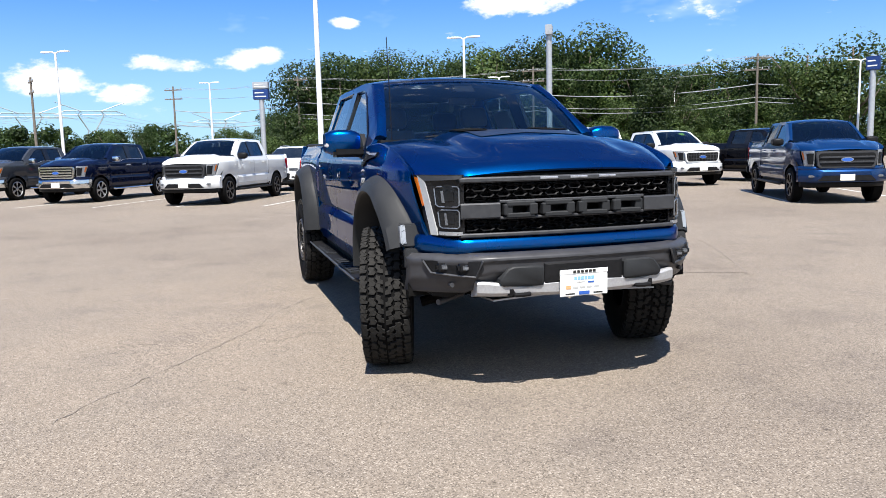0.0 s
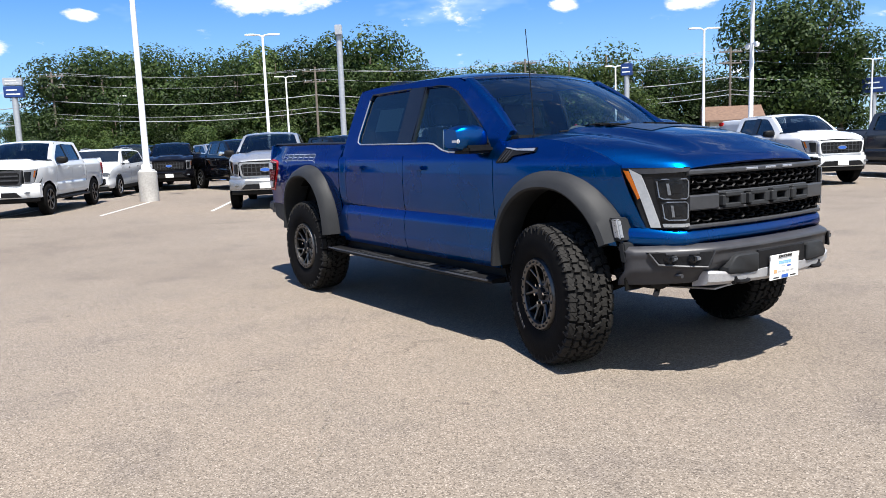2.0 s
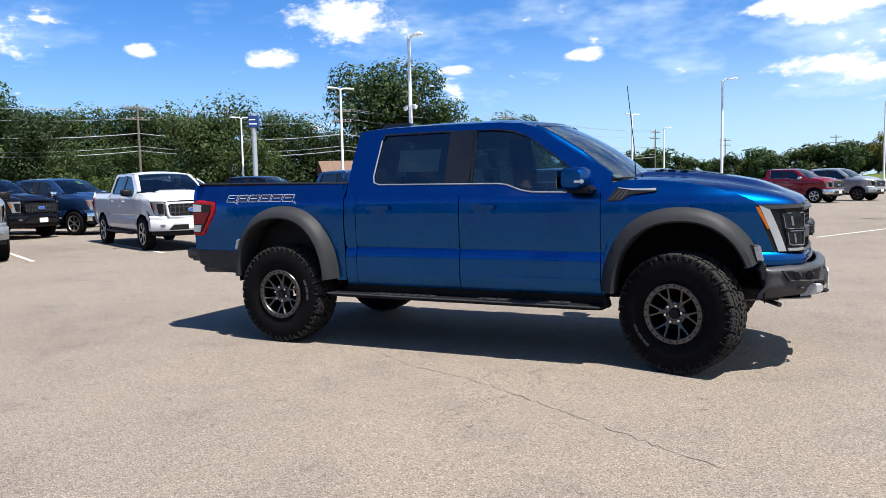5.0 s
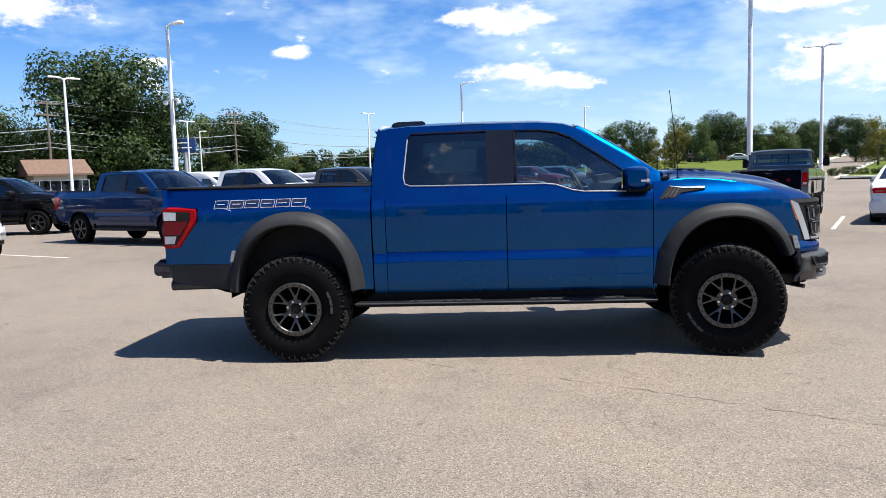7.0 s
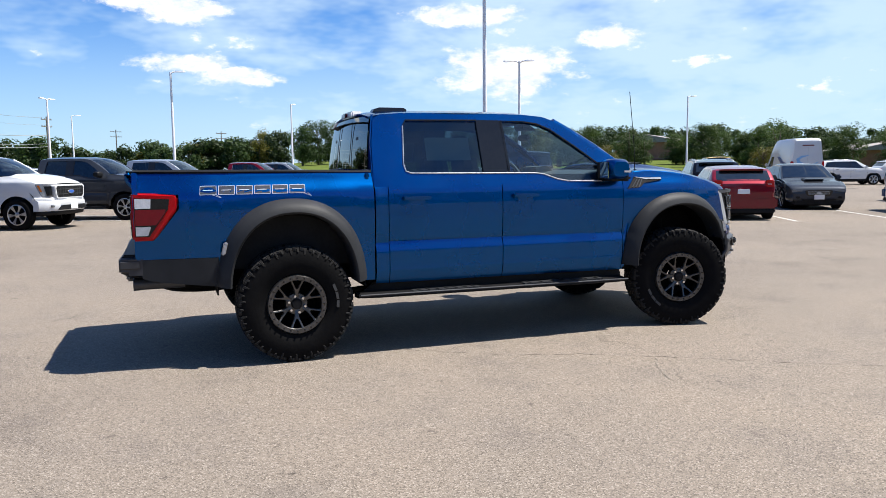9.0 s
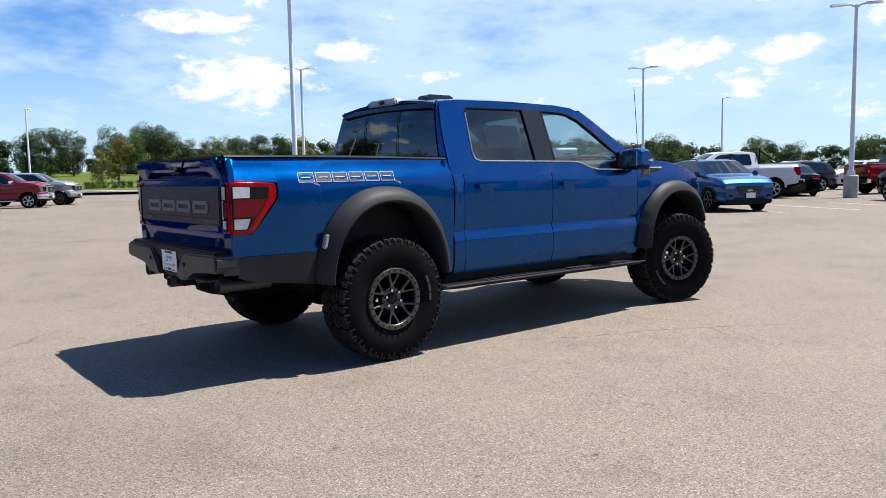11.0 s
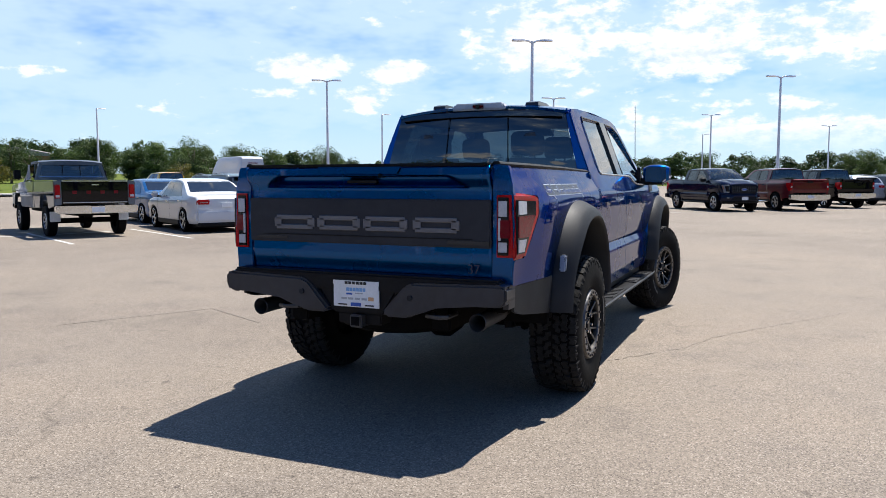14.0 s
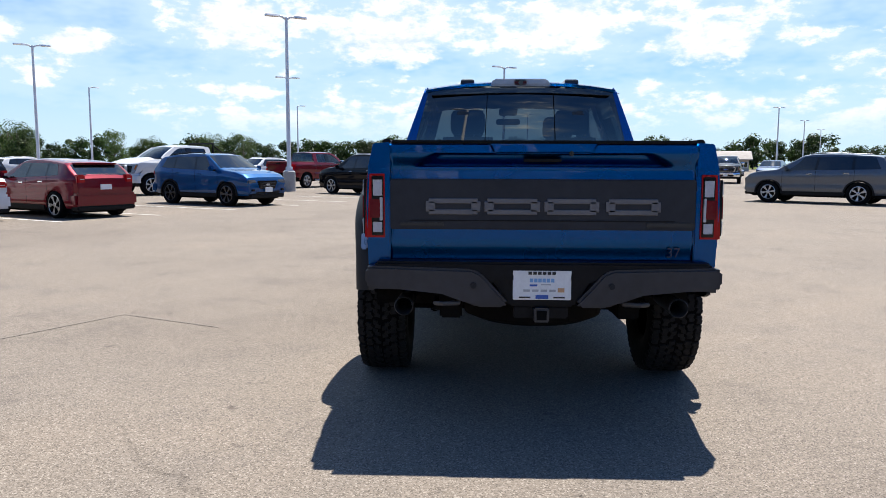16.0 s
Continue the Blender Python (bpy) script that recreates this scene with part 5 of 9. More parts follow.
for lamp in both("tail_lamp", lamp_shell, RED_LENS, truck, "red tail lamp with clear and dark red panels"):
    side = -1 if lamp.data.vertices[0].co.y < 0 else 1

    def lens(name, poly, mat, out=0.014):
        bm = bmesh.new()
        a = [bm.verts.new((x, -body_y(x, z) - out, z)) for x, z in poly]
        b = [bm.verts.new((x, -body_y(x, z), z)) for x, z in poly]
        n = len(poly)
        bm.faces.new(a)
        for i in range(n):
            bm.faces.new((a[i], b[i], b[(i + 1) % n], a[(i + 1) % n]))
        part(name, bm if side < 0 else flipped(bm), mat, lamp)

    def rear(name, y0, y1, z0, z1, mat, out=0.004):
        part(name, box(-3.043 - out, -3.02, *sorted((side * y0, side * y1)), z0, z1, 0.003), mat, lamp)

    lens("smoked_panel", [(-3.020, 1.042), (-2.920, 1.042), (-2.778, 1.250), (-2.768, 1.325), (-3.020, 1.337)], LENS_DARK)
    lens("reverse_panel", [(-3.015, 1.257), (-2.905, 1.257), (-2.900, 1.327), (-3.015, 1.332)], WHITE_LENS, 0.017)
    lens("brake_panel", [(-3.015, 1.130), (-2.868, 1.130), (-2.798, 1.228), (-2.798, 1.248), (-3.015, 1.248)], RED_DARK, 0.016)
    lens("lower_panel", [(-3.015, 1.050), (-2.930, 1.050), (-2.905, 1.118), (-3.015, 1.118)], WHITE_LENS, 0.017)
    rear("smoked_back", 0.842, 0.905, 1.035, 1.352, LENS_DARK)
    rear("reverse_panel", 0.846, 0.900, 1.245, 1.335, WHITE_LENS, 0.007)
    rear("brake_panel", 0.846, 0.915, 1.130, 1.230, RED_DARK, 0.008)
    rear("clear_strip", 0.846, 0.862, 1.115, 1.240, WHITE_LENS, 0.009)
    rear("lower_panel", 0.846, 0.900, 1.050, 1.110, WHITE_LENS, 0.007)


def gate(u, v):
    """The tailgate's outer skin: a spoiler lip, a hollow under it, a flat middle and a tucked foot."""
    z = 0.905 + 0.625 * v
    y = 1.606 * (u - 0.5)
    x = -3.020
    x -= 0.050 * step(z, 1.385, 1.475)
    x -= 0.018 * step(1.02 - z, 0.0, 0.10) * -1 + 0.012
    wide = 0.66 - 0.10 * (z - 1.405) / 0.065
    x += 0.050 * (step(z, 1.398, 1.412) - step(z, 1.464, 1.474)) * (1 - step(abs(y), wide - 0.02, wide + 0.02))
    x += 0.030 * step(z, 1.515, 1.53)
    return (x, y, z)


both("bed_end", lambda: prism([(-0.806, 0.870), (-0.926, 0.870), (-0.935, 1.20), (-0.925, 1.40), (-0.898, 1.525), (-0.806, 1.530)], "x", -3.030, -2.99, 0.006), PAINT_BLUE, truck)
tailgate = part("tailgate", grid(gate, 100, 125), PAINT_BLUE, truck, "blue tailgate with a wide grey inlay", thick=0.04, crisp_rim=False)
part("gate_top", box(-3.075, -2.96, -0.80, 0.80, 1.522, 1.540, 0.008), BLACK_PLASTIC, tailgate, "black gate cap")
part("gate_inlay", box(-3.052, -3.025, -0.805, 0.805, 1.070, 1.338, 0.006), DARK_PANEL, tailgate, "dark grey inlay")
part("gate_crease", box(-3.056, -3.03, -0.70, 0.70, 1.116, 1.121), BLACK_PLASTIC, tailgate)
for y0, y1 in ((0.325, 0.615), (0.01, 0.305), (-0.30, -0.012), (-0.622, -0.335)):
    bm = bmesh.new()
    for a, b, c, d in block_shape(y0, y1, 1.150, 1.236, 0.050):
        a, b = (y0 + y1) - b, (y0 + y1) - a
        box(-3.060, -3.048, a, b, c, d, 0.003, 1, bm=bm)
    part("gate_emblem", bm, LETTER_GREY, tailgate, "lighter grey block emblem", angle=25)
part("gate_badge", box(-3.058, -3.05, 0.52, 0.75, 1.090, 1.108, 0.002), INK_BLACK, tailgate)
part("gate_badge", box(-3.058, -3.05, -0.80, -0.55, 1.088, 1.110, 0.002), INK_BLACK, tailgate)
part("gate_handle", prism([(-0.285, 1.522), (0.285, 1.522), (0.255, 1.472), (-0.255, 1.472)], "x", -3.090, -3.05, 0.008), PAINT_BLUE, tailgate, "blue handle cover")
part("gate_latch", box(-3.050, -3.02, -0.10, 0.10, 1.428, 1.445, 0.004), BLACK_PLASTIC, tailgate)
part("gate_camera", tube([(-3.094, -0.145, 1.472), (-3.04, -0.145, 1.472)], 0.013, 12), BLACK_GLOSS, tailgate)
size_mark = bpy.data.curves.new("size_mark", "FONT")
size_mark.body, size_mark.size, size_mark.extrude, size_mark.align_x = "37", 0.075, 0.001, "CENTER"
mark = new("size_mark", size_mark)
size_mark.materials.append(MARK_BLUE)
mark.parent = tailgate
mark.matrix_world = Matrix.Translation((-3.037, -0.70, 0.925)) @ Matrix(((0, 0, -1, 0), (-1, 0, 0, 0), (0, 1, 0, 0), (0, 0, 0, 1)))


# rear bumper
def rear_bumper_wing():
    poly = [(-0.905, 0.762), (-0.930, 0.79), (-0.930, 0.868), (-0.90, 0.884), (-0.37, 0.870), (-0.320, 0.850), (-0.175, 0.690), (-0.20, 0.668), (-0.34, 0.668), (-0.42, 0.700), (-0.52, 0.752)]
    return prism(poly, "x", -3.150, -2.99, 0.014)


both("bumper_wing", rear_bumper_wing, BUMPER_GREY, truck, "satin grey bumper wing")
both("bumper_end", lambda: columns(span(-3.08, -2.965, 4), lambda x: 0.745, lambda x: 0.872, 6), BUMPER_GREY, truck, thick=0.03)
part("rear_bumper", box(-3.128, -2.94, -0.88, 0.88, 0.800, 0.905, 0.012), BLACK_PLASTIC, truck, "black step bumper")
part("bumper_middle", prism([(-0.30, 0.87), (0.30, 0.87), (0.17, 0.668), (-0.17, 0.668)], "x", -3.115, -2.96, 0.012), BLACK_PLASTIC, truck)
dealer_plate(-3.122, 0.0, 0.785, -1, h=0.155)
for y in (-0.36, 0.36):
    part("park_sensor", tube([(-3.158, y, 0.785), (-3.12, y, 0.785)], 0.016, 12), GREY_PLASTIC, truck)
part("hitch", box(-3.14, -2.90, -0.040, 0.040, 0.588, 0.665, 0.006), GRILLE_GREY, truck, "square tow hitch receiver")
part("hitch_bore", box(-3.145, -3.138, -0.026, 0.026, 0.602, 0.652), UNDER, truck)
part("hitch_frame", box(-3.09, -2.95, -0.145, 0.145, 0.600, 0.668, 0.008), BLACK_PLASTIC, truck)
for s in (-1, 1):
    y = 0.733 * s
    tip = part("exhaust_tip", revolve([(0.040, -0.2), (0.052, -0.2), (0.055, 0.10), (0.060, 0.18), (0.056, 0.183), (0.050, 0.17), (0.046, -0.2)], 28), GRILLE_GREY, truck, "round dark exhaust tip")
    tip.matrix_world = pose(-2.88, y, 0.655, 0, 0, 90) @ Matrix.Diagonal((0.86, 1.0, 0.86, 1.0))
    part("exhaust_pipe", tube([(-2.85, y, 0.66), (-2.6, y, 0.67), (-2.3, y * 0.8, 0.66)], 0.045, 12), UNDER, truck)
    part("recovery_hook", tube([(-2.95, 0.56 * s, 0.68), (-3.09, 0.56 * s, 0.68), (-3.11, 0.52 * s, 0.68), (-3.09, 0.44 * s, 0.68), (-2.95, 0.44 * s, 0.68)], 0.014, 8), GRILLE_GREY, truck, "dark grey recovery hook")
    part("frame_rail", box(-3.0, 2.70, min(s * 0.42, s * 0.54), max(s * 0.42, s * 0.54), 0.58, 0.74, 0.01), UNDER, truck)
    part("shock", tube([(-2.10, 0.60 * s, 0.45), (-1.98, 0.50 * s, 0.95)], 0.038, 10), BLACK_PLASTIC, truck)
    part("spring", tube([(1.90, 0.62 * s, 0.45), (1.90, 0.55 * s, 1.0)], 0.06, 10), UNDER, truck)
    part("trailing_arm", tube([(-1.85, 0.62 * s, 0.42), (-0.85, 0.55 * s, 0.50)], 0.032, 8), UNDER, truck)
    part("control_arm", tube([(1.85, 0.72 * s, 0.40), (1.95, 0.30 * s, 0.50)], 0.035, 8), UNDER, truck)
    part("mud_arm", tube([(2.40, 0.60 * s, 0.545), (2.54, 0.80 * s, 0.530)], 0.018, 10), GRILLE_GREY, truck)
part("axle", tube([(REAR_AXLE, -0.8, HUB_Z), (REAR_AXLE, 0.8, HUB_Z)], 0.055, 12), UNDER, truck)
part("differential", revolve([(0.0, -0.16), (0.10, -0.14), (0.17, -0.05), (0.17, 0.05), (0.10, 0.14), (0.0, 0.16)], 20), UNDER, truck).matrix_world = pose(REAR_AXLE, 0, HUB_Z)
spare = part("spare_tyre", revolve([(0.19, -0.10), (0.34, -0.13), (0.41, -0.10), (0.425, 0.0), (0.41, 0.10), (0.34, 0.13), (0.19, 0.10)], 36), RUBBER, truck, "spare tyre under the bed")
spare.matrix_world = pose(-2.50, 0, 0.635, 90)
part("floor_pan", box(-1.2, 1.9, -0.86, 0.86, 0.545, 0.60), UNDER, truck)
part("engine_bay", box(1.3, 2.58, -0.60, 0.60, 0.56, 1.25), UNDER, truck)
part("muffler", box(-1.15, -0.35, -0.30, 0.15, 0.46, 0.60, 0.04), UNDER, truck)


# running boards
def board():
    prof = [(-0.905, 0.455), (-1.055, 0.462), (-1.070, 0.475), (-1.066, 0.492), (-0.92, 0.500), (-0.905, 0.49)]
    return loft([[(x, y * (1 if 0.02 < t < 0.98 else 0.97), z + 0.006 * -x / 1.3) for y, z in prof] for t, x in ((k / 16, -1.33 + 2.58 * k / 16) for k in range(17))])


both("running_board", board, BLACK_PLASTIC, truck, "black running board with step pads")
both("board_edge", lambda: tube([(-1.32, -1.066, 0.497), (1.24, -1.066, 0.484)], 0.007, 6), GRILLE_GREY, truck)
for x0, x1 in ((-0.86, -0.24), (0.18, 0.98)):
    both("step_pad", lambda: box(x0, x1, -1.05, -0.94, 0.488, 0.505, 0.004), GREY_PLASTIC, truck, "ribbed step pad")
    for k in range(7):
        x = x0 + 0.06 + k * (x1 - x0 - 0.12) / 6
        both("pad_rib", lambda: box(x - 0.012, x + 0.012, -1.04, -0.95, 0.503, 0.510, 0.003), BLACK_PLASTIC, truck)
for x in (-1.05, 0.0, 1.0):
    both("board_bracket", lambda: prism([(-0.92, 0.47), (-0.80, 0.58), (-0.76, 0.58), (-0.80, 0.46)], "x", x - 0.03, x + 0.03), BLACK_PLASTIC, truck)


# side graphic: plain slanted outlines
def decal_stroke(pts, w=0.0038, out=0.0028):
    bm = bmesh.new()
    for a, b in zip(pts, pts[1:]):
        d = Vector((b[0] - a[0], b[1] - a[1]))
        n = Vector((-d.y, d.x)).normalized() * w / 2
        e = d.normalized() * w / 2
        q = [(a[0] - e.x + n.x, a[1] - e.y + n.y), (b[0] + e.x + n.x, b[1] + e.y + n.y), (b[0] + e.x - n.x, b[1] + e.y - n.y), (a[0] - e.x - n.x, a[1] - e.y - n.y)]
        bm.faces.new([bm.verts.new((x, -body_y(x, z) - out, z)) for x, z in q])
    return bm


def decal_cell(x0, x1, z0, z1, slant):
    return [(x0, z0), (x1, z0), (x1 + slant, z1), (x0 + slant, z1), (x0, z0)]


for k in range(6):
    x0 = -2.545 + k * 0.137
    shape = decal_cell(x0, x0 + 0.120, 1.352, 1.418, 0.006)
    both("side_graphic_fill", skin([p for p in shape[:4]], 0.0018, 0.001), DECAL_DARK, truck)
    both("side_graphic", lambda: decal_stroke(shape), DECAL, truck, "pale outlined block graphic on the bed side")
    both("side_graphic_slot", lambda: decal_stroke([(x0 + 0.025, 1.386), (x0 + 0.095, 1.386)], 0.0048, 0.0030), DECAL, truck)
for x0, d in ((-2.46, 0.07), (-1.75, 0.06)):
    both("side_graphic_tail", lambda: decal_stroke([(x0, 1.352), (x0 + d, 1.328), (x0 + d * 0.55, 1.352)]), DECAL, truck)


# cabin
def cushion(x, y, z, h, a, b):
    """A padded block with rounded sides, top and bottom."""
    rings = []
    for t, k in ((0.0, 0.62), (0.05, 0.84), (0.18, 0.97), (0.5, 1.0), (0.8, 0.95), (0.94, 0.80), (1.0, 0.55)):
        ring = []
        for i in range(16):
            c, q = math.cos(math.tau * i / 16), math.sin(math.tau * i / 16)
            ring.append((x - 0.03 * t + a * k * math.copysign(abs(c) ** 0.6, c), y + b * k ** 0.7 * math.copysign(abs(q) ** 0.5, q), z + h * t))
        rings.append(ring)
    return loft(rings)


part("dashboard", loft([[(x, y, z) for x, z in ((1.30, 1.20), (1.36, 1.46), (1.16, 1.50), (0.94, 1.46), (0.88, 1.36), (0.92, 1.10))] for y in (-0.82, 0.82)]), CABIN, truck, "dark dashboard")
part("instrument_hood", loft([[(x, y, z) for x, z in ((1.15, 1.48), (1.05, 1.545), (0.93, 1.53), (0.93, 1.45))] for y in (0.22, 0.60)]), CABIN, truck)
wheel = part("steering_wheel", revolve([(0.165, -0.016), (0.181, -0.016), (0.190, 0.0), (0.181, 0.016), (0.165, 0.016), (0.158, 0.0)], 32, closed=True), CABIN, truck, "leather steering wheel")
wheel.matrix_world = pose(0.76, 0.40, 1.42, 0, 0, 90) @ pose(0, 0, 0, -26)
part("steering_hub", box(0.74, 0.80, 0.31, 0.49, 1.375, 1.455, 0.02), CABIN, truck)
part("steering_mark", box(0.655, 0.675, 0.39, 0.41, 1.57, 1.60, 0.004), RED_LENS, truck)
for x0 in (0.15, -0.78):
    for y in (-0.40, 0.40):
        seat = part("seat", loft([[(x0 + a * 0.24, y + b * 0.25, z) for a, b in ((-1, -1), (1, -0.95), (1, 0.95), (-1, 1))] for z in (0.95, 1.05, 1.12)]), SEAT, truck, "black seat")
        part("seat_back", loft([[(x0 - 0.20 - 0.10 * t + a * 0.065, y + b * (0.245 - 0.05 * t), 1.10 + 0.52 * t) for a, b in ((-1, -0.85), (0, -1), (1, -0.85), (1, 0.85), (0, 1), (-1, 0.85))] for t in (0, 0.25, 0.6, 0.9, 1.0)]), SEAT, seat)
        part("head_rest", cushion(x0 - 0.315, y, 1.64, 0.19, 0.058, 0.135), SEAT, seat)
        part("rest_posts", tube([(x0 - 0.30, y - 0.05, 1.58), (x0 - 0.31, y - 0.05, 1.68)], 0.007, 6, bm=tube([(x0 - 0.30, y + 0.05, 1.58), (x0 - 0.31, y + 0.05, 1.68)], 0.007, 6)), SILVER_TRIM, seat)
part("inner_mirror", box(0.66, 0.69, -0.12, 0.12, 1.80, 1.86, 0.012), BLACK_PLASTIC, truck)
part("head_lining", grid(lambda u, v: (-1.18 + 1.70 * u, (v - 0.5) * 1.36, 1.935 + 0.02 * math.sin(math.pi * v)), 6, 6), LINING, truck, "grey roof lining")
both("window_sheet", side_pane([(-0.66, 1.60), (-0.25, 1.60), (-0.25, 1.80), (-0.66, 1.80)], 0.030), STICKER, truck, "price sheet inside the rear window")
both("inner_door", lambda: box(-1.05, 1.15, -0.90, -0.86, 0.70, 1.40), CABIN, truck)


# wheels
R_TYRE = 0.466
# paler than the wall rubber: dust, plus sunlight put into the colour
TREAD_RUBBER = surface("dusty_sunlit_tread", (0.010, 0.0095, 0.009), (0.021, 0.020, 0.0185), 30, 0.85, 0.2, spec=0.2)


def tyre_mesh():
    prof = [(0.225, -0.125), (0.262, -0.150), (0.33, -0.163), (0.385, -0.160), (0.425, -0.152), (0.444, -0.142), (0.452, -0.10), (0.455, 0.0),
            (0.452, 0.10), (0.444, 0.142), (0.425, 0.152), (0.385, 0.160), (0.33, 0.163), (0.262, 0.150), (0.225, 0.125)]
    return mesh_of(revolve(prof, 64), "tyre", RUBBER, True, 50)


def tread_mesh():
    """All-terrain tread: interlocking slanted lugs round the tyre, and shoulder lugs on the side walls."""
    verts, faces = [], []

    def lug(a0, pts, r0, r1, taper=0.86):
        cx, cy = sum(p[0] for p in pts) / len(pts), sum(p[1] for p in pts) / len(pts)
        base = len(verts)
        for r, s in ((r0, 1.0), (r1, taper)):
            for da, y in pts:
                da, y = cx + (da - cx) * s, cy + (y - cy) * s
                rr = r - (0.010 if abs(y) > 0.13 else 0.0)
                verts.append((rr * math.cos(a0 + da), y, rr * math.sin(a0 + da)))
        n = len(pts)
        faces.append([base + n + i for i in range(n)])
        for i in range(n):
            faces.append([base + i, base + (i + 1) % n, base + n + (i + 1) % n, base + n + i])

    count = 46
    w = 2 * math.pi / count
    inner = [(0.04, 0.005), (0.46, 0.005), (0.60, 0.024), (0.90, 0.022), (1.04, 0.050), (0.66, 0.055), (0.44, 0.040), (0.16, 0.043)]
    outer = [(0.10, 0.062), (0.40, 0.050), (0.66, 0.064), (0.90, 0.062), (1.00, 0.090), (0.76, 0.104), (0.48, 0.092), (0.14, 0.100)]
    for k in range(count):
        a = w * k + 0.10 * w * math.sin(k * 2.4)
        for s in (-1, 1):
            b = a + (0.5 * w if s > 0 else 0)
            lug(a if s > 0 else a + 0.22 * w, [(f * w, s * y) for f, y in inner][::s], 0.452, R_TYRE, 0.95)
            lug(b, [(f * w, s * y) for f, y in outer][::s], 0.452, R_TYRE, 0.95)
            deep = 0.108 if k % 2 else 0.114
            lug(b + 0.30 * w, [(f * w, s * y) for f, y in ((0.05, deep), (0.34, deep - 0.008), (0.44, 0.122), (0.56, 0.116), (0.90, deep), (0.94, 0.150), (0.56, 0.156), (0.50, 0.148), (0.08, 0.150))][::s], 0.444, R_TYRE - 0.003, 0.96)
            # low ribs lapping on to the side wall
            base = len(verts)
            low = 0.398 if k % 2 else 0.418
            for r, da, y in ((0.450, 0.36, 0.146), (0.450, 0.76, 0.146), (low, 0.66, 0.1555), (low, 0.46, 0.1555), (0.446, 0.40, 0.1530), (0.446, 0.72, 0.1530), (low + 0.006, 0.63, 0.1595), (low + 0.006, 0.49, 0.1595)):
                verts.append((r * math.cos(b + da * w), s * y, r * math.sin(b + da * w)))
            for q in ((4, 5, 6, 7), (0, 1, 5, 4), (1, 2, 6, 5), (2, 3, 7, 6), (3, 0, 4, 7)):
                faces.append([base + i for i in (q if s > 0 else q[::-1])])
    me = bpy.data.meshes.new("tread")
    me.from_pydata(verts, [], faces)
    me.materials.append(TREAD_RUBBER)
    return me


def rim_face():
    """Outer face at -y: a beadlock ring on a deep barrel."""
    return mesh_of(revolve([(0.234, -0.152), (0.240, -0.134), (0.236, -0.120), (0.200, -0.120), (0.194, -0.128), (0.194, -0.151), (0.198, -0.157), (0.230, -0.158)], 60, closed=True), "beadlock_ring", RIM_DARK, True, 30)


def barrel():
    return mesh_of(revolve([(0.206, -0.125), (0.196, -0.06), (0.190, 0.06), (0.05, 0.06)], 48), "barrel", UNDER, True, 30)


def spoke():
    """One Y-shaped spoke from hub to rim, pointing to +x: a stem that forks into two slim arms."""
    bm = bmesh.new()
    stem = [(0.040, 0.020, -0.108, 0.05), (0.078, 0.017, -0.119, 0.05), (0.108, 0.019, -0.124, 0.045), (0.122, 0.024, -0.126, 0.04)]
    loft([[(r, y + h, -q), (r, y + 0.006, -q), (r, y, -q * 0.72), (r, y, q * 0.72), (r, y + 0.006, q), (r, y + h, q)] for r, q, y, h in stem], bm=bm)
    for s in (-1, 1):
        rings = []
        for r, off, q, y, h in ((0.108, 0.009, 0.0105, -0.1235, 0.042), (0.140, 0.023, 0.0085, -0.131, 0.036), (0.172, 0.037, 0.0085, -0.141, 0.032), (0.200, 0.050, 0.011, -0.150, 0.028)):
            rings.append([(r, y + h, s * off - q), (r, y + 0.004, s * off - q), (r, y, s * off - q * 0.6), (r, y, s * off + q * 0.6), (r, y + 0.004, s * off + q), (r, y + h, s * off + q)])
        loft(rings, bm=bm)
    return mesh_of(bm, "spoke", RIM_DARK, True, 25)


TYRE, TREAD, RING, BARREL, SPOKE = tyre_mesh(), tread_mesh(), rim_face(), barrel(), spoke()
BOLT = mesh_of(revolve([(0.0, -0.010), (0.0065, -0.010), (0.0085, 0.002)], 8), "bolt", BLACK_GLOSS, True, 30)
NUT = mesh_of(revolve([(0.0, -0.030), (0.010, -0.030), (0.012, 0.0)], 8), "lug_nut", CHROME, True, 30)
CAP = mesh_of(revolve([(0.0, -0.135), (0.034, -0.134), (0.042, -0.126), (0.046, -0.10)], 24), "hub_cap", BLACK_PLASTIC, True, 30)
HUB = mesh_of(revolve([(0.046, -0.112), (0.085, -0.108), (0.092, -0.06)], 32), "hub", RIM_DARK, True, 30)
EDGE = mesh_of(box(-0.022, 0.022, -0.0035, 0.0035, -0.0035, 0.0035, 0.001), "ring_step", RIM_DARK)
WORD = mesh_of(box(-0.030, 0.030, -0.002, 0.002, -0.011, 0.011, 0.001), "wall_mark", surface("wall_lettering", (0.03, 0.03, 0.03), (0.05, 0.05, 0.05), 30, 0.8, 0.0))


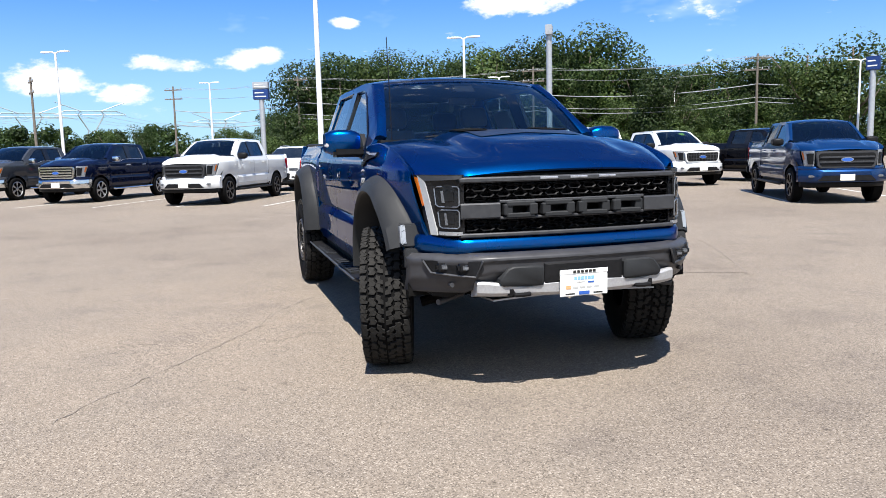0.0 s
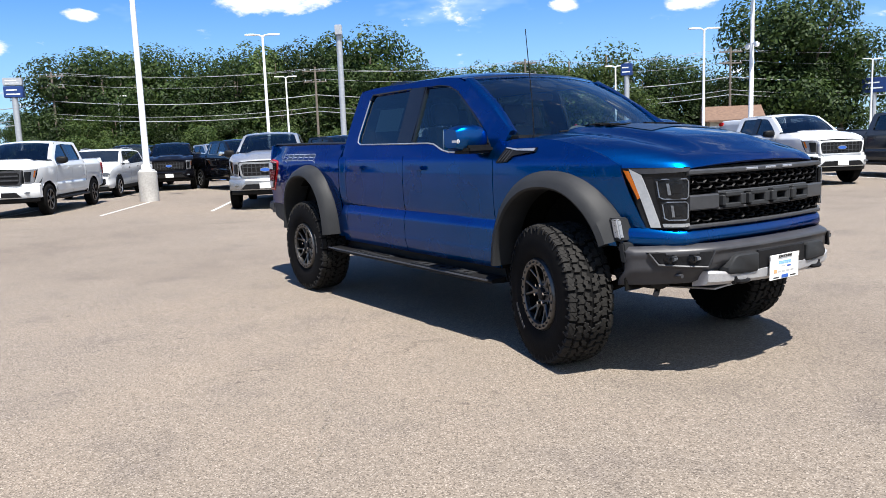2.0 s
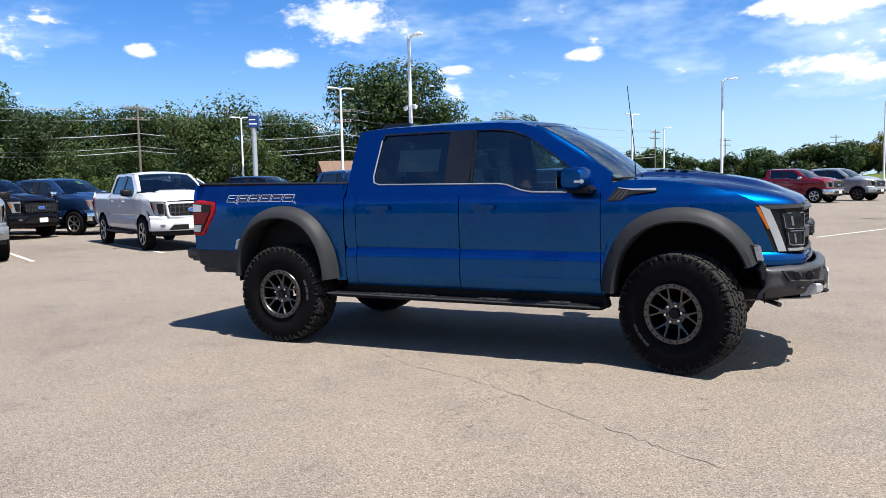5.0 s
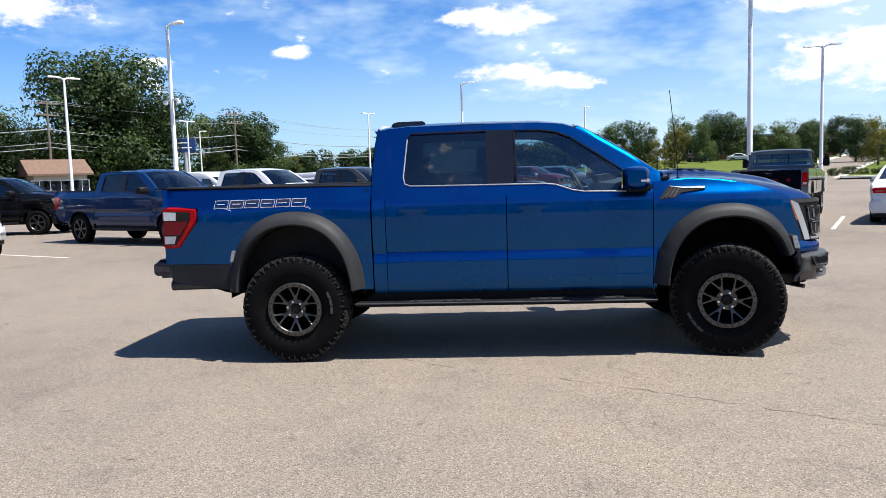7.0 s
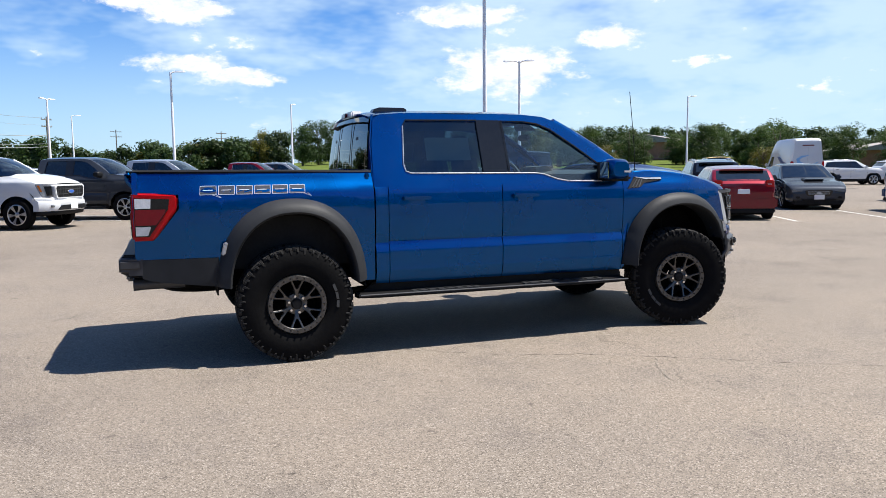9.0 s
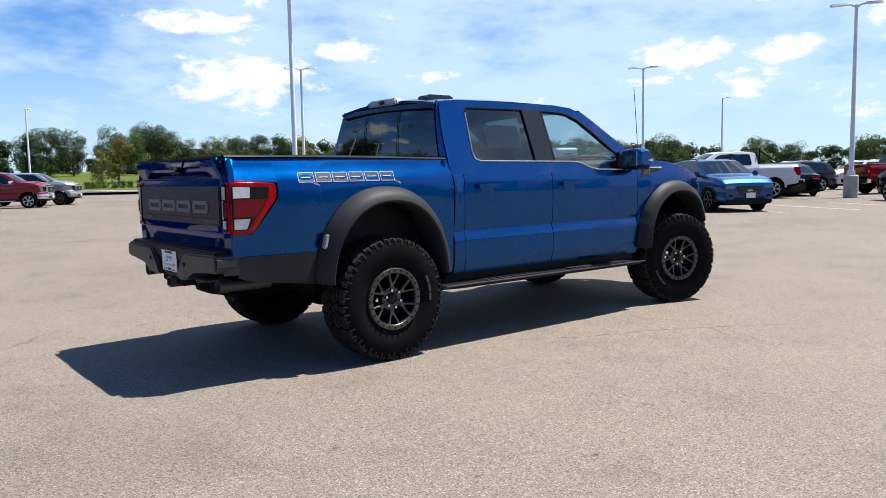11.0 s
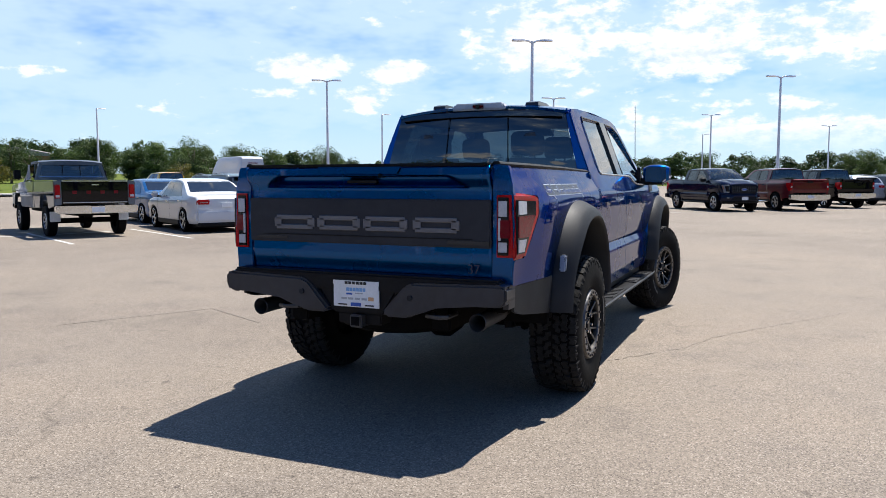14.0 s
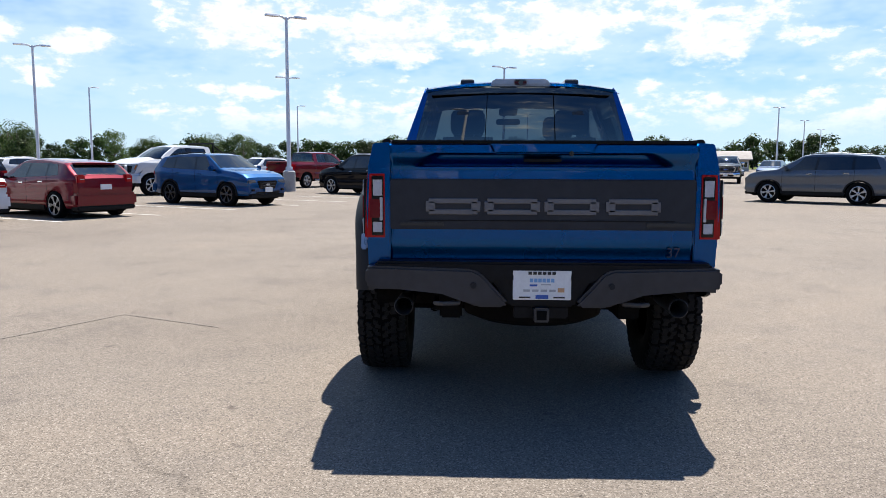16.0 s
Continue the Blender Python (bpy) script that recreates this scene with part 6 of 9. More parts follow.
def wheel_at(x, y, turn):
    """A wheel whose outer face looks away from the truck's middle line; turn steers it."""
    hub = part("wheel", BARREL, None, truck, "dark alloy beadlock wheel with split spokes and a knobbly tyre")
    hub.matrix_world = pose(x, y, HUB_Z, 0, 0, turn + (0 if y < 0 else 180)) @ pose(0, 0, 0, 0, random.uniform(0, 360), 0)

    def on(name, me, m=Matrix.Identity(4), label=""):
        ob = part(name, me, None, hub, label)
        ob.matrix_basis = m
        return ob

    on("tyre", TYRE, label="black all-terrain tyre")
    on("tread", TREAD)
    on("beadlock_ring", RING)
    on("hub", HUB)
    on("hub_cap", CAP)
    for k in range(6):
        on("spoke", SPOKE, pose(0, 0, 0, 0, 60 * k))
    for k in range(24):
        a = 2 * math.pi * k / 24
        on("bolt", BOLT, pose(0.215 * math.cos(a), -0.157, 0.215 * math.sin(a)))
        if k % 4 == 0:
            b = a + 0.13
            on("ring_step", EDGE, pose(0.229 * math.cos(b), -0.1545, 0.229 * math.sin(b), 0, 90 - math.degrees(b)))
    for k in range(6):
        a = 2 * math.pi * k / 6 + 0.26
        on("lug_nut", NUT, pose(0.066 * math.cos(a), -0.112, 0.066 * math.sin(a)))
    for k in range(3):
        a = 2.6 + k * 0.21
        on("wall_mark", WORD, pose(0.325 * math.cos(a), -0.163, 0.325 * math.sin(a), 0, 90 - math.degrees(a)))


for x, turn in ((FRONT_AXLE, -16.0), (REAR_AXLE, 0.0)):
    for y in (-0.945, 0.945):
        wheel_at(x, y, turn)

# ---- parked vehicles ----
KINDS = {
    # wheelbase, half width, overhangs, tyre radius, clearance; top line along the middle (x, z); window base line;
    # windscreen foot and head, rear glass foot and head; side windows as (foot rear, foot front, head rear, head front)
    "pickup": dict(r=0.415),
    "suv": dict(lean=0.36, nip=0.10, wheel=0.72, wb=2.75, w=0.935, fo=0.92, ro=0.93, r=0.385, clr=0.34,
                top=[(-2.305, 0.92), (-2.29, 1.12), (-2.22, 1.23), (-1.94, 1.53), (-1.80, 1.60), (-1.2, 1.665), (-0.5, 1.705), (0.1, 1.69), (0.32, 1.65), (1.04, 1.215), (1.18, 1.18), (1.75, 1.12), (2.08, 1.03), (2.23, 0.92), (2.295, 0.74)],
                belt=[(-2.3, 1.24), (-1.2, 1.18), (1.2, 1.10), (2.3, 1.0)], ws=(1.02, 0.35), rg=(-2.20, -1.94),
                win=[(-1.78, -1.20, -1.62, -1.18), (-1.12, -0.14, -1.11, -0.20), (-0.05, 0.90, -0.12, 0.28)], roof=1.70),
    "big_suv": dict(wb=3.03, w=0.995, fo=0.90, ro=1.06, r=0.395, clr=0.36,
                    top=[(-2.575, 0.95), (-2.56, 1.18), (-2.47, 1.29), (-2.20, 1.66), (-2.02, 1.715), (-1.2, 1.765), (-0.5, 1.785), (0.12, 1.765), (0.36, 1.72), (1.16, 1.265), (1.28, 1.225), (1.9, 1.165), (2.22, 1.07), (2.36, 0.96), (2.415, 0.80)],
                    belt=[(-2.5, 1.24), (-1.2, 1.20), (1.2, 1.15), (2.4, 1.1)], ws=(1.12, 0.40), rg=(-2.44, -2.22),
                    win=[(-2.18, -1.36, -1.98, -1.34), (-1.26, -0.14, -1.25, -0.20), (-0.05, 0.96, -0.12, 0.33)], roof=1.785),
    "sedan": dict(lean=0.40, nip=0.10, wheel=0.74, wb=2.85, w=0.925, fo=0.96, ro=1.05, r=0.34, clr=0.25,
                  top=[(-2.475, 0.74), (-2.46, 0.93), (-2.37, 1.02), (-1.82, 1.07), (-1.70, 1.105), (-1.05, 1.41), (-0.80, 1.475), (-0.25, 1.515), (0.12, 1.50), (0.32, 1.45), (1.12, 1.02), (1.26, 0.985), (1.8, 0.91), (2.18, 0.80), (2.33, 0.70), (2.385, 0.58)],
                  belt=[(-2.4, 1.03), (-1.2, 0.99), (1.2, 0.93), (2.4, 0.9)], ws=(1.08, 0.35), rg=(-1.66, -1.02),
                  win=[(-1.32, -0.26, -0.98, -0.30), (-0.17, 0.88, -0.22, 0.26)], roof=1.515),
    "hatch": dict(lean=0.43, nip=0.15, wheel=0.76, wb=2.65, w=0.91, fo=0.89, ro=0.82, r=0.34, clr=0.26,
                  top=[(-2.145, 0.80), (-2.13, 0.99), (-2.04, 1.09), (-1.72, 1.33), (-1.60, 1.385), (-1.2, 1.43), (-0.5, 1.48), (0.08, 1.47), (0.30, 1.425), (1.12, 1.050), (1.25, 1.015), (1.72, 0.945), (2.02, 0.84), (2.16, 0.72), (2.215, 0.58)],
                  belt=[(-2.1, 1.10), (-1.2, 1.04), (1.2, 0.95), (2.2, 0.9)], ws=(1.11, 0.33), rg=(-2.06, -1.70),
                  win=[(-1.50, -1.02, -1.36, -1.00), (-0.94, -0.14, -0.93, -0.19), (-0.05, 0.92, -0.11, 0.26)], roof=1.48),
    "van": dict(wb=3.75, w=1.03, fo=1.00, ro=1.20, r=0.36, clr=0.36,
                top=[(-3.075, 2.60), (-3.06, 2.92), (-2.95, 3.04), (-2.5, 3.08), (0.2, 3.08), (0.7, 3.00), (1.0, 2.82), (1.30, 2.50), (2.02, 1.45), (2.15, 1.36), (2.5, 1.20), (2.72, 1.05), (2.83, 0.90), (2.875, 0.72)],
                belt=[(-3.0, 1.34), (2.0, 1.30), (2.8, 1.2)], ws=(1.96, 1.32), rg=None, win=[(0.78, 1.72, 0.76, 1.22)], roof=2.06),
}
KINDS["low_van"] = dict(KINDS["van"], top=[(x, z if z < 1.36 else 1.36 + (z - 1.36) * 0.41) for x, z in KINDS["van"]["top"]], roof=1.86)
KINDS["tall_suv"] = dict(KINDS["suv"], top=[(x, z * 1.045) for x, z in KINDS["suv"]["top"]], roof=1.78)
MESHES = {}


def cached(key, make):
    if key not in MESHES:
        MESHES[key] = make()
    return MESHES[key]


def tapered(k, x):
    f, r = k["wb"] / 2 + k["fo"], k["wb"] / 2 + k["ro"]
    e = 0.11 * max(0.0, (x - f + 0.8) / 0.8) ** 2.4 + k.get("nip", 0.05) * max(0.0, (-x - r + 0.6) / 0.6) ** 2.0
    return k["w"] * (1 - e)


SIDE_S = [0.0, 0.06, 0.20, 0.34, 0.42, 0.62, 0.80, 0.90, 1.0]
SIDE_Y = [0.93, 0.968, 0.988, 0.982, 0.968, 0.994, 1.0, 0.990, 0.962]


def shell_y(k, x, z):
    """Half width of a parked vehicle at a place along it and a height."""
    belt, w = lerp_table(x, *zip(*k["belt"])), tapered(k, x)
    if z <= belt:
        return w * lerp_table((z - k["clr"]) / (belt - k["clr"]), SIDE_S, SIDE_Y)
    return w * 0.962 - (z - belt) * k.get("lean", 0.12 if k["roof"] > 1.8 and k["wb"] > 3.7 else 0.335)


def shell_top(k, x, t=0.0):
    return lerp_table(x, *zip(*k["top"])) - 0.012 * abs(t) ** 4


def screen_bow(k, x, t):
    """How far the windscreen and the roof's front bow ahead of the ring that they belong to."""
    foot, head = k["ws"]
    return 0.13 * (1 - min(1.0, abs(t)) ** 2) * step(x, head - 0.5, head) * (1 - step(x, foot, foot + 0.5))


def shell(k):
    """The whole body of a parked vehicle: sides with wheel arches, hood, screen slope and roof in one skin."""
    f, r = k["wb"] / 2 + k["fo"], k["wb"] / 2 + k["ro"]
    xs = span(-r, f, 44) + [x for x, z in k["top"]]
    for s in (-1, 1):
        xs += [s * k["wb"] / 2 + d for d in span(-k["r"] - 0.075, k["r"] + 0.075, 18)]
    xs = sorted(set(round(min(f, max(-r, v)), 3) for v in xs))
    rings = []
    for x in xs:
        zb = k["clr"]
        for s in (-1, 1):
            z = arch_z(x, s * k["wb"] / 2, k["r"] + 0.072, k["r"] + 0.088, k["r"] - 0.06, 2.1)
            zb = max(zb, z or 0)
        edge = max(0.0, (x - f + 0.12) / 0.12, (-x - r + 0.10) / 0.10)
        zb += 0.10 * edge ** 2
        top = shell_top(k, x)
        belt = lerp_table(x, *zip(*k["belt"]))
        shoulder = min(belt, top - 0.055)
        zb = min(zb, shoulder - 0.05)
        pts = []
        for j in range(9):
            z = zb + (shoulder - zb) * j / 8
            pts.append((shell_y(k, x, z) * (1 - 0.03 * edge ** 2), z))
        for j in range(1, 5):
            z = shoulder + (top - 0.05 - shoulder) * j / 4
            pts.append((shell_y(k, x, z), z))
        y = pts[-1][0]
        pts += [(y * 0.982, top - 0.026), (y * 0.94, top - 0.010), (y * 0.80, top + 0.002), (y * 0.5, top + 0.010), (0.0, top + 0.014)]
        right = [(x + (screen_bow(k, x, a / y) if i > 8 else 0.0), -a, z) for i, (a, z) in enumerate(pts)]
        rings.append(right + [(p[0], -p[1], p[2]) for p in right[-2::-1]])
    return mesh_of(loft(rings), "body", PAINTS["white"], True, 32)


def side_glass(k, win, s, out=0.006):
    b0, b1, t0, t1 = win

    def f(u, v):
        x = b0 + (b1 - b0) * u + ((t0 - b0) + (t1 - t0 - b1 + b0) * u) * v
        lo = lerp_table(x, *zip(*k["belt"])) + 0.025
        hi = min(k["roof"] - 0.10, max(lo + 0.01, shell_top(k, x) - 0.07))
        z = lo + (hi - lo) * v
        return (x, s * (shell_y(k, x, z) + out), z)
    return mesh_of(grid(f, 10, 6), "side_window", CAR_GLASS, True)


def end_glass(k, foot, head, wide=0.93, out=0.016):
    def f(u, v):
        t = (2 * u - 1) * wide
        x = foot + (head - foot) * v
        return (x + screen_bow(k, x, t), t * shell_y(k, x, shell_top(k, x) - 0.05), shell_top(k, x, t) + out - 0.006 * abs(t))
    return mesh_of(grid(f, 14, 10), "windscreen", CAR_GLASS, True)


def plain_tyre(k):
    r = k["r"]
    return mesh_of(revolve([(r * (k.get("wheel", 0.67) - 0.03), -0.10), (r * 0.80, -0.118), (r * 0.93, -0.115), (r, -0.09), (r, 0.09), (r * 0.93, 0.115), (r * (k.get("wheel", 0.67) - 0.03), 0.10)], 36), "tyre", RUBBER, True, 40)


def plain_rim(k, arms):
    """A cast wheel: a dish whose arms stand out of dark pockets, in one skin."""
    r = k["r"] * k.get("wheel", 0.67)
    n = arms * 8
    bm = bmesh.new()
    radii = (0.0, 0.14, 0.24, 0.30, 0.84, 0.90, 0.93, 1.0)
    vs = []
    for i in range(n):
        a = 2 * math.pi * i / n
        on = i % 8 in (0, 1, 2, 3)
        col = []
        for j, q in enumerate(radii):
            y = (-0.100, -0.100, -0.090, -0.088, -0.098, -0.100, -0.112, -0.106)[j]
            if 3 <= j <= 4 and not on:
                y = -0.030
            col.append(bm.verts.new((r * q * math.cos(a) if j else 0.001 * math.cos(a), y, r * q * math.sin(a) if j else 0.001 * math.sin(a))))
        vs.append(col)
    for i in range(n):
        for j in range(len(radii) - 1):
            face = bm.faces.new((vs[i][j], vs[(i + 1) % n][j], vs[(i + 1) % n][j + 1], vs[i][j + 1]))
            if 2 <= j <= 4 and i % 8 in (3, 4, 5, 6, 7):
                face.material_index = 1
    return mesh_of(bm, "wheel", [ALLOY, UNDER], False)


# ---- parked pickups: the same body as the blue one on smaller wheels, without its wide flares ----
DROP = -0.060                            # how much lower their bodies sit
SCREEN = pane("parked_car_screen", (0.30, 0.36, 0.39))
TINTED = pane("parked_car_side_glass", (0.12, 0.15, 0.17))
LAMP_GREY = surface("parked_headlamp", (0.22, 0.23, 0.25), (0.36, 0.37, 0.39), 30, 0.10, 0.1, metal=0.4)


def panels(*names):
    """The meshes of the blue pickup's parts of these names."""
    return [o.data for o in truck.children if o.name.split(".")[0] in names]


def joined(meshes, name):
    bm = bmesh.new()
    for me in meshes:
        bm.from_mesh(me)
    return mesh_of(bm, name, PAINTS["white"], True, 34)


def arch_fill(xc, foot):
    """The panel that closes the wide arch down to a smaller one."""
    def low(x):
        z = arch_z(x, xc, 0.500, 0.500, 0.470, 2.1)
        return min(z if z is not None else 0.52, foot(x) - 0.004)
    return lambda: columns(span(xc - 0.574, xc + 0.574, 30), low, foot, 6)


def pickup_body():
    meshes = panels("cab_corner", "front_fender", "bed_side", "bed_corner", "bed_end", "cab_side", "a_pillar", "roof", "cab_back", "back_post", "fender_crown", "nose_corner", "nose_band", "lower_cladding")
    for xc, foot in ((FRONT_AXLE, fender_foot), (REAR_AXLE, bed_foot)):
        bm = arch_fill(xc, foot)()
        meshes += [mesh_of(flipped(bm), "arch", PAINTS["white"]), mesh_of(bm, "arch", PAINTS["white"])]
    return joined(meshes, "body")


def rounded(w0, w1, z0, z1, c=0.05):
    """A wide shield outline in y and z."""
    return [(-w0, z0 + c), (-w1, z1 - c), (-w1 + c, z1), (w1 - c, z1), (w1, z1 - c), (w0, z0 + c), (w0 - c, z0), (-w0 + c, z0)]


def bumper_bar(z0, z1, reach, half):
    """A front bumper bowed round the nose."""
    rings = []
    for k in range(25):
        y = half * (2 * k / 24 - 1)
        x = bumper_x(y) - 0.03 + reach
        rings.append([(x - 0.16, y, z0), (x - 0.03, y, z0), (x, y, z0 + 0.05), (x, y, z1 - 0.04), (x - 0.03, y, z1), (x - 0.16, y, z1)])
    return loft(rings)


def parked_pickup(name, paint, x, y, heading, label, category, group="parked cars", dark_wheels=False, chrome=True, marker=False, bar_grille=False, rack=False):
    k = KINDS["pickup"]
    top = thing(name, label, category, group, m=pose(x, y, rise(x, y), 0, 0, heading))
    P = PAINTS[paint]
    trim = CHROME if chrome else BLACK_PLASTIC

    def add(n, make, mat=None, lab="", parent=None, key=None):
        me = make if isinstance(make, bpy.types.Mesh) else cached(("pickup", key or n), lambda: mesh_of(make(), n, mat or P, True, 35))
        ob = part(n, me, None, parent or top, lab)
        ob.location.z = 0.0 if parent else DROP
        if mat is not None:
            ob.material_slots[0].link = "OBJECT"
            ob.material_slots[0].material = mat
        return ob

    body = add("body", cached(("pickup", "body"), pickup_body), P)
    for n, mat, lab in (("front_door", P, ""), ("rear_door", P, ""), ("hood", P, ""), ("tailgate", P, ""), ("rear_side_window", TINTED, "dark side window"), ("front_side_window", TINTED, "dark side window"),
                        ("windscreen", SCREEN, "tinted windscreen"), ("rear_window", TINTED, "dark rear window"), ("door_pillar", BLACK_GLOSS, ""), ("bed_rail", BLACK_PLASTIC, ""), ("bed_wall", BLACK_PLASTIC, ""),
                        ("bed_floor", BLACK_PLASTIC, ""), ("cowl", BLACK_PLASTIC, ""), ("dashboard", CABIN, ""), ("inner_door", CABIN, ""), ("sill", BLACK_PLASTIC, ""), ("wheel_house", UNDER, ""),
                        ("headlamp", LAMP_GREY, "clear headlamp"), ("tail_lamp", RED_LENS, "red tail lamp"), ("door_mirror", trim if not chrome else CHROME, "door mirror"), ("window_trim", SILVER_TRIM if chrome else BLACK_GLOSS, "")):
        for me in panels(n):
            ob = add(n, me, mat, lab)
            side = -1 if me.vertices[0].co.y < 0 else 1
            if n == "headlamp":
                bm = lamp_sheet([(-0.690, 0.975), (-0.790, 0.975), (-0.815, 1.225), (-0.690, 1.225)], 0.006)
                add("lamp_chamber", bm if side < 0 else (lambda: flipped(bm())), LENS_DARK, "", ob, f"chamber{side}")
                bm2 = lamp_sheet([(-0.835, 1.08), (-0.852, 1.08), (-0.872, 1.25), (-0.855, 1.25)], 0.010)
                add("turn_lamp", bm2 if side < 0 else (lambda: flipped(bm2())), AMBER, "", ob, f"turn{side}")
            elif n == "tail_lamp":
                add("reverse_lamp", lambda: box(-3.052, -3.03, *sorted((side * 0.845, side * 0.905)), 1.14, 1.22, 0.004), WHITE_LENS, "", ob, f"rev{side}")
            elif n in ("front_door", "rear_door"):
                x0 = 0.216 if n == "front_door" else -0.797
                add("handle", door_handle(x0) if side < 0 else (lambda: flipped(door_handle(x0)())), CHROME if chrome else P, "", ob, f"{n}{side}")
    for x0 in (0.15, -0.78):
        for y0 in (-0.40, 0.40):
            add("seat", lambda: loft([[(x0 - 0.20 - 0.12 * t + a * 0.07, y0 + b * (0.25 - 0.12 * step(t, 0.7, 0.85)), 1.0 + 0.80 * t) for a, b in ((-1, -1), (1, -1), (1, 1), (-1, 1))] for t in (0, 0.5, 0.7, 0.75, 0.85, 1.0)]), SEAT, "", None, f"seat{x0}{y0}")
    add("underbody", lambda: box(-2.7, 2.5, -0.80, 0.80, 0.42, 0.62, 0.03), UNDER)
    # nose
    shield = CHROME if chrome else GRILLE_GREY if bar_grille else P
    add("grille", lambda: prism(rounded(0.62, 0.66, 0.880, 1.268), "x", 2.60, 2.772, 0.014), shield, "grille surround")
    add("grille_mesh", lambda: prism(rounded(0.575, 0.61, 0.925, 1.222), "x", 2.62, 2.780, 0.006), BLACK_PLASTIC, "black grille mesh")
    if bar_grille:
        for z in ((0.985, 1.072, 1.16) if chrome else (1.02, 1.13)):
            add("grille_bar", lambda: box(2.70, 2.800, -0.58, 0.58, z - 0.022, z + 0.022, 0.010), shield, "", None, f"bar{z}")
    else:
        for i in range(11):
            add("grille_rib", lambda: box(2.70, 2.785, -0.56 + 0.107 * i, -0.54 + 0.107 * i, 0.94, 1.21, 0.004), GRILLE_GREY, "", None, f"rib{i}")
        for z in (1.01, 1.14):
            add("grille_bar", lambda: box(2.70, 2.787, -0.58, 0.58, z - 0.010, z + 0.010, 0.004), GRILLE_GREY, "", None, f"thin{z}")
    add("badge", lambda: prism([(0.135 * math.cos(a), 1.072 + 0.054 * math.sin(a)) for a in (2 * math.pi * i / 20 for i in range(20))], "x", 2.74, 2.808, 0.004), ALLOY)
    add("badge_face", lambda: prism([(0.118 * math.cos(a), 1.072 + 0.042 * math.sin(a)) for a in (2 * math.pi * i / 20 for i in range(20))], "x", 2.74, 2.812), INK_BLUE)
    add("front_bumper", lambda: bumper_bar(0.560, 0.842, 0.03, 0.955), CHROME if chrome else P, "front bumper")
    add("air_intake", lambda: prism([(-0.62, 0.590), (-0.50, 0.715), (0.50, 0.715), (0.62, 0.590)], "x", 2.70, 2.862, 0.01), BLACK_PLASTIC)
    add("valance", lambda: bumper_bar(0.455, 0.575, -0.02, 0.90), BLACK_PLASTIC)
    add("front_plate", lambda: box(2.86, 2.876, -0.155, 0.155, 0.600, 0.745, 0.004), PLATE_WHITE, "plain white plate")
    for s in (-1, 1):
        add("fog_lamp", lambda: box(bumper_x(0.72) - 0.02, bumper_x(0.72) + 0.030, *sorted((s * 0.66, s * 0.80)), 0.665, 0.725, 0.015), LENS, "", None, f"fog{s}")
        add("step_bar", lambda: tube([(-1.25, s * 0.99, 0.50), (-1.15, s * 1.03, 0.485), (1.10, s * 1.03, 0.475), (1.20, s * 0.99, 0.49)], 0.035, 8), trim, "step bar under the doors", None, f"step{s}")
    # tail
    add("rear_bumper", lambda: prism([(-0.95, 0.62), (-0.96, 0.82), (0.96, 0.82), (0.95, 0.62), (0.55, 0.56), (-0.55, 0.56)], "x", -3.17, -2.95, 0.02), CHROME if chrome else BLACK_PLASTIC, "rear bumper")
    add("rear_plate", lambda: box(-3.182, -3.16, -0.155, 0.155, 0.66, 0.80, 0.004), PLATE_WHITE, "plain white plate")
    add("gate_handle", lambda: box(-3.098, -3.05, -0.14, 0.14, 1.36, 1.43, 0.012), BLACK_PLASTIC)
    for s in (-1, 1):
        for ax in (FRONT_AXLE, REAR_AXLE):
            hub = part("wheel", cached(("pickup", "rim"), lambda: plain_rim(k, 6)), None, top, "dark alloy wheel" if dark_wheels else "silver alloy wheel")
            if dark_wheels:
                hub.material_slots[0].link = "OBJECT"
                hub.material_slots[0].material = RIM_DARK
            hub.matrix_basis = pose(ax, s * 0.875, k["r"], 0, 0, 0 if s < 0 else 180) @ pose(0, 0, 0, 0, random.uniform(0, 72), 0)
            part("tyre", cached(("pickup", "tyre"), lambda: plain_tyre(k)), None, hub, "black tyre")
    if marker:
        add("price_marker", lambda: grid(lambda u, v: tuple(Vector(windscreen(0.62 + 0.16 * u, 0.66 + 0.22 * v)) - Vector((0.012, 0, 0.012))), 2, 2), LIME, "lime green marker card on the windscreen")
    if rack:
        for s in (-1, 1):
            part("rack_post", tube([(-1.3, s * 0.75, 1.45), (-1.3, s * 0.75, 2.10)], 0.035, 6), BLACK_PLASTIC, top, "black rack behind the cab")
            part("rack_brace", tube([(-1.3, s * 0.75, 2.02), (-2.1, s * 0.85, 1.47)], 0.03, 6), BLACK_PLASTIC, top)
        part("rack_beam", tube([(-1.3, -0.80, 2.10), (-1.3, 0.80, 2.10)], 0.035, 6), BLACK_PLASTIC, top)
        for yk in (-0.5, -0.25, 0.0, 0.25, 0.5):
            part("rack_bar", tube([(-1.3, yk, 1.47), (-1.3, yk, 2.10)], 0.015, 6), BLACK_PLASTIC, top)
    return top


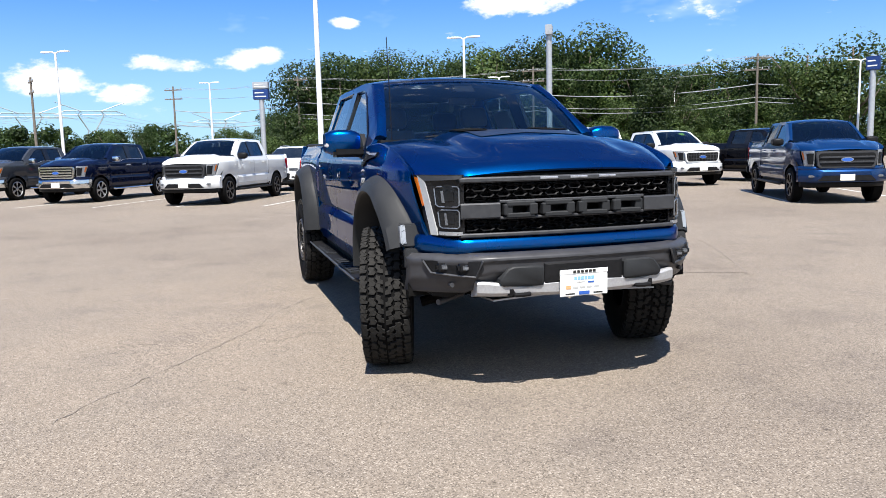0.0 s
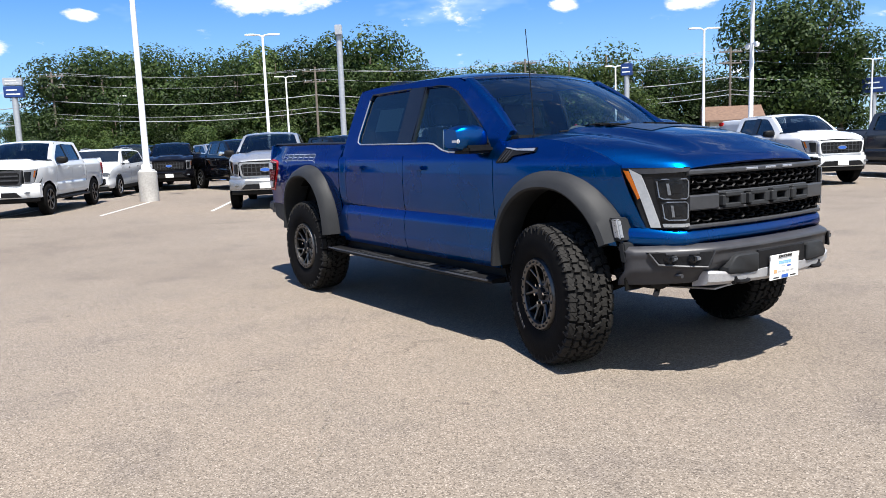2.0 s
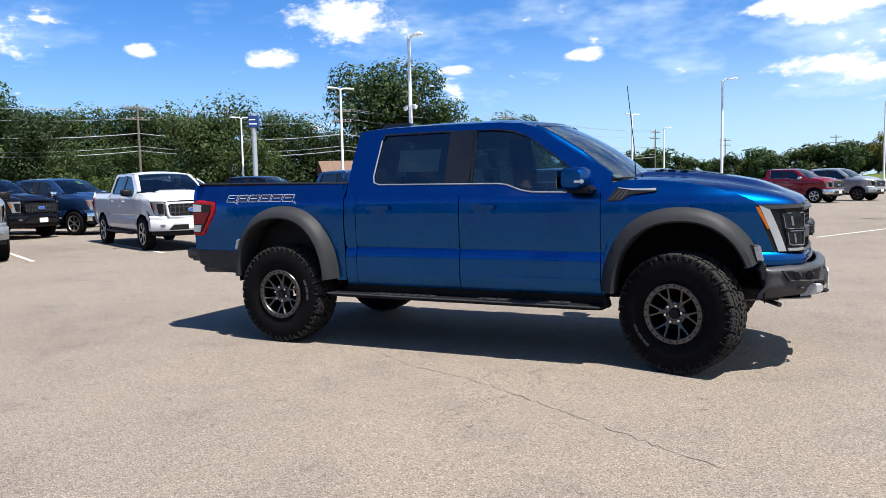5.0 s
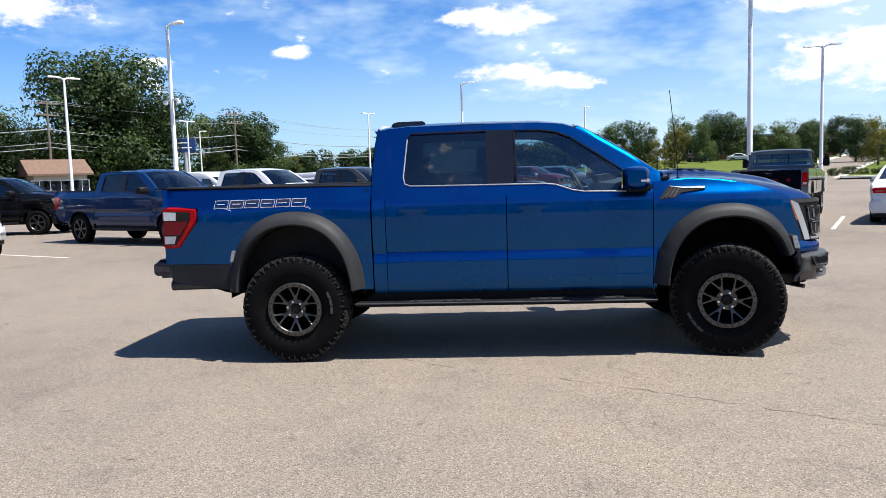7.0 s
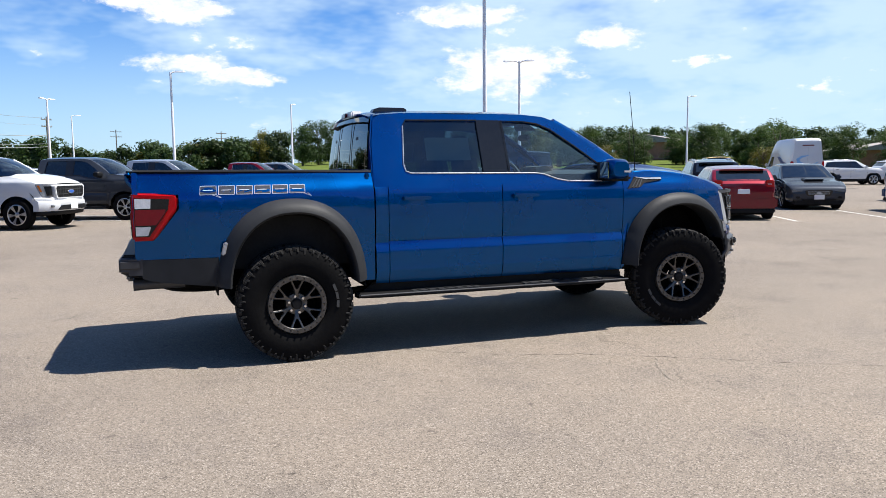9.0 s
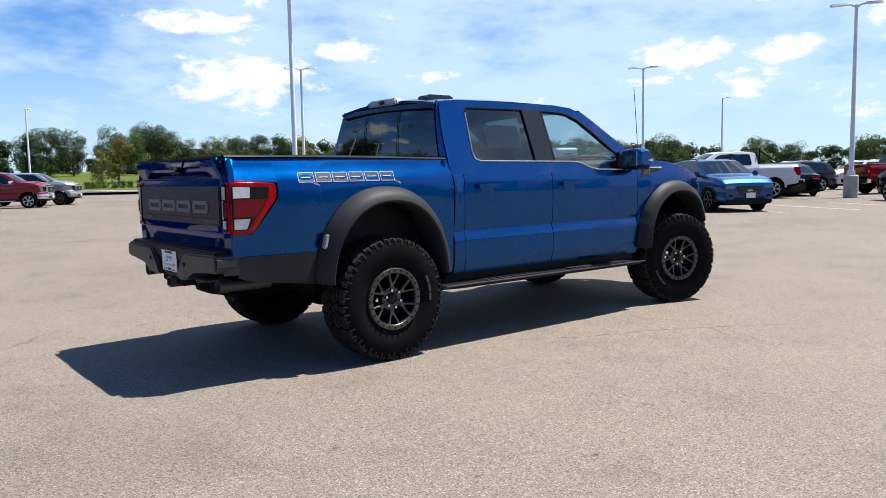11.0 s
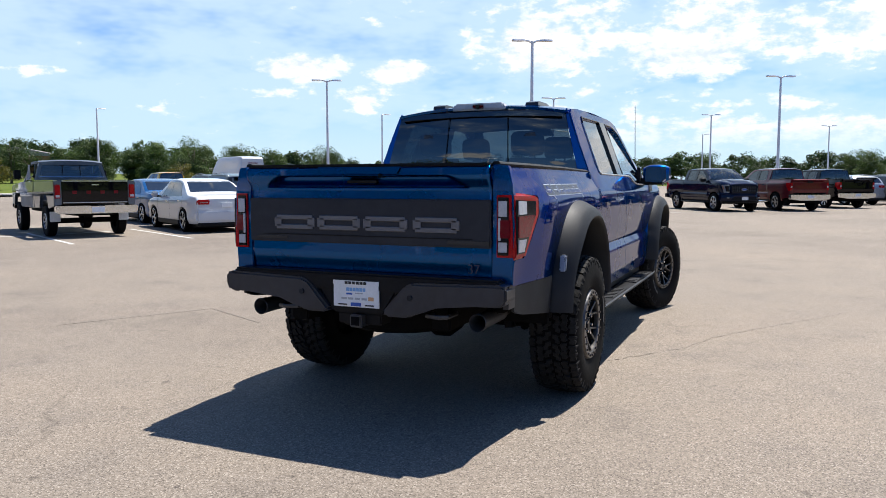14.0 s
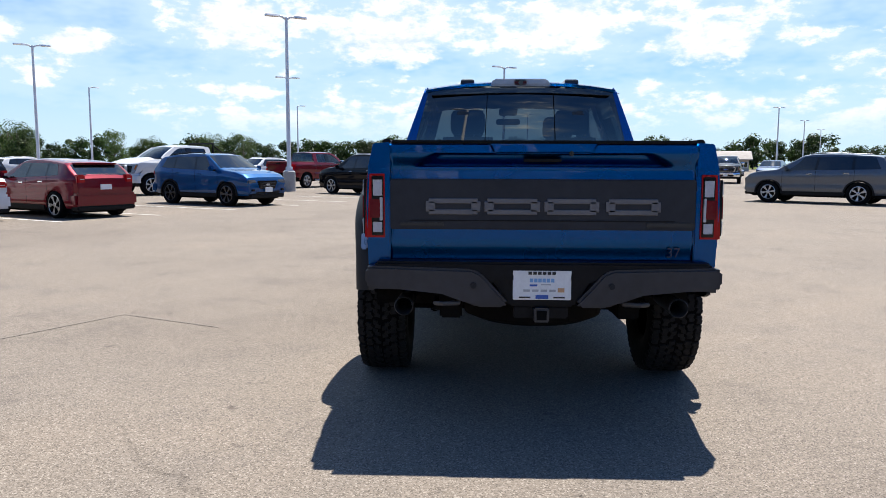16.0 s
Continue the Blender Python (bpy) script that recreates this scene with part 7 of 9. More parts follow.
def vehicle(name, kind, paint, x, y, heading, label, category, group="parked cars", dark_wheels=False, chrome=True, marker=False, bar_grille=False, rack=False):
    if kind == "pickup":
        return parked_pickup(name, paint, x, y, heading, label, category, group, dark_wheels, chrome, marker, bar_grille, rack)
    k = KINDS[kind]
    top = thing(name, label, category, group, m=pose(x, y, rise(x, y), 0, 0, heading))
    P = PAINTS[paint]
    f, r = k["wb"] / 2 + k["fo"], k["wb"] / 2 + k["ro"]

    def add(n, key, make, mat=None, parent=None, lab=""):
        me = cached((kind, key), make)
        ob = part(n, me, None, parent or top, lab)
        if mat is not None and ob.material_slots:
            ob.material_slots[0].link = "OBJECT"
            ob.material_slots[0].material = mat
        return ob

    def lump(n, key, args, mat, parent=None, bev=0.02, lab=""):
        return add(n, key, lambda: mesh_of(box(*args, bev), n, mat, True, 35), mat, parent, lab)

    def slab(n, key, poly, axis, a, b, mat, parent=None, bev=0.012, lab=""):
        return add(n, key, lambda: mesh_of(prism(poly, axis, a, b, bev), n, mat, True, 35), mat, parent, lab)

    body = add("body", "shell", lambda: shell(k), P)
    for i, win in enumerate(k["win"]):
        for s in (-1, 1):
            add("side_window", f"sw{i}{s}", lambda: side_glass(k, win, s), None, None, "dark side window" if i else "")
    for i, (a, b) in enumerate(zip(k["win"], k["win"][1:])):
        for s in (-1, 1):
            add("window_post", f"wp{i}{s}", lambda: side_glass(k, (a[1], b[0], a[3], b[2]), s, 0.004), BLACK_GLOSS)
    add("windscreen", "ws", lambda: end_glass(k, *k["ws"]), None, None, "dark windscreen")
    if k["rg"]:
        add("rear_window", "rg", lambda: end_glass(k, *k["rg"], 0.86), None, None, "dark rear window")
    if kind == "van":
        for s in (-1, 1):
            slab("side_graphic", f"g{s}", [(-2.5, 1.45), (-1.9, 1.40), (-0.9, 1.55), (-0.2, 1.95), (-0.5, 1.95), (-1.2, 1.66), (-2.0, 1.54)], "y", s * 0.90, s * 1.000, SIGN_BLUE, body, 0.0, "blue swoosh graphic")
            lump("rear_door_seam", f"g3{s}", (-3.081, -3.05, *sorted((s * 0.004, s * 0.012)), 0.75, 2.50), INK_GREY, body, 0.0)
        slab("rear_graphic", "g7", [(-0.70, 1.62), (-0.45, 1.42), (0.10, 1.36), (0.62, 1.52), (0.70, 1.78), (0.40, 1.98), (-0.10, 2.02), (0.34, 1.86), (0.52, 1.72), (0.40, 1.58), (0.05, 1.48), (-0.40, 1.52)], "x", -3.088, -3.05, INK_LIGHT, body, 0.0)
        lump("roof_lamp", "g8", (-3.10, -2.95, -0.35, 0.35, 2.60, 2.66), RED_DARK, body, 0.01)
    lump("underbody", "under", (-r + 0.25, f - 0.25, -k["w"] * 0.82, k["w"] * 0.82, k["clr"] - 0.12, k["clr"] + 0.16), UNDER)
    # nose
    zf = lerp_table(f - 0.05, *zip(*k["top"]))
    wide = tapered(k, f - 0.05)
    slope = zf - k["clr"]
    g0, g1 = k["clr"] + slope * (0.40 if kind != "sedan" else 0.46), zf - slope * 0.10
    hw = wide * 0.52
    slab("grille", "grille", [(-hw, g1 - 0.04), (-hw + 0.04, g1), (hw - 0.04, g1), (hw, g1 - 0.04), (hw - 0.10, g0), (-hw + 0.10, g0)], "x", f - 0.12, f + 0.016, BLACK_GLOSS, None, 0.014, "dark grille")
    for i in range(2):
        z = g0 + (g1 - g0) * (0.38 + 0.34 * i)
        lump("grille_bar", f"gb{i}", (f - 0.04, f + 0.024, -hw + 0.10, hw - 0.10, z - 0.011, z + 0.011), GRILLE_GREY if not chrome else SILVER_TRIM, None, 0.005)
    slab("badge", "badge", [(0.085 * math.cos(a), (g0 + g1) / 2 + 0.034 * math.sin(a)) for a in (2 * math.pi * i / 16 for i in range(16))], "x", f, f + 0.034, ALLOY, None, 0.003)
    lump("front_bumper", "fb", (f - 0.26, f + 0.045, -wide * 0.965, wide * 0.965, k["clr"] + slope * 0.12, k["clr"] + slope * 0.36), P, None, 0.05, "front bumper")
    lump("air_intake", "intake", (f - 0.1, f + 0.050, -wide * 0.62, wide * 0.62, k["clr"] + slope * 0.14, k["clr"] + slope * 0.28), BLACK_PLASTIC, None, 0.02)
    lump("valance", "valance", (f - 0.30, f + 0.025, -wide * 0.90, wide * 0.90, k["clr"] - 0.075, k["clr"] + 0.07), BLACK_PLASTIC, None, 0.03)
    plate_z, lz0, lz1 = k["clr"] + slope * 0.22, zf - slope * 0.32, zf - slope * 0.03
    lump("front_plate", "fplate", (f + 0.050, f + 0.078, -0.155, 0.155, plate_z, plate_z + 0.155), PLATE_WHITE, None, 0.004, "plain white plate")
    # tail
    tb0 = k["clr"] + 0.06
    if kind == "van":
        lump("rear_bumper", "rb", (-r - 0.06, -r + 0.16, -0.97, 0.97, 0.42, 0.60), BLACK_PLASTIC, None, 0.04)
        rp = (0.85, 0.98)
        tl = [("tail_lamp", 0.0, 0.13, 1.05, 1.65)]
    else:
        z0 = lerp_table(-r + 0.02, *zip(*k["top"]))
        lump("rear_bumper", "rb", (-r - 0.065, -r + 0.22, -k["w"] * 0.955, k["w"] * 0.955, tb0 - 0.02, tb0 + 0.32), P, None, 0.06, "rear bumper")
        lump("rear_skirt", "rs", (-r - 0.045, -r + 0.25, -k["w"] * 0.90, k["w"] * 0.90, k["clr"] - 0.06, tb0 + (0.0 if kind != "sedan" else -0.02)), BLACK_PLASTIC, None, 0.03)
        rp = (tb0 + 0.40, tb0 + 0.53)
        tl = [("tail_lamp", 0.0, 0.34 if kind != "hatch" else 0.20, z0 - (0.17 if kind != "hatch" else 0.12), z0 - 0.005 if kind != "hatch" else z0 + 0.10)]
        if kind in ("hatch", "suv", "tall_suv", "big_suv"):
            roof_x = k["rg"][1]
            lump("roof_spoiler", "sp", (roof_x - 0.10, roof_x + 0.16, -k["w"] * 0.64, k["w"] * 0.64, shell_top(k, roof_x) + 0.005, shell_top(k, roof_x) + 0.05), P, None, 0.02)
    lump("rear_plate", "rplate", (-r - 0.02, -r + 0.03, -0.155, 0.155, *rp), PLATE_WHITE, None, 0.004, "plain white plate")
    yy = tapered(k, -r) * 0.975
    for s in (-1, 1):
        y0, y1 = s * wide * 0.56, s * wide * 0.985
        lamp = slab("headlamp", f"hl{s}", [(y0, lz0 + 0.03), (y1, lz0), (y1, lz1), (y0, lz1 - 0.02)] if s > 0 else [(y1, lz0), (y0, lz0 + 0.03), (y0, lz1 - 0.02), (y1, lz1)], "x", f - 0.34, f + 0.010, LENS, None, 0.03, "clear headlamp")
        lump("lamp_insert", f"hi{s}", (f - 0.20, f + 0.014, *sorted((y0 + s * 0.02, y1 - s * 0.14)), lz0 + 0.06, lz1 - 0.06), LENS_DARK, lamp, 0.02)
        lump("fog_lamp", f"fg{s}", (f - 0.16, f + 0.052, *sorted((s * wide * 0.70, s * wide * 0.84)), plate_z + 0.03, plate_z + 0.10), LENS_DARK, None, 0.015)
        for n, back, wl, z0, z1 in tl:
            lamp = lump("tail_lamp", f"tl{s}", (-r - 0.020, -r + 0.30, *sorted((s * (yy - wl), s * (yy + 0.024))), z0, z1), RED_LENS, None, 0.03, "red tail lamp")
            lump("reverse_lamp", f"rl{s}", (-r - 0.026, -r + 0.1, *sorted((s * (yy - wl * 0.8), s * (yy - 0.04))), z0 + (z1 - z0) * 0.40, z0 + (z1 - z0) * 0.58), WHITE_LENS, lamp, 0.01)
        mx = k["win"][-1][1] - 0.06
        mz = lerp_table(mx, *zip(*k["belt"]))
        my = shell_y(k, mx, mz)
        big = 0.11 if kind == "van" else 0.08
        mirror = lump("door_mirror", f"mi{s}", (mx - 0.08, mx + 0.07, *sorted((s * (my + 0.05), s * (my + 0.25))), mz + 0.02, mz + 0.03 + 2 * big), P, None, 0.045, "door mirror")
        lump("mirror_foot", f"mf{s}", (mx - 0.03, mx + 0.04, *sorted((s * (my - 0.03), s * (my + 0.09))), mz + 0.015, mz + 0.07), BLACK_PLASTIC, mirror, 0.01)
        for i, hx in enumerate([w[0] + 0.16 for w in k["win"][-2:]]):
            hz = lerp_table(hx, *zip(*k["belt"])) - 0.11
            lump("door_handle", f"dh{s}{i}", (hx - 0.10, hx + 0.10, *sorted((s * (shell_y(k, hx, hz) - 0.02), s * (shell_y(k, hx, hz) + 0.022))), hz - 0.016, hz + 0.016), CHROME if chrome else P, None, 0.01)
        seams = sorted({round(k["win"][-1][1] + 0.08, 2), round(k["win"][-1][0] - 0.045, 2), round((k["win"][-2] if len(k["win"]) > 1 else k["win"][0])[0] - 0.10, 2)})
        for i, sx in enumerate(seams):
            add("door_seam", f"ds{s}{i}", lambda: mesh_of(grid(lambda u, v: (sx + 0.012 * (u - 0.5), s * (shell_y(k, sx, k["clr"] + 0.12 + (lerp_table(sx, *zip(*k["belt"])) - k["clr"] - 0.12) * v) + 0.002), k["clr"] + 0.12 + (lerp_table(sx, *zip(*k["belt"])) - k["clr"] - 0.12) * v), 1, 10), "door_seam", UNDER), None)
        lump("sill", f"si{s}", (-k["wb"] / 2 + k["r"] + 0.08, k["wb"] / 2 - k["r"] - 0.08, *sorted((s * k["w"] * 0.86, s * k["w"] * 0.985)), k["clr"] - 0.06, k["clr"] + 0.09), BLACK_PLASTIC, None, 0.02, "dark sill")
        if kind in ("suv", "tall_suv", "big_suv"):
            for ax in (-1, 1):
                add("arch_trim", f"at{s}{ax}", lambda: mesh_of(loft([[(xx, s * yv, zz) for xx, yv, zz in ((ax * k["wb"] / 2 + (k["r"] + d) * math.cos(th), shell_y(k, ax * k["wb"] / 2, 0.6) + o, k["r"] - 0.03 + (k["r"] + d + 0.01) * math.sin(th)) for d, o in ((0.052, -0.06), (0.052, 0.012), (0.10, 0.010), (0.115, -0.01)))] for th in span(-0.05, math.pi + 0.05, 20)], False, False), "arch_trim", BLACK_PLASTIC, True, 40), None)
        for ax in (-1, 1):
            hub = part("wheel", cached((kind, "rim"), lambda: plain_rim(k, 5 if kind in ("hatch", "sedan") else 6)), None, top, "dark alloy wheel" if dark_wheels else "silver alloy wheel")
            if dark_wheels:
                hub.material_slots[0].link = "OBJECT"
                hub.material_slots[0].material = RIM_DARK
            hub.matrix_basis = pose(ax * k["wb"] / 2, s * (k["w"] - 0.115), k["r"], 0, 0, 0 if s < 0 else 180) @ pose(0, 0, 0, 0, random.uniform(0, 72), 0)
            part("tyre", cached((kind, "tyre"), lambda: plain_tyre(k)), None, hub, "black tyre")
    if kind in ("suv", "tall_suv", "big_suv"):
        for s in (-1, 1):
            yr = shell_y(k, -0.6, k["roof"] - 0.05) - 0.05
            add("roof_rail", f"rr{s}", lambda: mesh_of(tube([(-1.62, s * (yr - 0.01), shell_top(k, -1.62) - 0.01), (-1.5, s * yr, shell_top(k, -1.5) + 0.03), (-0.6, s * (yr + 0.01), k["roof"] + 0.035), (0.02, s * yr, shell_top(k, 0.02) + 0.03), (0.16, s * (yr - 0.01), shell_top(k, 0.16) - 0.01)], 0.016, 6), "roof_rail", SILVER_TRIM, True), SILVER_TRIM if chrome else BLACK_PLASTIC)
    return top


def old_pickup(x, y, heading):
    """A square-cut single-cab pickup of the eighties, lifted, with a black tailgate between chrome strips."""
    top = thing("old_pickup", "old black and silver pickup with a chrome rear bumper", "pickup truck", "cars parked tail-out in a row", m=pose(x, y, rise(x, y), 0, 0, heading))
    silver, black = PAINTS["grey"], PAINTS["black"]
    ra, fa, rad = -1.58, 1.78, 0.40

    def arch_line(xc, z):
        return [(xc + 0.50 * math.cos(t), z + 0.46 * math.sin(t)) for t in span(math.pi, 0.0, 12)]

    bed = [(-2.70, 0.82)] + arch_line(ra, 0.74) + [(-0.46, 0.72), (-0.46, 1.44), (-2.70, 1.44)]
    cab = [(-0.42, 0.72)] + [(1.16, 0.72)] + arch_line(fa, 0.74) + [(2.52, 0.78), (2.56, 1.28), (2.40, 1.33), (1.10, 1.42), (-0.42, 1.44)]
    both("bed_side", lambda: prism(bed, "y", -0.985, -0.90, 0.012), silver, top, "silver bed side")
    both("cab_flank", lambda: prism(cab, "y", -0.985, -0.90, 0.012), silver, top, "silver door and fender")
    both("side_moulding", lambda: box(-2.68, 2.50, -0.994, -0.975, 1.10, 1.16, 0.006), black, top, "dark stripe along the side")
    both("bed_rail", lambda: box(-2.70, -0.46, -0.98, -0.89, 1.44, 1.462, 0.006), CHROME, top, "bright bed rail")
    both("door_seam", lambda: prism([(-0.30, 0.80), (-0.28, 0.80), (-0.28, 1.42), (-0.30, 1.42)], "y", -0.988, -0.95), UNDER, top)
    both("side_window", lambda: prism([(-0.24, 1.47), (0.92, 1.47), (0.52, 1.90), (-0.22, 1.90)], "y", -0.90, -0.885), TINTED, top, "side window")
    both("corner_post", lambda: loft([[(a, -b, z) for a, b in ((xx - 0.07, yy), (xx + 0.07, yy), (xx + 0.07, yy - 0.08), (xx - 0.07, yy - 0.08))] for xx, yy, z in ((-0.34, 0.94, 1.43), (-0.32, 0.80, 1.96))]), silver, top)
    both("screen_post", lambda: tube([(1.10, -0.90, 1.42), (0.55, -0.78, 1.94)], 0.035, 8), silver, top)
    part("roof", loft([[(xx, yy, zz + 0.05 * (1 - abs(yy / 0.82) ** 3)) for yy in span(-0.82, 0.82, 12)] + [(xx, yy, zz - 0.06) for yy in (0.82, -0.82)] for xx, zz in ((-0.40, 1.95), (-0.34, 1.985), (0.2, 1.99), (0.52, 1.97), (0.60, 1.92))]), silver, top, "silver cab roof")
    part("cab_back", box(-0.43, -0.36, -0.93, 0.93, 0.80, 1.56, 0.02), silver, top)
    facing(part("rear_window", grid(lambda u, v: (-0.40 + 0.06 * v, (2 * u - 1) * (0.84 - 0.10 * v), 1.55 + 0.385 * v), 8, 6), SCREEN, top, "wide clear rear window"), (-1, 0, 0))
    both("slider_bar", lambda: tube([(-0.405, -0.24, 1.56), (-0.35, -0.22, 1.93)], 0.011, 6), BLACK_PLASTIC, top)
    part("window_rim", tube([(-0.41, -0.85, 1.555), (-0.355, -0.755, 1.925), (-0.355, 0.755, 1.925), (-0.41, 0.85, 1.555), (-0.41, -0.85, 1.555)], 0.014, 6), CHROME, top, "bright rim round the rear window")
    facing(part("windscreen", grid(lambda u, v: (1.12 - 0.56 * v, (2 * u - 1) * (0.88 - 0.12 * v), 1.43 + 0.50 * v), 8, 6), SCREEN, top, "windscreen"), (1, 0, 1))
    part("hood", loft([[(xx, yy, zz + 0.02 * (1 - (yy / 0.9) ** 2)) for yy in span(-0.90, 0.90, 8)] + [(xx, 0.90, zz - 0.05), (xx, -0.90, zz - 0.05)] for xx, zz in ((1.10, 1.42), (1.8, 1.40), (2.45, 1.34), (2.55, 1.30))]), black, top, "black hood")
    part("seat", loft([[(a, yy, z) for a, z in ((-0.30, 0.95), (0.15, 0.95), (0.15, 1.12), (-0.12, 1.16), (-0.22, 1.66), (-0.32, 1.66))] for yy in (-0.72, 0.72)]), SEAT, top, "bench seat")
    part("dashboard", box(0.80, 1.10, -0.85, 0.85, 1.15, 1.44, 0.04), CABIN, top)
    part("front_grille", box(2.50, 2.60, -0.60, 0.60, 0.90, 1.26, 0.02), CHROME, top, "chrome grille")
    both("headlamp", lambda: box(2.50, 2.605, -0.88, -0.62, 0.98, 1.22, 0.02), LENS, top, "square headlamp")
    part("front_bumper", box(2.56, 2.74, -0.98, 0.98, 0.62, 0.82, 0.04), CHROME, top, "chrome front bumper")
    part("bed_floor", box(-2.66, -0.46, -0.90, 0.90, 0.86, 0.92), BLACK_PLASTIC, top, "dark bed floor")
    part("bed_front", box(-0.50, -0.46, -0.90, 0.90, 0.90, 1.47, 0.01), silver, top)
    gate = part("tailgate", box(-2.735, -2.69, -0.80, 0.80, 0.86, 1.44, 0.015), black, top, "black tailgate between chrome strips")
    part("gate_strip", box(-2.750, -2.68, -0.80, 0.80, 1.425, 1.475, 0.012), CHROME, gate, "chrome strip")
    part("gate_strip", box(-2.745, -2.72, -0.78, 0.78, 0.885, 0.910, 0.006), ALLOY, gate)
    for z in (1.02, 1.30):
        part("gate_rib", box(-2.742, -2.72, -0.72, 0.72, z - 0.012, z + 0.012, 0.006), black, gate)
    for k in range(4):
        y0 = 0.50 - 0.333 * k
        part("gate_mark", box(-2.742, -2.72, y0 - 0.055, y0 + 0.055, 1.12, 1.20, 0.004), RED_DARK, gate, "red block mark")
    part("latch", box(-2.748, -2.72, -0.09, 0.09, 1.335, 1.365, 0.006), CHROME, gate)
    for lamp in both("tail_lamp", lambda: box(-2.745, -2.60, -0.975, -0.82, 1.00, 1.36, 0.02), RED_LENS, top, "upright red tail lamp"):
        y0, y1 = sorted(math.copysign(v, lamp.data.vertices[0].co.y) for v in (0.85, 0.95))
        part("reverse_lamp", box(-2.750, -2.70, y0, y1, 1.03, 1.10, 0.006), WHITE_LENS, lamp)
    both("bed_end", lambda: box(-2.725, -2.66, -0.985, -0.805, 0.84, 1.44, 0.012), silver, top)
    bumper_bm = prism([(-0.99, 0.66), (-0.99, 0.82), (-0.16, 0.82), (-0.12, 0.79), (0.12, 0.79), (0.16, 0.82), (0.99, 0.82), (0.99, 0.66), (0.90, 0.62), (-0.90, 0.62)], "x", -2.92, -2.74, 0.02)
    part("rear_bumper", bumper_bm, CHROME, top, "chrome step bumper")
    part("rear_plate", box(-2.935, -2.915, -0.155, 0.155, 0.645, 0.785, 0.004), PLATE_WHITE, top, "plain white plate")
    part("frame_beam", box(-2.70, 2.50, -0.50, 0.50, 0.56, 0.80, 0.02), UNDER, top)
    part("axle", tube([(ra, -0.85, rad), (ra, 0.85, rad)], 0.07, 8), UNDER, top)
    both("door_mirror", lambda: box(0.72, 0.80, -1.24, -1.06, 1.50, 1.76, 0.02), BLACK_PLASTIC, top, "tall black towing mirror")
    both("mirror_arm", lambda: tube([(0.76, -0.96, 1.52), (0.76, -1.10, 1.62)], 0.014, 6), CHROME, top)
    both("mud_flap", lambda: box(-2.14, -2.125, -0.97, -0.72, 0.40, 0.66, 0.004), STICKER, top, "pale mud flap")
    size = dict(r=rad, wheel=0.52)
    for ax in (ra, fa):
        for sd in (-1, 1):
            hub = part("wheel", cached(("old", "rim"), lambda: plain_rim(size, 8)), None, top, "silver spoked wheel")
            hub.matrix_basis = pose(ax, sd * 0.86, rad, 0, 0, 0 if sd < 0 else 180)
            part("tyre", cached(("old", "tyre"), lambda: plain_tyre(size)), None, hub, "black tyre")
    return top


PU, SV, SD = "pickup truck", "sport utility vehicle", "car"
WEST = "pickups parked nose-out in a row"
# row that faces the aisle
vehicle("parked_pickup", "pickup", "white", -19.3, -1.5, -27, "white crew-cab pickup with a dark bar grille parked nose-out", PU, WEST, True, False, bar_grille=True)
vehicle("parked_pickup", "pickup", "navy", -23.4, -5.6, -27, "dark navy crew-cab pickup with chrome bumper and grille", PU, WEST, False, True, bar_grille=True)
vehicle("parked_pickup", "pickup", "charcoal", -26.9, -8.9, -27, "charcoal crew-cab pickup parked beside a navy one", PU, WEST)
vehicle("parked_pickup", "pickup", "silver", -15.5, 4.2, -27, "silver crew-cab pickup with black mesh grille facing the aisle", PU, WEST, True, False)
vehicle("parked_pickup", "pickup", "white", -13.4, 8.7, -27, "white crew-cab pickup with black grille facing the aisle", PU, WEST, False, False)
vehicle("parked_pickup", "pickup", "blue", -9.6, 13.1, -27, "blue crew-cab pickup with dark grille and dark wheels", PU, WEST, True, False, bar_grille=True)
vehicle("parked_pickup", "pickup", "white", -7.8, 17.4, -27, "white crew-cab pickup with silver wheels and sheet in the window", PU, WEST, False, False)
vehicle("parked_pickup", "pickup", "charcoal", -5.3, 20.6, -27, "dark grey crew-cab pickup parked beside a white one", PU, WEST, False, False)
vehicle("parked_pickup", "pickup", "silver", -3.0, 27.0, -27, "pale silver crew-cab pickup with bright wheels", PU, WEST, False, True)
vehicle("parked_pickup", "pickup", "red", 2.2, 43.0, -27, "red crew-cab pickup with chrome trim at the row's end", PU, WEST)
vehicle("parked_pickup", "pickup", "silver", 4.6, 46.9, -27, "silver crew-cab pickup with dark wheels at the row's end", PU, WEST, True, False)
# second row
BACK = "vehicles in the back row"
vehicle("parked_suv", "big_suv", "white", -26.2, 1.6, -27, "white sport utility vehicle behind a white pickup", SV, BACK)
vehicle("parked_pickup", "pickup", "teal", -32.6, 4.4, 150, "dark blue pickup parked tail-out with red tail lamps", PU, BACK)
vehicle("parked_pickup", "pickup", "black", -29.5, 5.2, -20, "black pickup with black grille and white plate", PU, BACK, True, False)
vehicle("parked_pickup", "pickup", "silver", -36.5, 9.3, 3, "silver pickup half hidden behind black ones", PU, BACK)
vehicle("parked_pickup", "pickup", "black", -25.2, 6.6, 2, "black pickup with a lime marker card on its windscreen", PU, BACK, False, True, marker=True)
vehicle("parked_pickup", "pickup", "black", -22.6, 9.9, 2, "black mid-size pickup with a dark grille", PU, BACK, True, False)
vehicle("parked_pickup", "pickup", "teal", -22.0, 12.3, 3, "dark blue pickup with chrome grille and a lime marker card", PU, BACK, False, True, bar_grille=True, marker=True)
vehicle("parked_pickup", "pickup", "white", -18.7, 14.6, -5, "white mid-size pickup with a lime marker card", PU, BACK, True, False, marker=True)
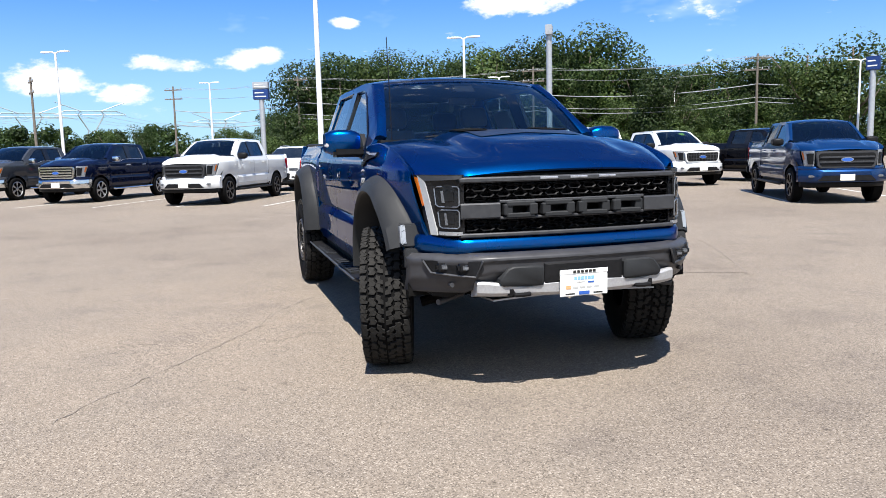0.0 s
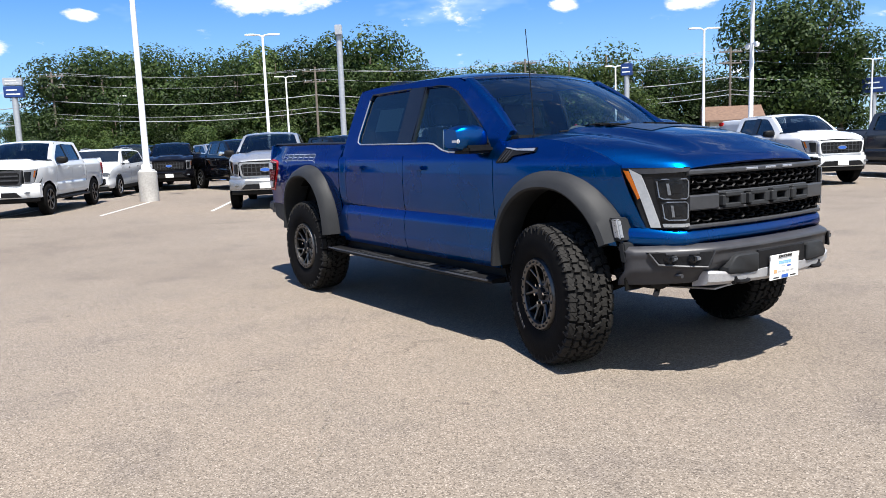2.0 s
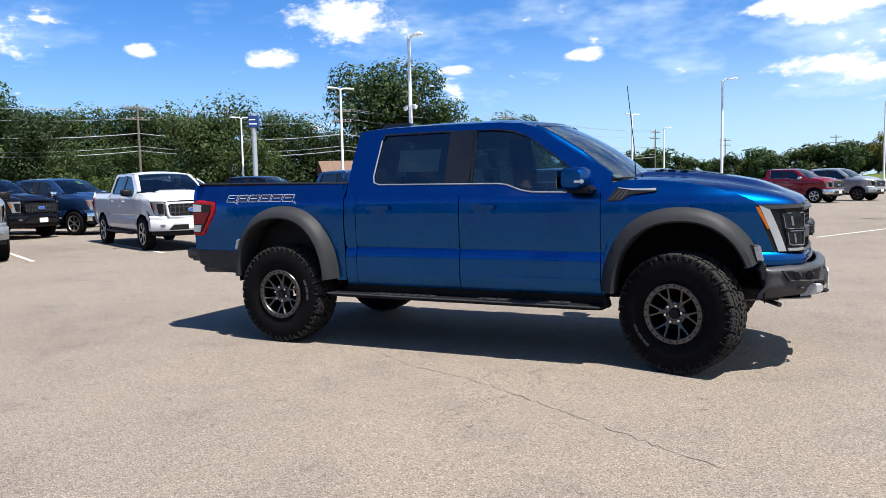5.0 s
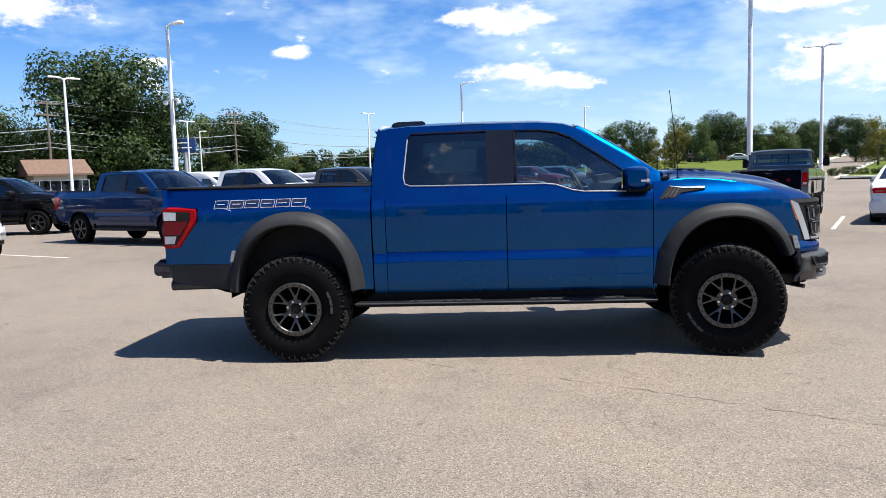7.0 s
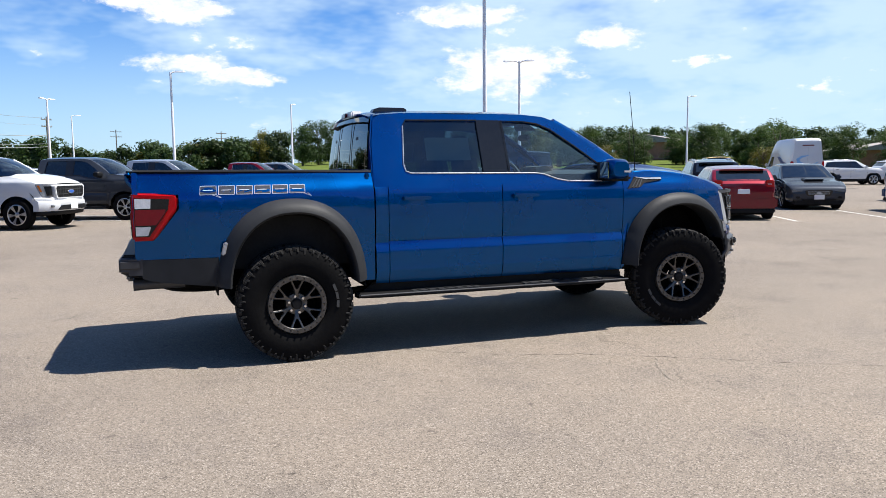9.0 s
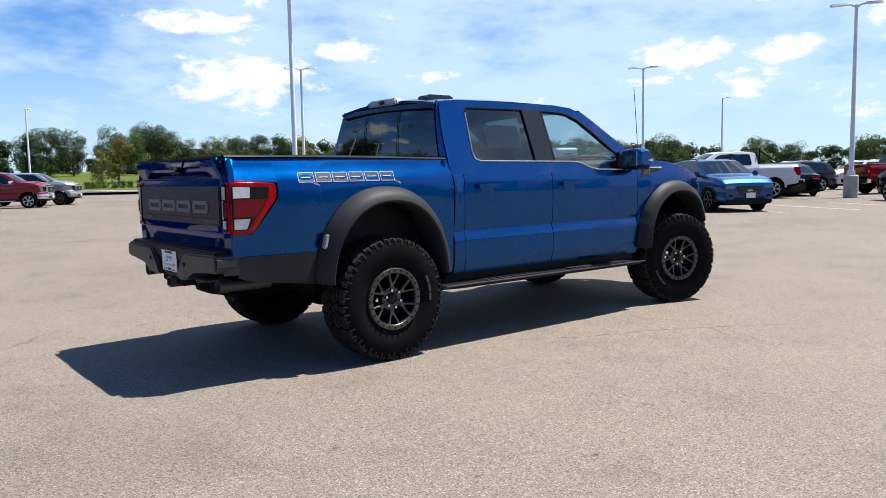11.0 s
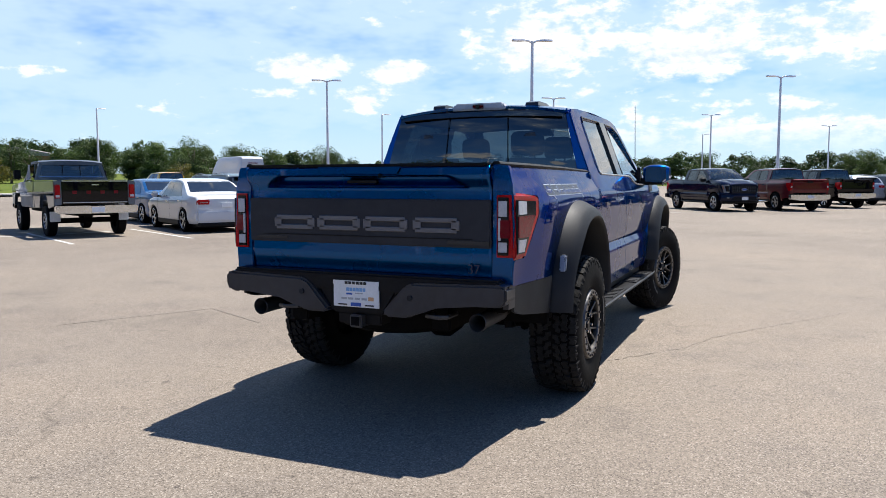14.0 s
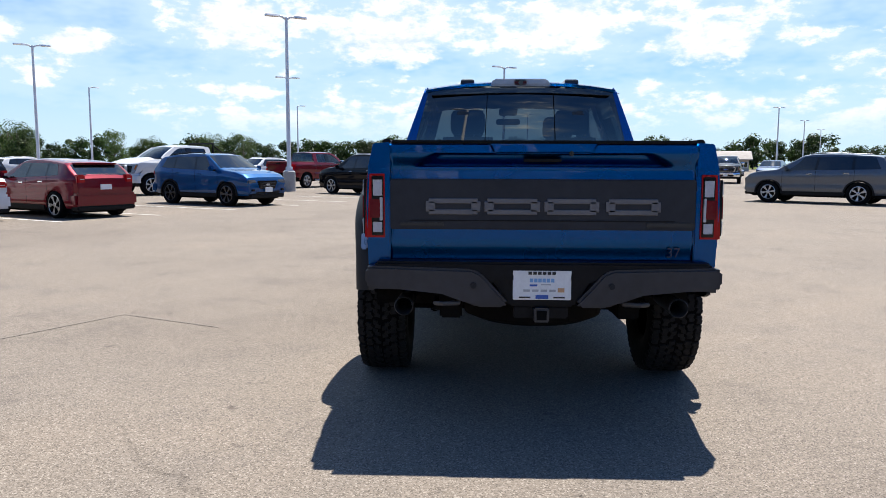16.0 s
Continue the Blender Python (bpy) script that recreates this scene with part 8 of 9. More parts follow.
vehicle("parked_pickup", "pickup", "black", -17.6, 18.4, 3, "black pickup on big dark wheels with a lime marker card", PU, BACK, True, False, marker=True)
vehicle("parked_suv", "suv", "white", -26.5, 15.5, 3, "small white sport utility vehicle in the back row", SV, BACK)
vehicle("parked_van", "low_van", "white", -12.4, 24.6, -27, "white low-roof van parked behind blue pickup", "van", BACK)
vehicle("parked_suv", "big_suv", "teal", -15.5, 27.0, 3, "dark blue sport utility vehicle in the back row", SV, BACK)
vehicle("parked_suv", "suv", "white", -9.0, 33.0, -27, "white sport utility vehicle at the back of the lot", SV, BACK)
vehicle("parked_suv", "suv", "charcoal", -6.2, 36.6, -27, "dark grey sport utility vehicle at the back of the lot", SV, BACK)
vehicle("parked_van", "low_van", "white", -12.0, 44.0, -27, "white van at the back of the lot", "van", BACK)
vehicle("parked_suv", "suv", "white", -1.8, 41.5, -27, "white sport utility vehicle among others at the back", SV, BACK)
# bays across the aisle
EAST = "cars parked tail-out in a row"
old_pickup(8.6, 16.25, 63)
vehicle("parked_sedan", "sedan", "white", 11.3, 14.0, 60, "pearl white sedan with red tail lamps parked tail-out", SD, EAST)
vehicle("parked_hatchback", "hatch", "red", 13.0, 11.45, 60, "dark red hatchback with bright five-spoke wheels", SD, EAST)
vehicle("parked_suv", "suv", "black", 17.0, 17.4, 60, "black sport utility vehicle nose to nose with a red hatchback", SV, EAST)
scooped = vehicle("parked_sedan", "sedan", "charcoal", 18.4, 14.2, -120, "dark grey sedan with a hood scoop facing the aisle", SD, EAST)
part("hood_scoop", prism([(1.30, 0.985), (1.78, 0.915), (1.82, 0.985), (1.76, 1.015), (1.36, 1.025)], "y", -0.30, 0.30, 0.02), PAINTS["charcoal"], scooped, "raised hood scoop")
part("scoop_mouth", box(1.80, 1.826, -0.25, 0.25, 0.935, 0.985, 0.008), UNDER, scooped)
vehicle("parked_suv", "suv", "midblue", 18.7, 8.95, -120, "bright blue sport utility vehicle with black wheels", SV, EAST, True, False)
vehicle("parked_sedan", "sedan", "black", 32.5, 13.3, 40, "black sedan with red tail lamps", SD, EAST)
work = vehicle("work_pickup", "pickup", "white", 26.7, 13.5, 147, "white work pickup with a black cab rack", PU, EAST, False, False, rack=True)
work.matrix_world = work.matrix_world @ Matrix.Scale(1.07, 4)      # a heavy-duty truck, larger all round
vehicle("parked_van", "van", "white", 36.4, 33.0, 63, "white panel van with blue swoosh graphics", "van", EAST)
vehicle("parked_pickup", "pickup", "yellow", 31.6, 34.7, 63, "yellow work truck behind parked cars", PU, EAST)
vehicle("parked_suv", "suv", "white", 41.5, 33.2, -27, "white compact sport utility vehicle beside a twin", SV, EAST)
vehicle("parked_suv", "suv", "white", 45.2, 31.3, -27, "white compact sport utility vehicle beside a twin", SV, EAST)
vehicle("parked_sedan", "sedan", "midblue", 14.1, 18.5, 63, "blue sedan hidden behind a white one", SD, EAST)
vehicle("parked_suv", "suv", "black", 19.5, 20.5, 63, "black sport utility vehicle in the middle of the lot", SV, EAST)
vehicle("parked_suv", "suv", "charcoal", 38.0, 16.0, 150, "dark sport utility vehicle in the far bays", SV, EAST)
vehicle("parked_suv", "suv", "white", 44.0, 14.5, 150, "white sport utility vehicle in the far bays", SV, EAST)
vehicle("parked_pickup", "pickup", "red", 37.0, 9.3, -30, "bright red crew-cab pickup beside a lamp post", PU, EAST)
vehicle("parked_suv", "tall_suv", "black", 27.2, 5.0, 53, "black compact sport utility vehicle with silver wheels", SV, EAST)
vehicle("parked_pickup", "pickup", "navy", 32.2, 0.7, -147, "dark navy crew-cab pickup facing the aisle", PU, EAST, False, False)
vehicle("parked_pickup", "pickup", "maroon", 34.3, -2.0, 30, "maroon and tan heavy pickup parked tail-out", PU, EAST)
vehicle("parked_pickup", "pickup", "black", 39.0, -4.3, 30, "black and tan heavy pickup parked tail-out", PU, EAST)
vehicle("parked_suv", "suv", "silver", 44.0, -5.8, 30, "silver sport utility vehicle parked tail-out", SV, EAST)
vehicle("parked_suv", "suv", "grey", 43.8, -8.6, -150, "grey compact sport utility vehicle facing the aisle", SV, EAST)
vehicle("parked_pickup", "pickup", "maroon", 49.5, -10.6, -150, "maroon crew-cab pickup facing the aisle", PU, EAST)
for i, (kd, pt) in enumerate((("sedan", "charcoal"), ("suv", "silver"), ("sedan", "white"), ("suv", "white"), ("pickup", "charcoal"), ("sedan", "silver"))):
    vehicle("parked_" + kd, kd, pt, 55.0 + 3.6 * i, -13.6 - 2.4 * i, -150, "%s %s in the far row of bays" % (pt, kd), SD if kd == "sedan" else SV if kd == "suv" else PU, "cars in the far row")
vehicle("parked_suv", "big_suv", "grey", 21.4, -12.5, 50, "grey sport utility vehicle with silver wheels standing in the aisle", SV, "large utility vehicles")
vehicle("parked_pickup", "pickup", "charcoal", 50.0, -18.6, 160, "dark pickup far down the aisle", PU, "cars in the far row")
vehicle("parked_suv", "suv", "teal", 58.0, -25.0, 150, "dark blue sport utility vehicle far down the aisle", SV, "cars in the far row")
for i in range(4):
    vehicle("parked_sedan", "sedan", ("white", "silver", "white", "grey")[i], 63.0 + 3.0 * i, -29.5 - 1.6 * i, 150, "pale sedan at the far edge of the lot", SD, "cars in the far row")
for kd, pt, x, y in (("sedan", "charcoal", 41.0, 147.5), ("sedan", "white", 48.0, 145.0), ("sedan", "silver", 52.5, 143.6), ("sedan", "black", 60.0, 140.2)):
    vehicle("parked_sedan", kd, pt, x, y, -18, "%s sedan in front of the brick shop" % pt, SD, "cars at the shop")

# ---- lamp posts, signs, wires ----
def lamp_post(x, y, label, height=8.3, arms=2, turn=0.0, mat=None, base=True, cams=False, r=0.085):
    mat = mat or POLE_WHITE
    top = thing("lamp_post", label, "street lamp", "car park lamp posts", m=pose(x, y, 0, 0, 0, turn))
    if base:
        part("base", revolve_z([(0.0, 0.98), (0.27, 0.98), (0.30, 0.95), (0.30, 0.0)], 24), BASE_CONCRETE, top, "round concrete base")
        part("base_plate", box(-0.19, 0.19, -0.19, 0.19, 0.98, 1.03, 0.01), mat, top)
        part("base_cover", box(-0.14, 0.14, -0.14, 0.14, 1.03, 1.20, 0.02), mat, top)
    part("pole", tube([(0, 0, 0.9 if base else 0), (0, 0, height)], r * 1.25, 10, r2=r * 0.8), mat, top, "tapered steel pole")
    for s in ((-1, 1) if arms == 2 else (1,)):
        part("arm", tube([(0, 0, height - 0.10), (s * 0.20, 0, height + 0.02), (s * 0.45, 0, height + 0.04)], 0.05, 8), mat, top)
        part("lamp_head", loft([[(s * a, b * w, height + 0.03 + h) for b, h in ((-1, -0.03), (1, -0.03), (0.8, 0.05), (-0.8, 0.05))] for a, w in ((0.36, 0.08), (0.50, 0.17), (0.95, 0.17), (1.02, 0.10))]), mat, top, "flat lamp head")
    if cams:
        part("camera_arm", box(-0.45, 0.45, -0.03, 0.03, 5.15, 5.22, 0.01), mat, top)
        for sx in (-0.42, 0.42):
            part("camera", revolve_z([(0.0, 4.98), (0.09, 5.02), (0.11, 5.15), (0.0, 5.16)], 16, sx), mat, top, "dome camera")
    return top


def revolve_z(profile, n=24, ox=0.0):
    bm = bmesh.new()
    vs = []
    for k in range(n):
        a = 2 * math.pi * k / n
        vs.append([bm.verts.new((ox + r * math.cos(a), r * math.sin(a), z)) for r, z in profile])
    for a, b in zip(vs, vs[1:] + vs[:1]):
        for i in range(len(profile) - 1):
            bm.faces.new((a[i], b[i], b[i + 1], a[i + 1]))
    bmesh.ops.remove_doubles(bm, verts=bm.verts[:], dist=1e-5)
    return bm


WHITE_LAMP = "tall white lamp post with twin heads on concrete base"
STEEL_LAMP = "tall pale grey lamp post with twin heads on concrete base"
lamp_post(-20.3, 1.80, WHITE_LAMP, 9.3, turn=60)
for x, y, a, turn in ((-38.6, 13.4, 2, 60), (-62.4, 25.0, 2, 60), (-48.1, -11.0, 2, 60), (-69.0, -1.5, 2, 60), (-46.0, 51.6, 2, 60), (-26.4, 38.6, 2, 60),
                      (-13.1, 73.0, 2, 60), (-13.5, 96.0, 1, 0), (-33.1, 73.9, 2, 60), (-37.9, 89.7, 1, 60)):
    lamp_post(x, y, WHITE_LAMP if a == 2 else "tall white lamp post with one flat head", 8.3, a, turn)
lamp_post(-13.8, 24.8, "tall white lamp post carrying dome cameras on a cross arm", 8.3, 1, -30, cams=True)
lamp_post(-2.3, 49.6, "tall white lamp post with one flat head", 8.3, 1, -20)
for x, y, a, turn in ((19.0, 38.5, 2, 150), (46.6, 57.3, 1, 0), (9.7, 74.5, 1, 60), (64.0, 36.0, 1, -30), (38.6, 26.6, 2, -60), (56.2, 15.4, 2, -60),
                      (87.5, 21.7, 1, -60), (30.0, 9.2, 2, -60), (49.4, -2.1, 2, -60), (79.2, 4.6, 2, -60), (70.1, -13.6, 2, -60), (103.3, -7.9, 2, -60), (131.4, -20.5, 2, -60),
                      (166.8, -35.4, 2, -60), (89.5, -37.8, 2, -60), (118.2, -53.3, 2, -60), (151.0, -70.7, 2, -60), (115.2, 8.6, 1, -60)):
    lamp_post(x, y, STEEL_LAMP if a == 2 else "tall pale grey lamp post with one flat head", 8.3, a, turn, POLE_PALE)
lamp_post(9.4, 21.6, STEEL_LAMP, 8.6, 2, 150, POLE_PALE)
for x, y in ((-88.1, 15.5), (-72.9, 51.4), (-63.2, 66.5)):
    lamp_post(x, y, "plain white roadside lamp post", 8.3, 1, 60, base=False, r=0.07)


def pylon_sign(x, y, turn, h, w, boards, label):
    top = thing("pylon_sign", label, "sign", "dealer signs", m=pose(x, y, 0, 0, 0, turn))
    part("post", tube([(0, 0, 0), (0, 0, h - 0.2)], 0.24, 14), POLE_STEEL, top, "grey round post")
    for z0, z1, mat in boards:
        b = part("board", box(-w / 2, w / 2, -0.28, 0.28, z0, z1, 0.04), mat, top, "sign board")
        for s in (-1, 1):
            for i in range(2):
                zz = z0 + (z1 - z0) * (0.30 + 0.36 * i)
                part("lettering_bar", box(-w * 0.36, w * (0.36 - 0.14 * i), *sorted((s * 0.28, s * 0.292)), zz - (z1 - z0) * 0.045, zz + (z1 - z0) * 0.045), POLE_WHITE if mat != POLE_WHITE else SIGN_BLUE, b)
    return top


pylon_sign(-69.0, 3.2, 68, 8.4, 1.5, ((6.75, 7.70, SIGN_BLUE), (7.76, 8.40, POLE_STEEL)), "tall grey and blue dealer sign on a round post")
pylon_sign(-43.8, 50.7, 30, 8.6, 1.0, ((7.2, 8.3, SIGN_BLUE),), "blue dealer sign with white bars on a round post")
pylon_sign(-52.0, 25.4, 148, 11.5, 0.9, ((10.7, 11.5, POLE_STEEL),), "tall dealer sign seen edge-on, on a round grey post")
pylon_sign(-36.8, 82.0, 10, 7.2, 2.4, ((5.4, 7.0, SIGN_BLUE),), "blue and red sign board on a post by the road")


def stop_sign(x, y, turn):
    top = thing("stop_sign", "red octagonal road sign on a thin steel post", "road sign", m=pose(x, y, 0, 0, 0, turn))
    part("post", tube([(0, 0, 0), (0, 0, 2.7)], 0.035, 8), POLE_STEEL, top)
    part("plate", prism([(0.42 * math.cos(math.pi * (k + 0.5) / 4), 2.45 + 0.42 * math.sin(math.pi * (k + 0.5) / 4)) for k in range(8)], "y", -0.06, -0.04), SIGN_RED, top, "red plate")
    part("word_bar", box(-0.24, 0.24, -0.066, -0.06, 2.38, 2.52), POLE_WHITE, top)


stop_sign(-31.0, 86.0, -20)


def utility_pole(x, y, h, turn, label="weathered wooden utility pole with cross arms"):
    top = thing("utility_pole", label, "utility pole", "utility poles", m=pose(x, y, 0, 0, 0, turn))
    part("pole", tube([(0, 0, 0), (0, 0, h)], 0.17, 8, r2=0.11), WOOD_POLE, top, "wooden pole")
    for z in (h - 0.5, h - 1.7):
        part("cross_arm", box(-1.3, 1.3, -0.06, 0.06, z - 0.07, z + 0.07), WOOD_POLE, top)
        for s in (-1.15, -0.5, 0.5, 1.15):
            part("insulator", revolve_z([(0.0, z + 0.28), (0.05, z + 0.25), (0.06, z + 0.08), (0.0, z + 0.07)], 8, s), POLE_STEEL, top)
    return top


def wire(a, b, sag, r=0.012):
    """A slack cable between two points."""
    a, b = Vector(a), Vector(b)
    pts = [a.lerp(b, t / 16) - Vector((0, 0, sag * 4 * (t / 16) * (1 - t / 16))) for t in range(17)]
    ob = new("cable", mesh_of(tube(pts, r, 5), "cable", WIRE, True))
    return tagged(ob, "slack grey overhead cable between poles", "cable", "overhead cables")


LINE = [(-104.0, -6.0), (-89.0, 9.0), (-77.0, 35.0), (-63.0, 55.0), (-47.0, 71.0), (-34.0, 92.0), (-22.0, 140.0)]
for x, y in LINE:
    utility_pole(x, y, 11.0, 60)
for (x0, y0), (x1, y1) in zip(LINE, LINE[1:]):
    for dz, o, r in ((-0.2, 1.1, 0.018), (-0.2, -1.1, 0.018), (-1.4, 0.9, 0.018), (-3.2, 0.0, 0.05), (-4.6, 0.0, 0.03), (-5.1, 0.2, 0.045)):
        wire((x0 + o * 0.5, y0 + o * 0.85, 11.0 + dz), (x1 + o * 0.5, y1 + o * 0.85, 11.0 + dz), 0.7, r)
for x, y, h in ((-58.0, 206.0, 11.5), (-14.2, 194.0, 11.5), (10.0, 190.0, 11.0), (-87.0, -20.0, 10.5)):
    utility_pole(x, y, h, 20)


def pylon(x, y, turn, h):
    """A lattice transmission tower with wide arms."""
    top = thing("transmission_tower", "tall grey lattice transmission tower on the horizon", "pylon", "transmission towers", m=pose(x, y, 0, 0, 0, turn))
    bm = bmesh.new()
    w, neck = h * 0.17, h * 0.55
    for sx in (-1, 1):
        for sy in (-1, 1):
            tube([(sx * w, sy * w * 0.6, 0), (sx * w * 0.32, sy * w * 0.2, neck), (sx * w * 1.15, sy * w * 0.15, h * 0.80), (sx * w * 0.9, sy * w * 0.1, h * 0.86)], 0.13, 4, bm=bm)
    for k in range(7):
        z0, z1 = neck * k / 7, neck * (k + 1) / 7
        q0, q1 = w * (1 - 0.68 * k / 7), w * (1 - 0.68 * (k + 1) / 7)
        tube([(-q0, 0, z0), (q1, 0, z1)], 0.08, 4, bm=bm)
        tube([(q0, 0, z0), (-q1, 0, z1)], 0.08, 4, bm=bm)
    part("tower", bm, POLE_STEEL, top, "lattice body")
    arms = bmesh.new()
    reach = h * 0.53
    for z in (0.80, 0.86):
        tube([(-reach * (1.0 if z < 0.83 else 0.72), 0, h * z), (reach * (1.0 if z < 0.83 else 0.72), 0, h * z)], 0.12, 4, bm=arms)
    for sx in (-1, 1):
        tube([(sx * reach, 0, h * 0.80), (sx * reach * 0.72, 0, h * 0.86)], 0.10, 4, bm=arms)
        tube([(sx * w * 0.9, 0, h * 0.86), (sx * reach * 0.98, 0, h * 1.0)], 0.11, 4, bm=arms)
        for k in range(6):
            x0, x1 = sx * reach * (0.08 + 0.15 * k), sx * reach * (0.15 + 0.15 * k)
            tube([(x0, 0, h * 0.80), (min(abs(x1), reach * 0.72) * sx, 0, h * 0.86)], 0.06, 4, bm=arms)
    part("arm_truss", arms, POLE_STEEL, top, "wide lattice arms")


for t_x, t_y, hh in ((-233.6, -49.3, 17.2), (-231.2, -32.9, 17.6), (-293.0, 2.2, 17.5)):
    pylon(t_x, t_y, 105, hh)
for o in (-8.0, -3.0, 3.0, 8.0):
    wire((-293.0, 2.2 + o, 13.6), (-231.2, -32.9 + o, 13.8), 2.0, 0.04)
    wire((-231.2, -32.9 + o, 13.8), (-233.6, -49.3 + o, 13.6), 0.5, 0.04)
    wire((-233.6, -49.3 + o, 13.6), (-280.0, -150.0 + o, 14.0), 2.5, 0.04)


# ---- buildings ----
def building(name, x, y, turn, w, d, h, ridge, wall, roof_mat, label, wins=4, door=True):
    top = thing(name, label, "building", "", m=pose(x, y, rise(x, y), 0, 0, turn))
    part("wall", box(-w / 2, w / 2, -d / 2, d / 2, 0, h), wall, top)
    if ridge:
        e = 0.6
        part("roof", prism([(-d / 2 - e, h - 0.15), (d / 2 + e, h - 0.15), (d / 2 + e, h + 0.03), (0, h + ridge), (-d / 2 - e, h + 0.03)], "x", -w / 2 - e, w / 2 + e), roof_mat, top, "pitched shingle roof")
    else:
        part("roof", box(-w / 2 - 0.2, w / 2 + 0.2, -d / 2 - 0.2, d / 2 + 0.2, h, h + 0.45), roof_mat, top, "flat roof with a parapet")
    for i in range(wins):
        cx = -w / 2 + w * (i + 0.5) / wins
        for s in (-1, 1):
            win = part("window", box(cx - 0.75, cx + 0.75, *sorted((s * (d / 2 - 0.1), s * (d / 2 + 0.03))), h * 0.32, h * 0.80), POLE_WHITE, top, "white-framed window")
            part("window_pane", box(cx - 0.65, cx + 0.65, *sorted((s * (d / 2), s * (d / 2 + 0.045))), h * 0.35, h * 0.77), CAR_GLASS, win)
            part("glazing_bar", box(cx - 0.03, cx + 0.03, *sorted((s * (d / 2), s * (d / 2 + 0.06))), h * 0.35, h * 0.77), POLE_WHITE, win)
    return top


building("house", -46.5, 70.5, 42, 5, 6, 3.0, 1.6, SIDING, ROOF_TILE, "small cream house with a brown shingle roof", 5)
building("brick_building", 92.0, 74.0, 60, 16, 10, 3.0, 1.2, BRICK, ROOF_GREY, "low brown brick building beyond the lot", 6)
building("brick_building", 88.0, 121.0, 40, 14, 12, 3.4, 1.4, BRICK, ROOF_GREY, "long low brick building behind trees", 9)
building("house", 140.0, -46.5, 75, 11, 8, 2.2, 1.6, SIDING, ROOF_GREY, "long pale house with a grey roof across the fields", 6)
building("shop", 56.0, 160.0, -20, 30, 12, 4.4, 0, BRICK, SIDING, "brown brick shop across the road", 8)

# ---- trees ----
def crown_mesh(seed, spread, lobes, n, leaf, mat, squash=0.85, hollow=0.35):
    """A crown of many small leaf clumps gathered in uneven lobes; height 1, base at 0."""
    rng = random.Random(seed)
    verts, faces = [], []
    balls = []
    for k in range(lobes):
        a, q = rng.uniform(0, 2 * math.pi), rng.random() ** 0.6
        h = rng.uniform(0.16, 0.90)
        reach = spread * (0.95 - 0.75 * abs(h - 0.42) ** 1.4) * q * 0.72
        balls.append((reach * math.cos(a), reach * math.sin(a), h, rng.uniform(0.09, 0.20) * (0.6 + spread)))
    for k in range(n):
        bx, by, bz, br = balls[rng.randrange(lobes)]
        d = Vector((rng.gauss(0, 1), rng.gauss(0, 1), rng.gauss(0, 1))).normalized()
        rr = br * (hollow + (1 - hollow) * rng.random() ** 0.45)
        c = Vector((bx, by, bz)) + Vector((d.x * rr, d.y * rr, d.z * rr * squash))
        nrm = (d + Vector((rng.uniform(-.5, .5), rng.uniform(-.5, .5), rng.uniform(-.25, .6)))).normalized()
        s = nrm.orthogonal().normalized()
        s = (Matrix.Rotation(rng.uniform(0, 6.28), 3, nrm) @ s)
        t = nrm.cross(s)
        w = leaf * rng.uniform(0.6, 1.35)
        b = len(verts)
        verts += [tuple(c - s * w), tuple(c - t * w * 0.55 + nrm * w * 0.2), tuple(c + s * w), tuple(c + t * w * 0.55 - nrm * w * 0.15)]
        faces.append((b, b + 1, b + 2, b + 3))
    me = bpy.data.meshes.new("crown")
    me.from_pydata(verts, [], faces)
    me.materials.append(mat)
    return me


def trunk_mesh(seed, reach=0.30):
    rng = random.Random(seed)
    bm = tube([(0, 0, 0), (0.006, 0, 0.2), (-0.004, 0.006, 0.45), (0.0, 0.0, 0.80)], 0.026, 7, r2=0.007)
    for k in range(6):
        a, z = rng.uniform(0, 6.28), rng.uniform(0.22, 0.6)
        q = reach * rng.uniform(0.5, 1.0)
        tube([(0, 0, z), (q * 0.5 * math.cos(a), q * 0.5 * math.sin(a), z + 0.09), (q * math.cos(a), q * math.sin(a), z + 0.26)], 0.011, 5, bm=bm, r2=0.003)
    return mesh_of(bm, "trunk", BARK, True)


TRUNKS = [trunk_mesh(s) for s in (1, 2, 3)]
CROWNS = {
    "oak": [crown_mesh(10 + s, 0.52, 40, 14000, 0.014, LEAF_DARK, hollow=0.45) for s in range(4)],
    "maple": [crown_mesh(30 + s, 0.42, 32, 9500, 0.015, LEAF_MID, hollow=0.4) for s in range(3)],
    "airy": [crown_mesh(50 + s, 0.40, 26, 4200, 0.014, LEAF_MID, hollow=0.3) for s in range(2)],
    "yellow": [crown_mesh(60 + s, 0.42, 16, 2600, 0.020, LEAF_YELLOW, hollow=0.15) for s in range(2)],
    "bush": [crown_mesh(70 + s, 0.85, 20, 3600, 0.028, LEAF_MID) for s in range(2)],
    "distant": [crown_mesh(80 + s, 0.75, 22, 2600, 0.040, LEAF_DARK) for s in range(3)],
}
TREE_LABEL = {"oak": "tall dark green broadleaf tree in full leaf", "maple": "green broadleaf tree with a dense crown", "airy": "slender green tree with an open crown",
              "yellow": "young tree with yellowing leaves", "bush": "round green shrub in full leaf", "distant": "distant dark green tree on the horizon"}
rng_tree = random.Random(7)


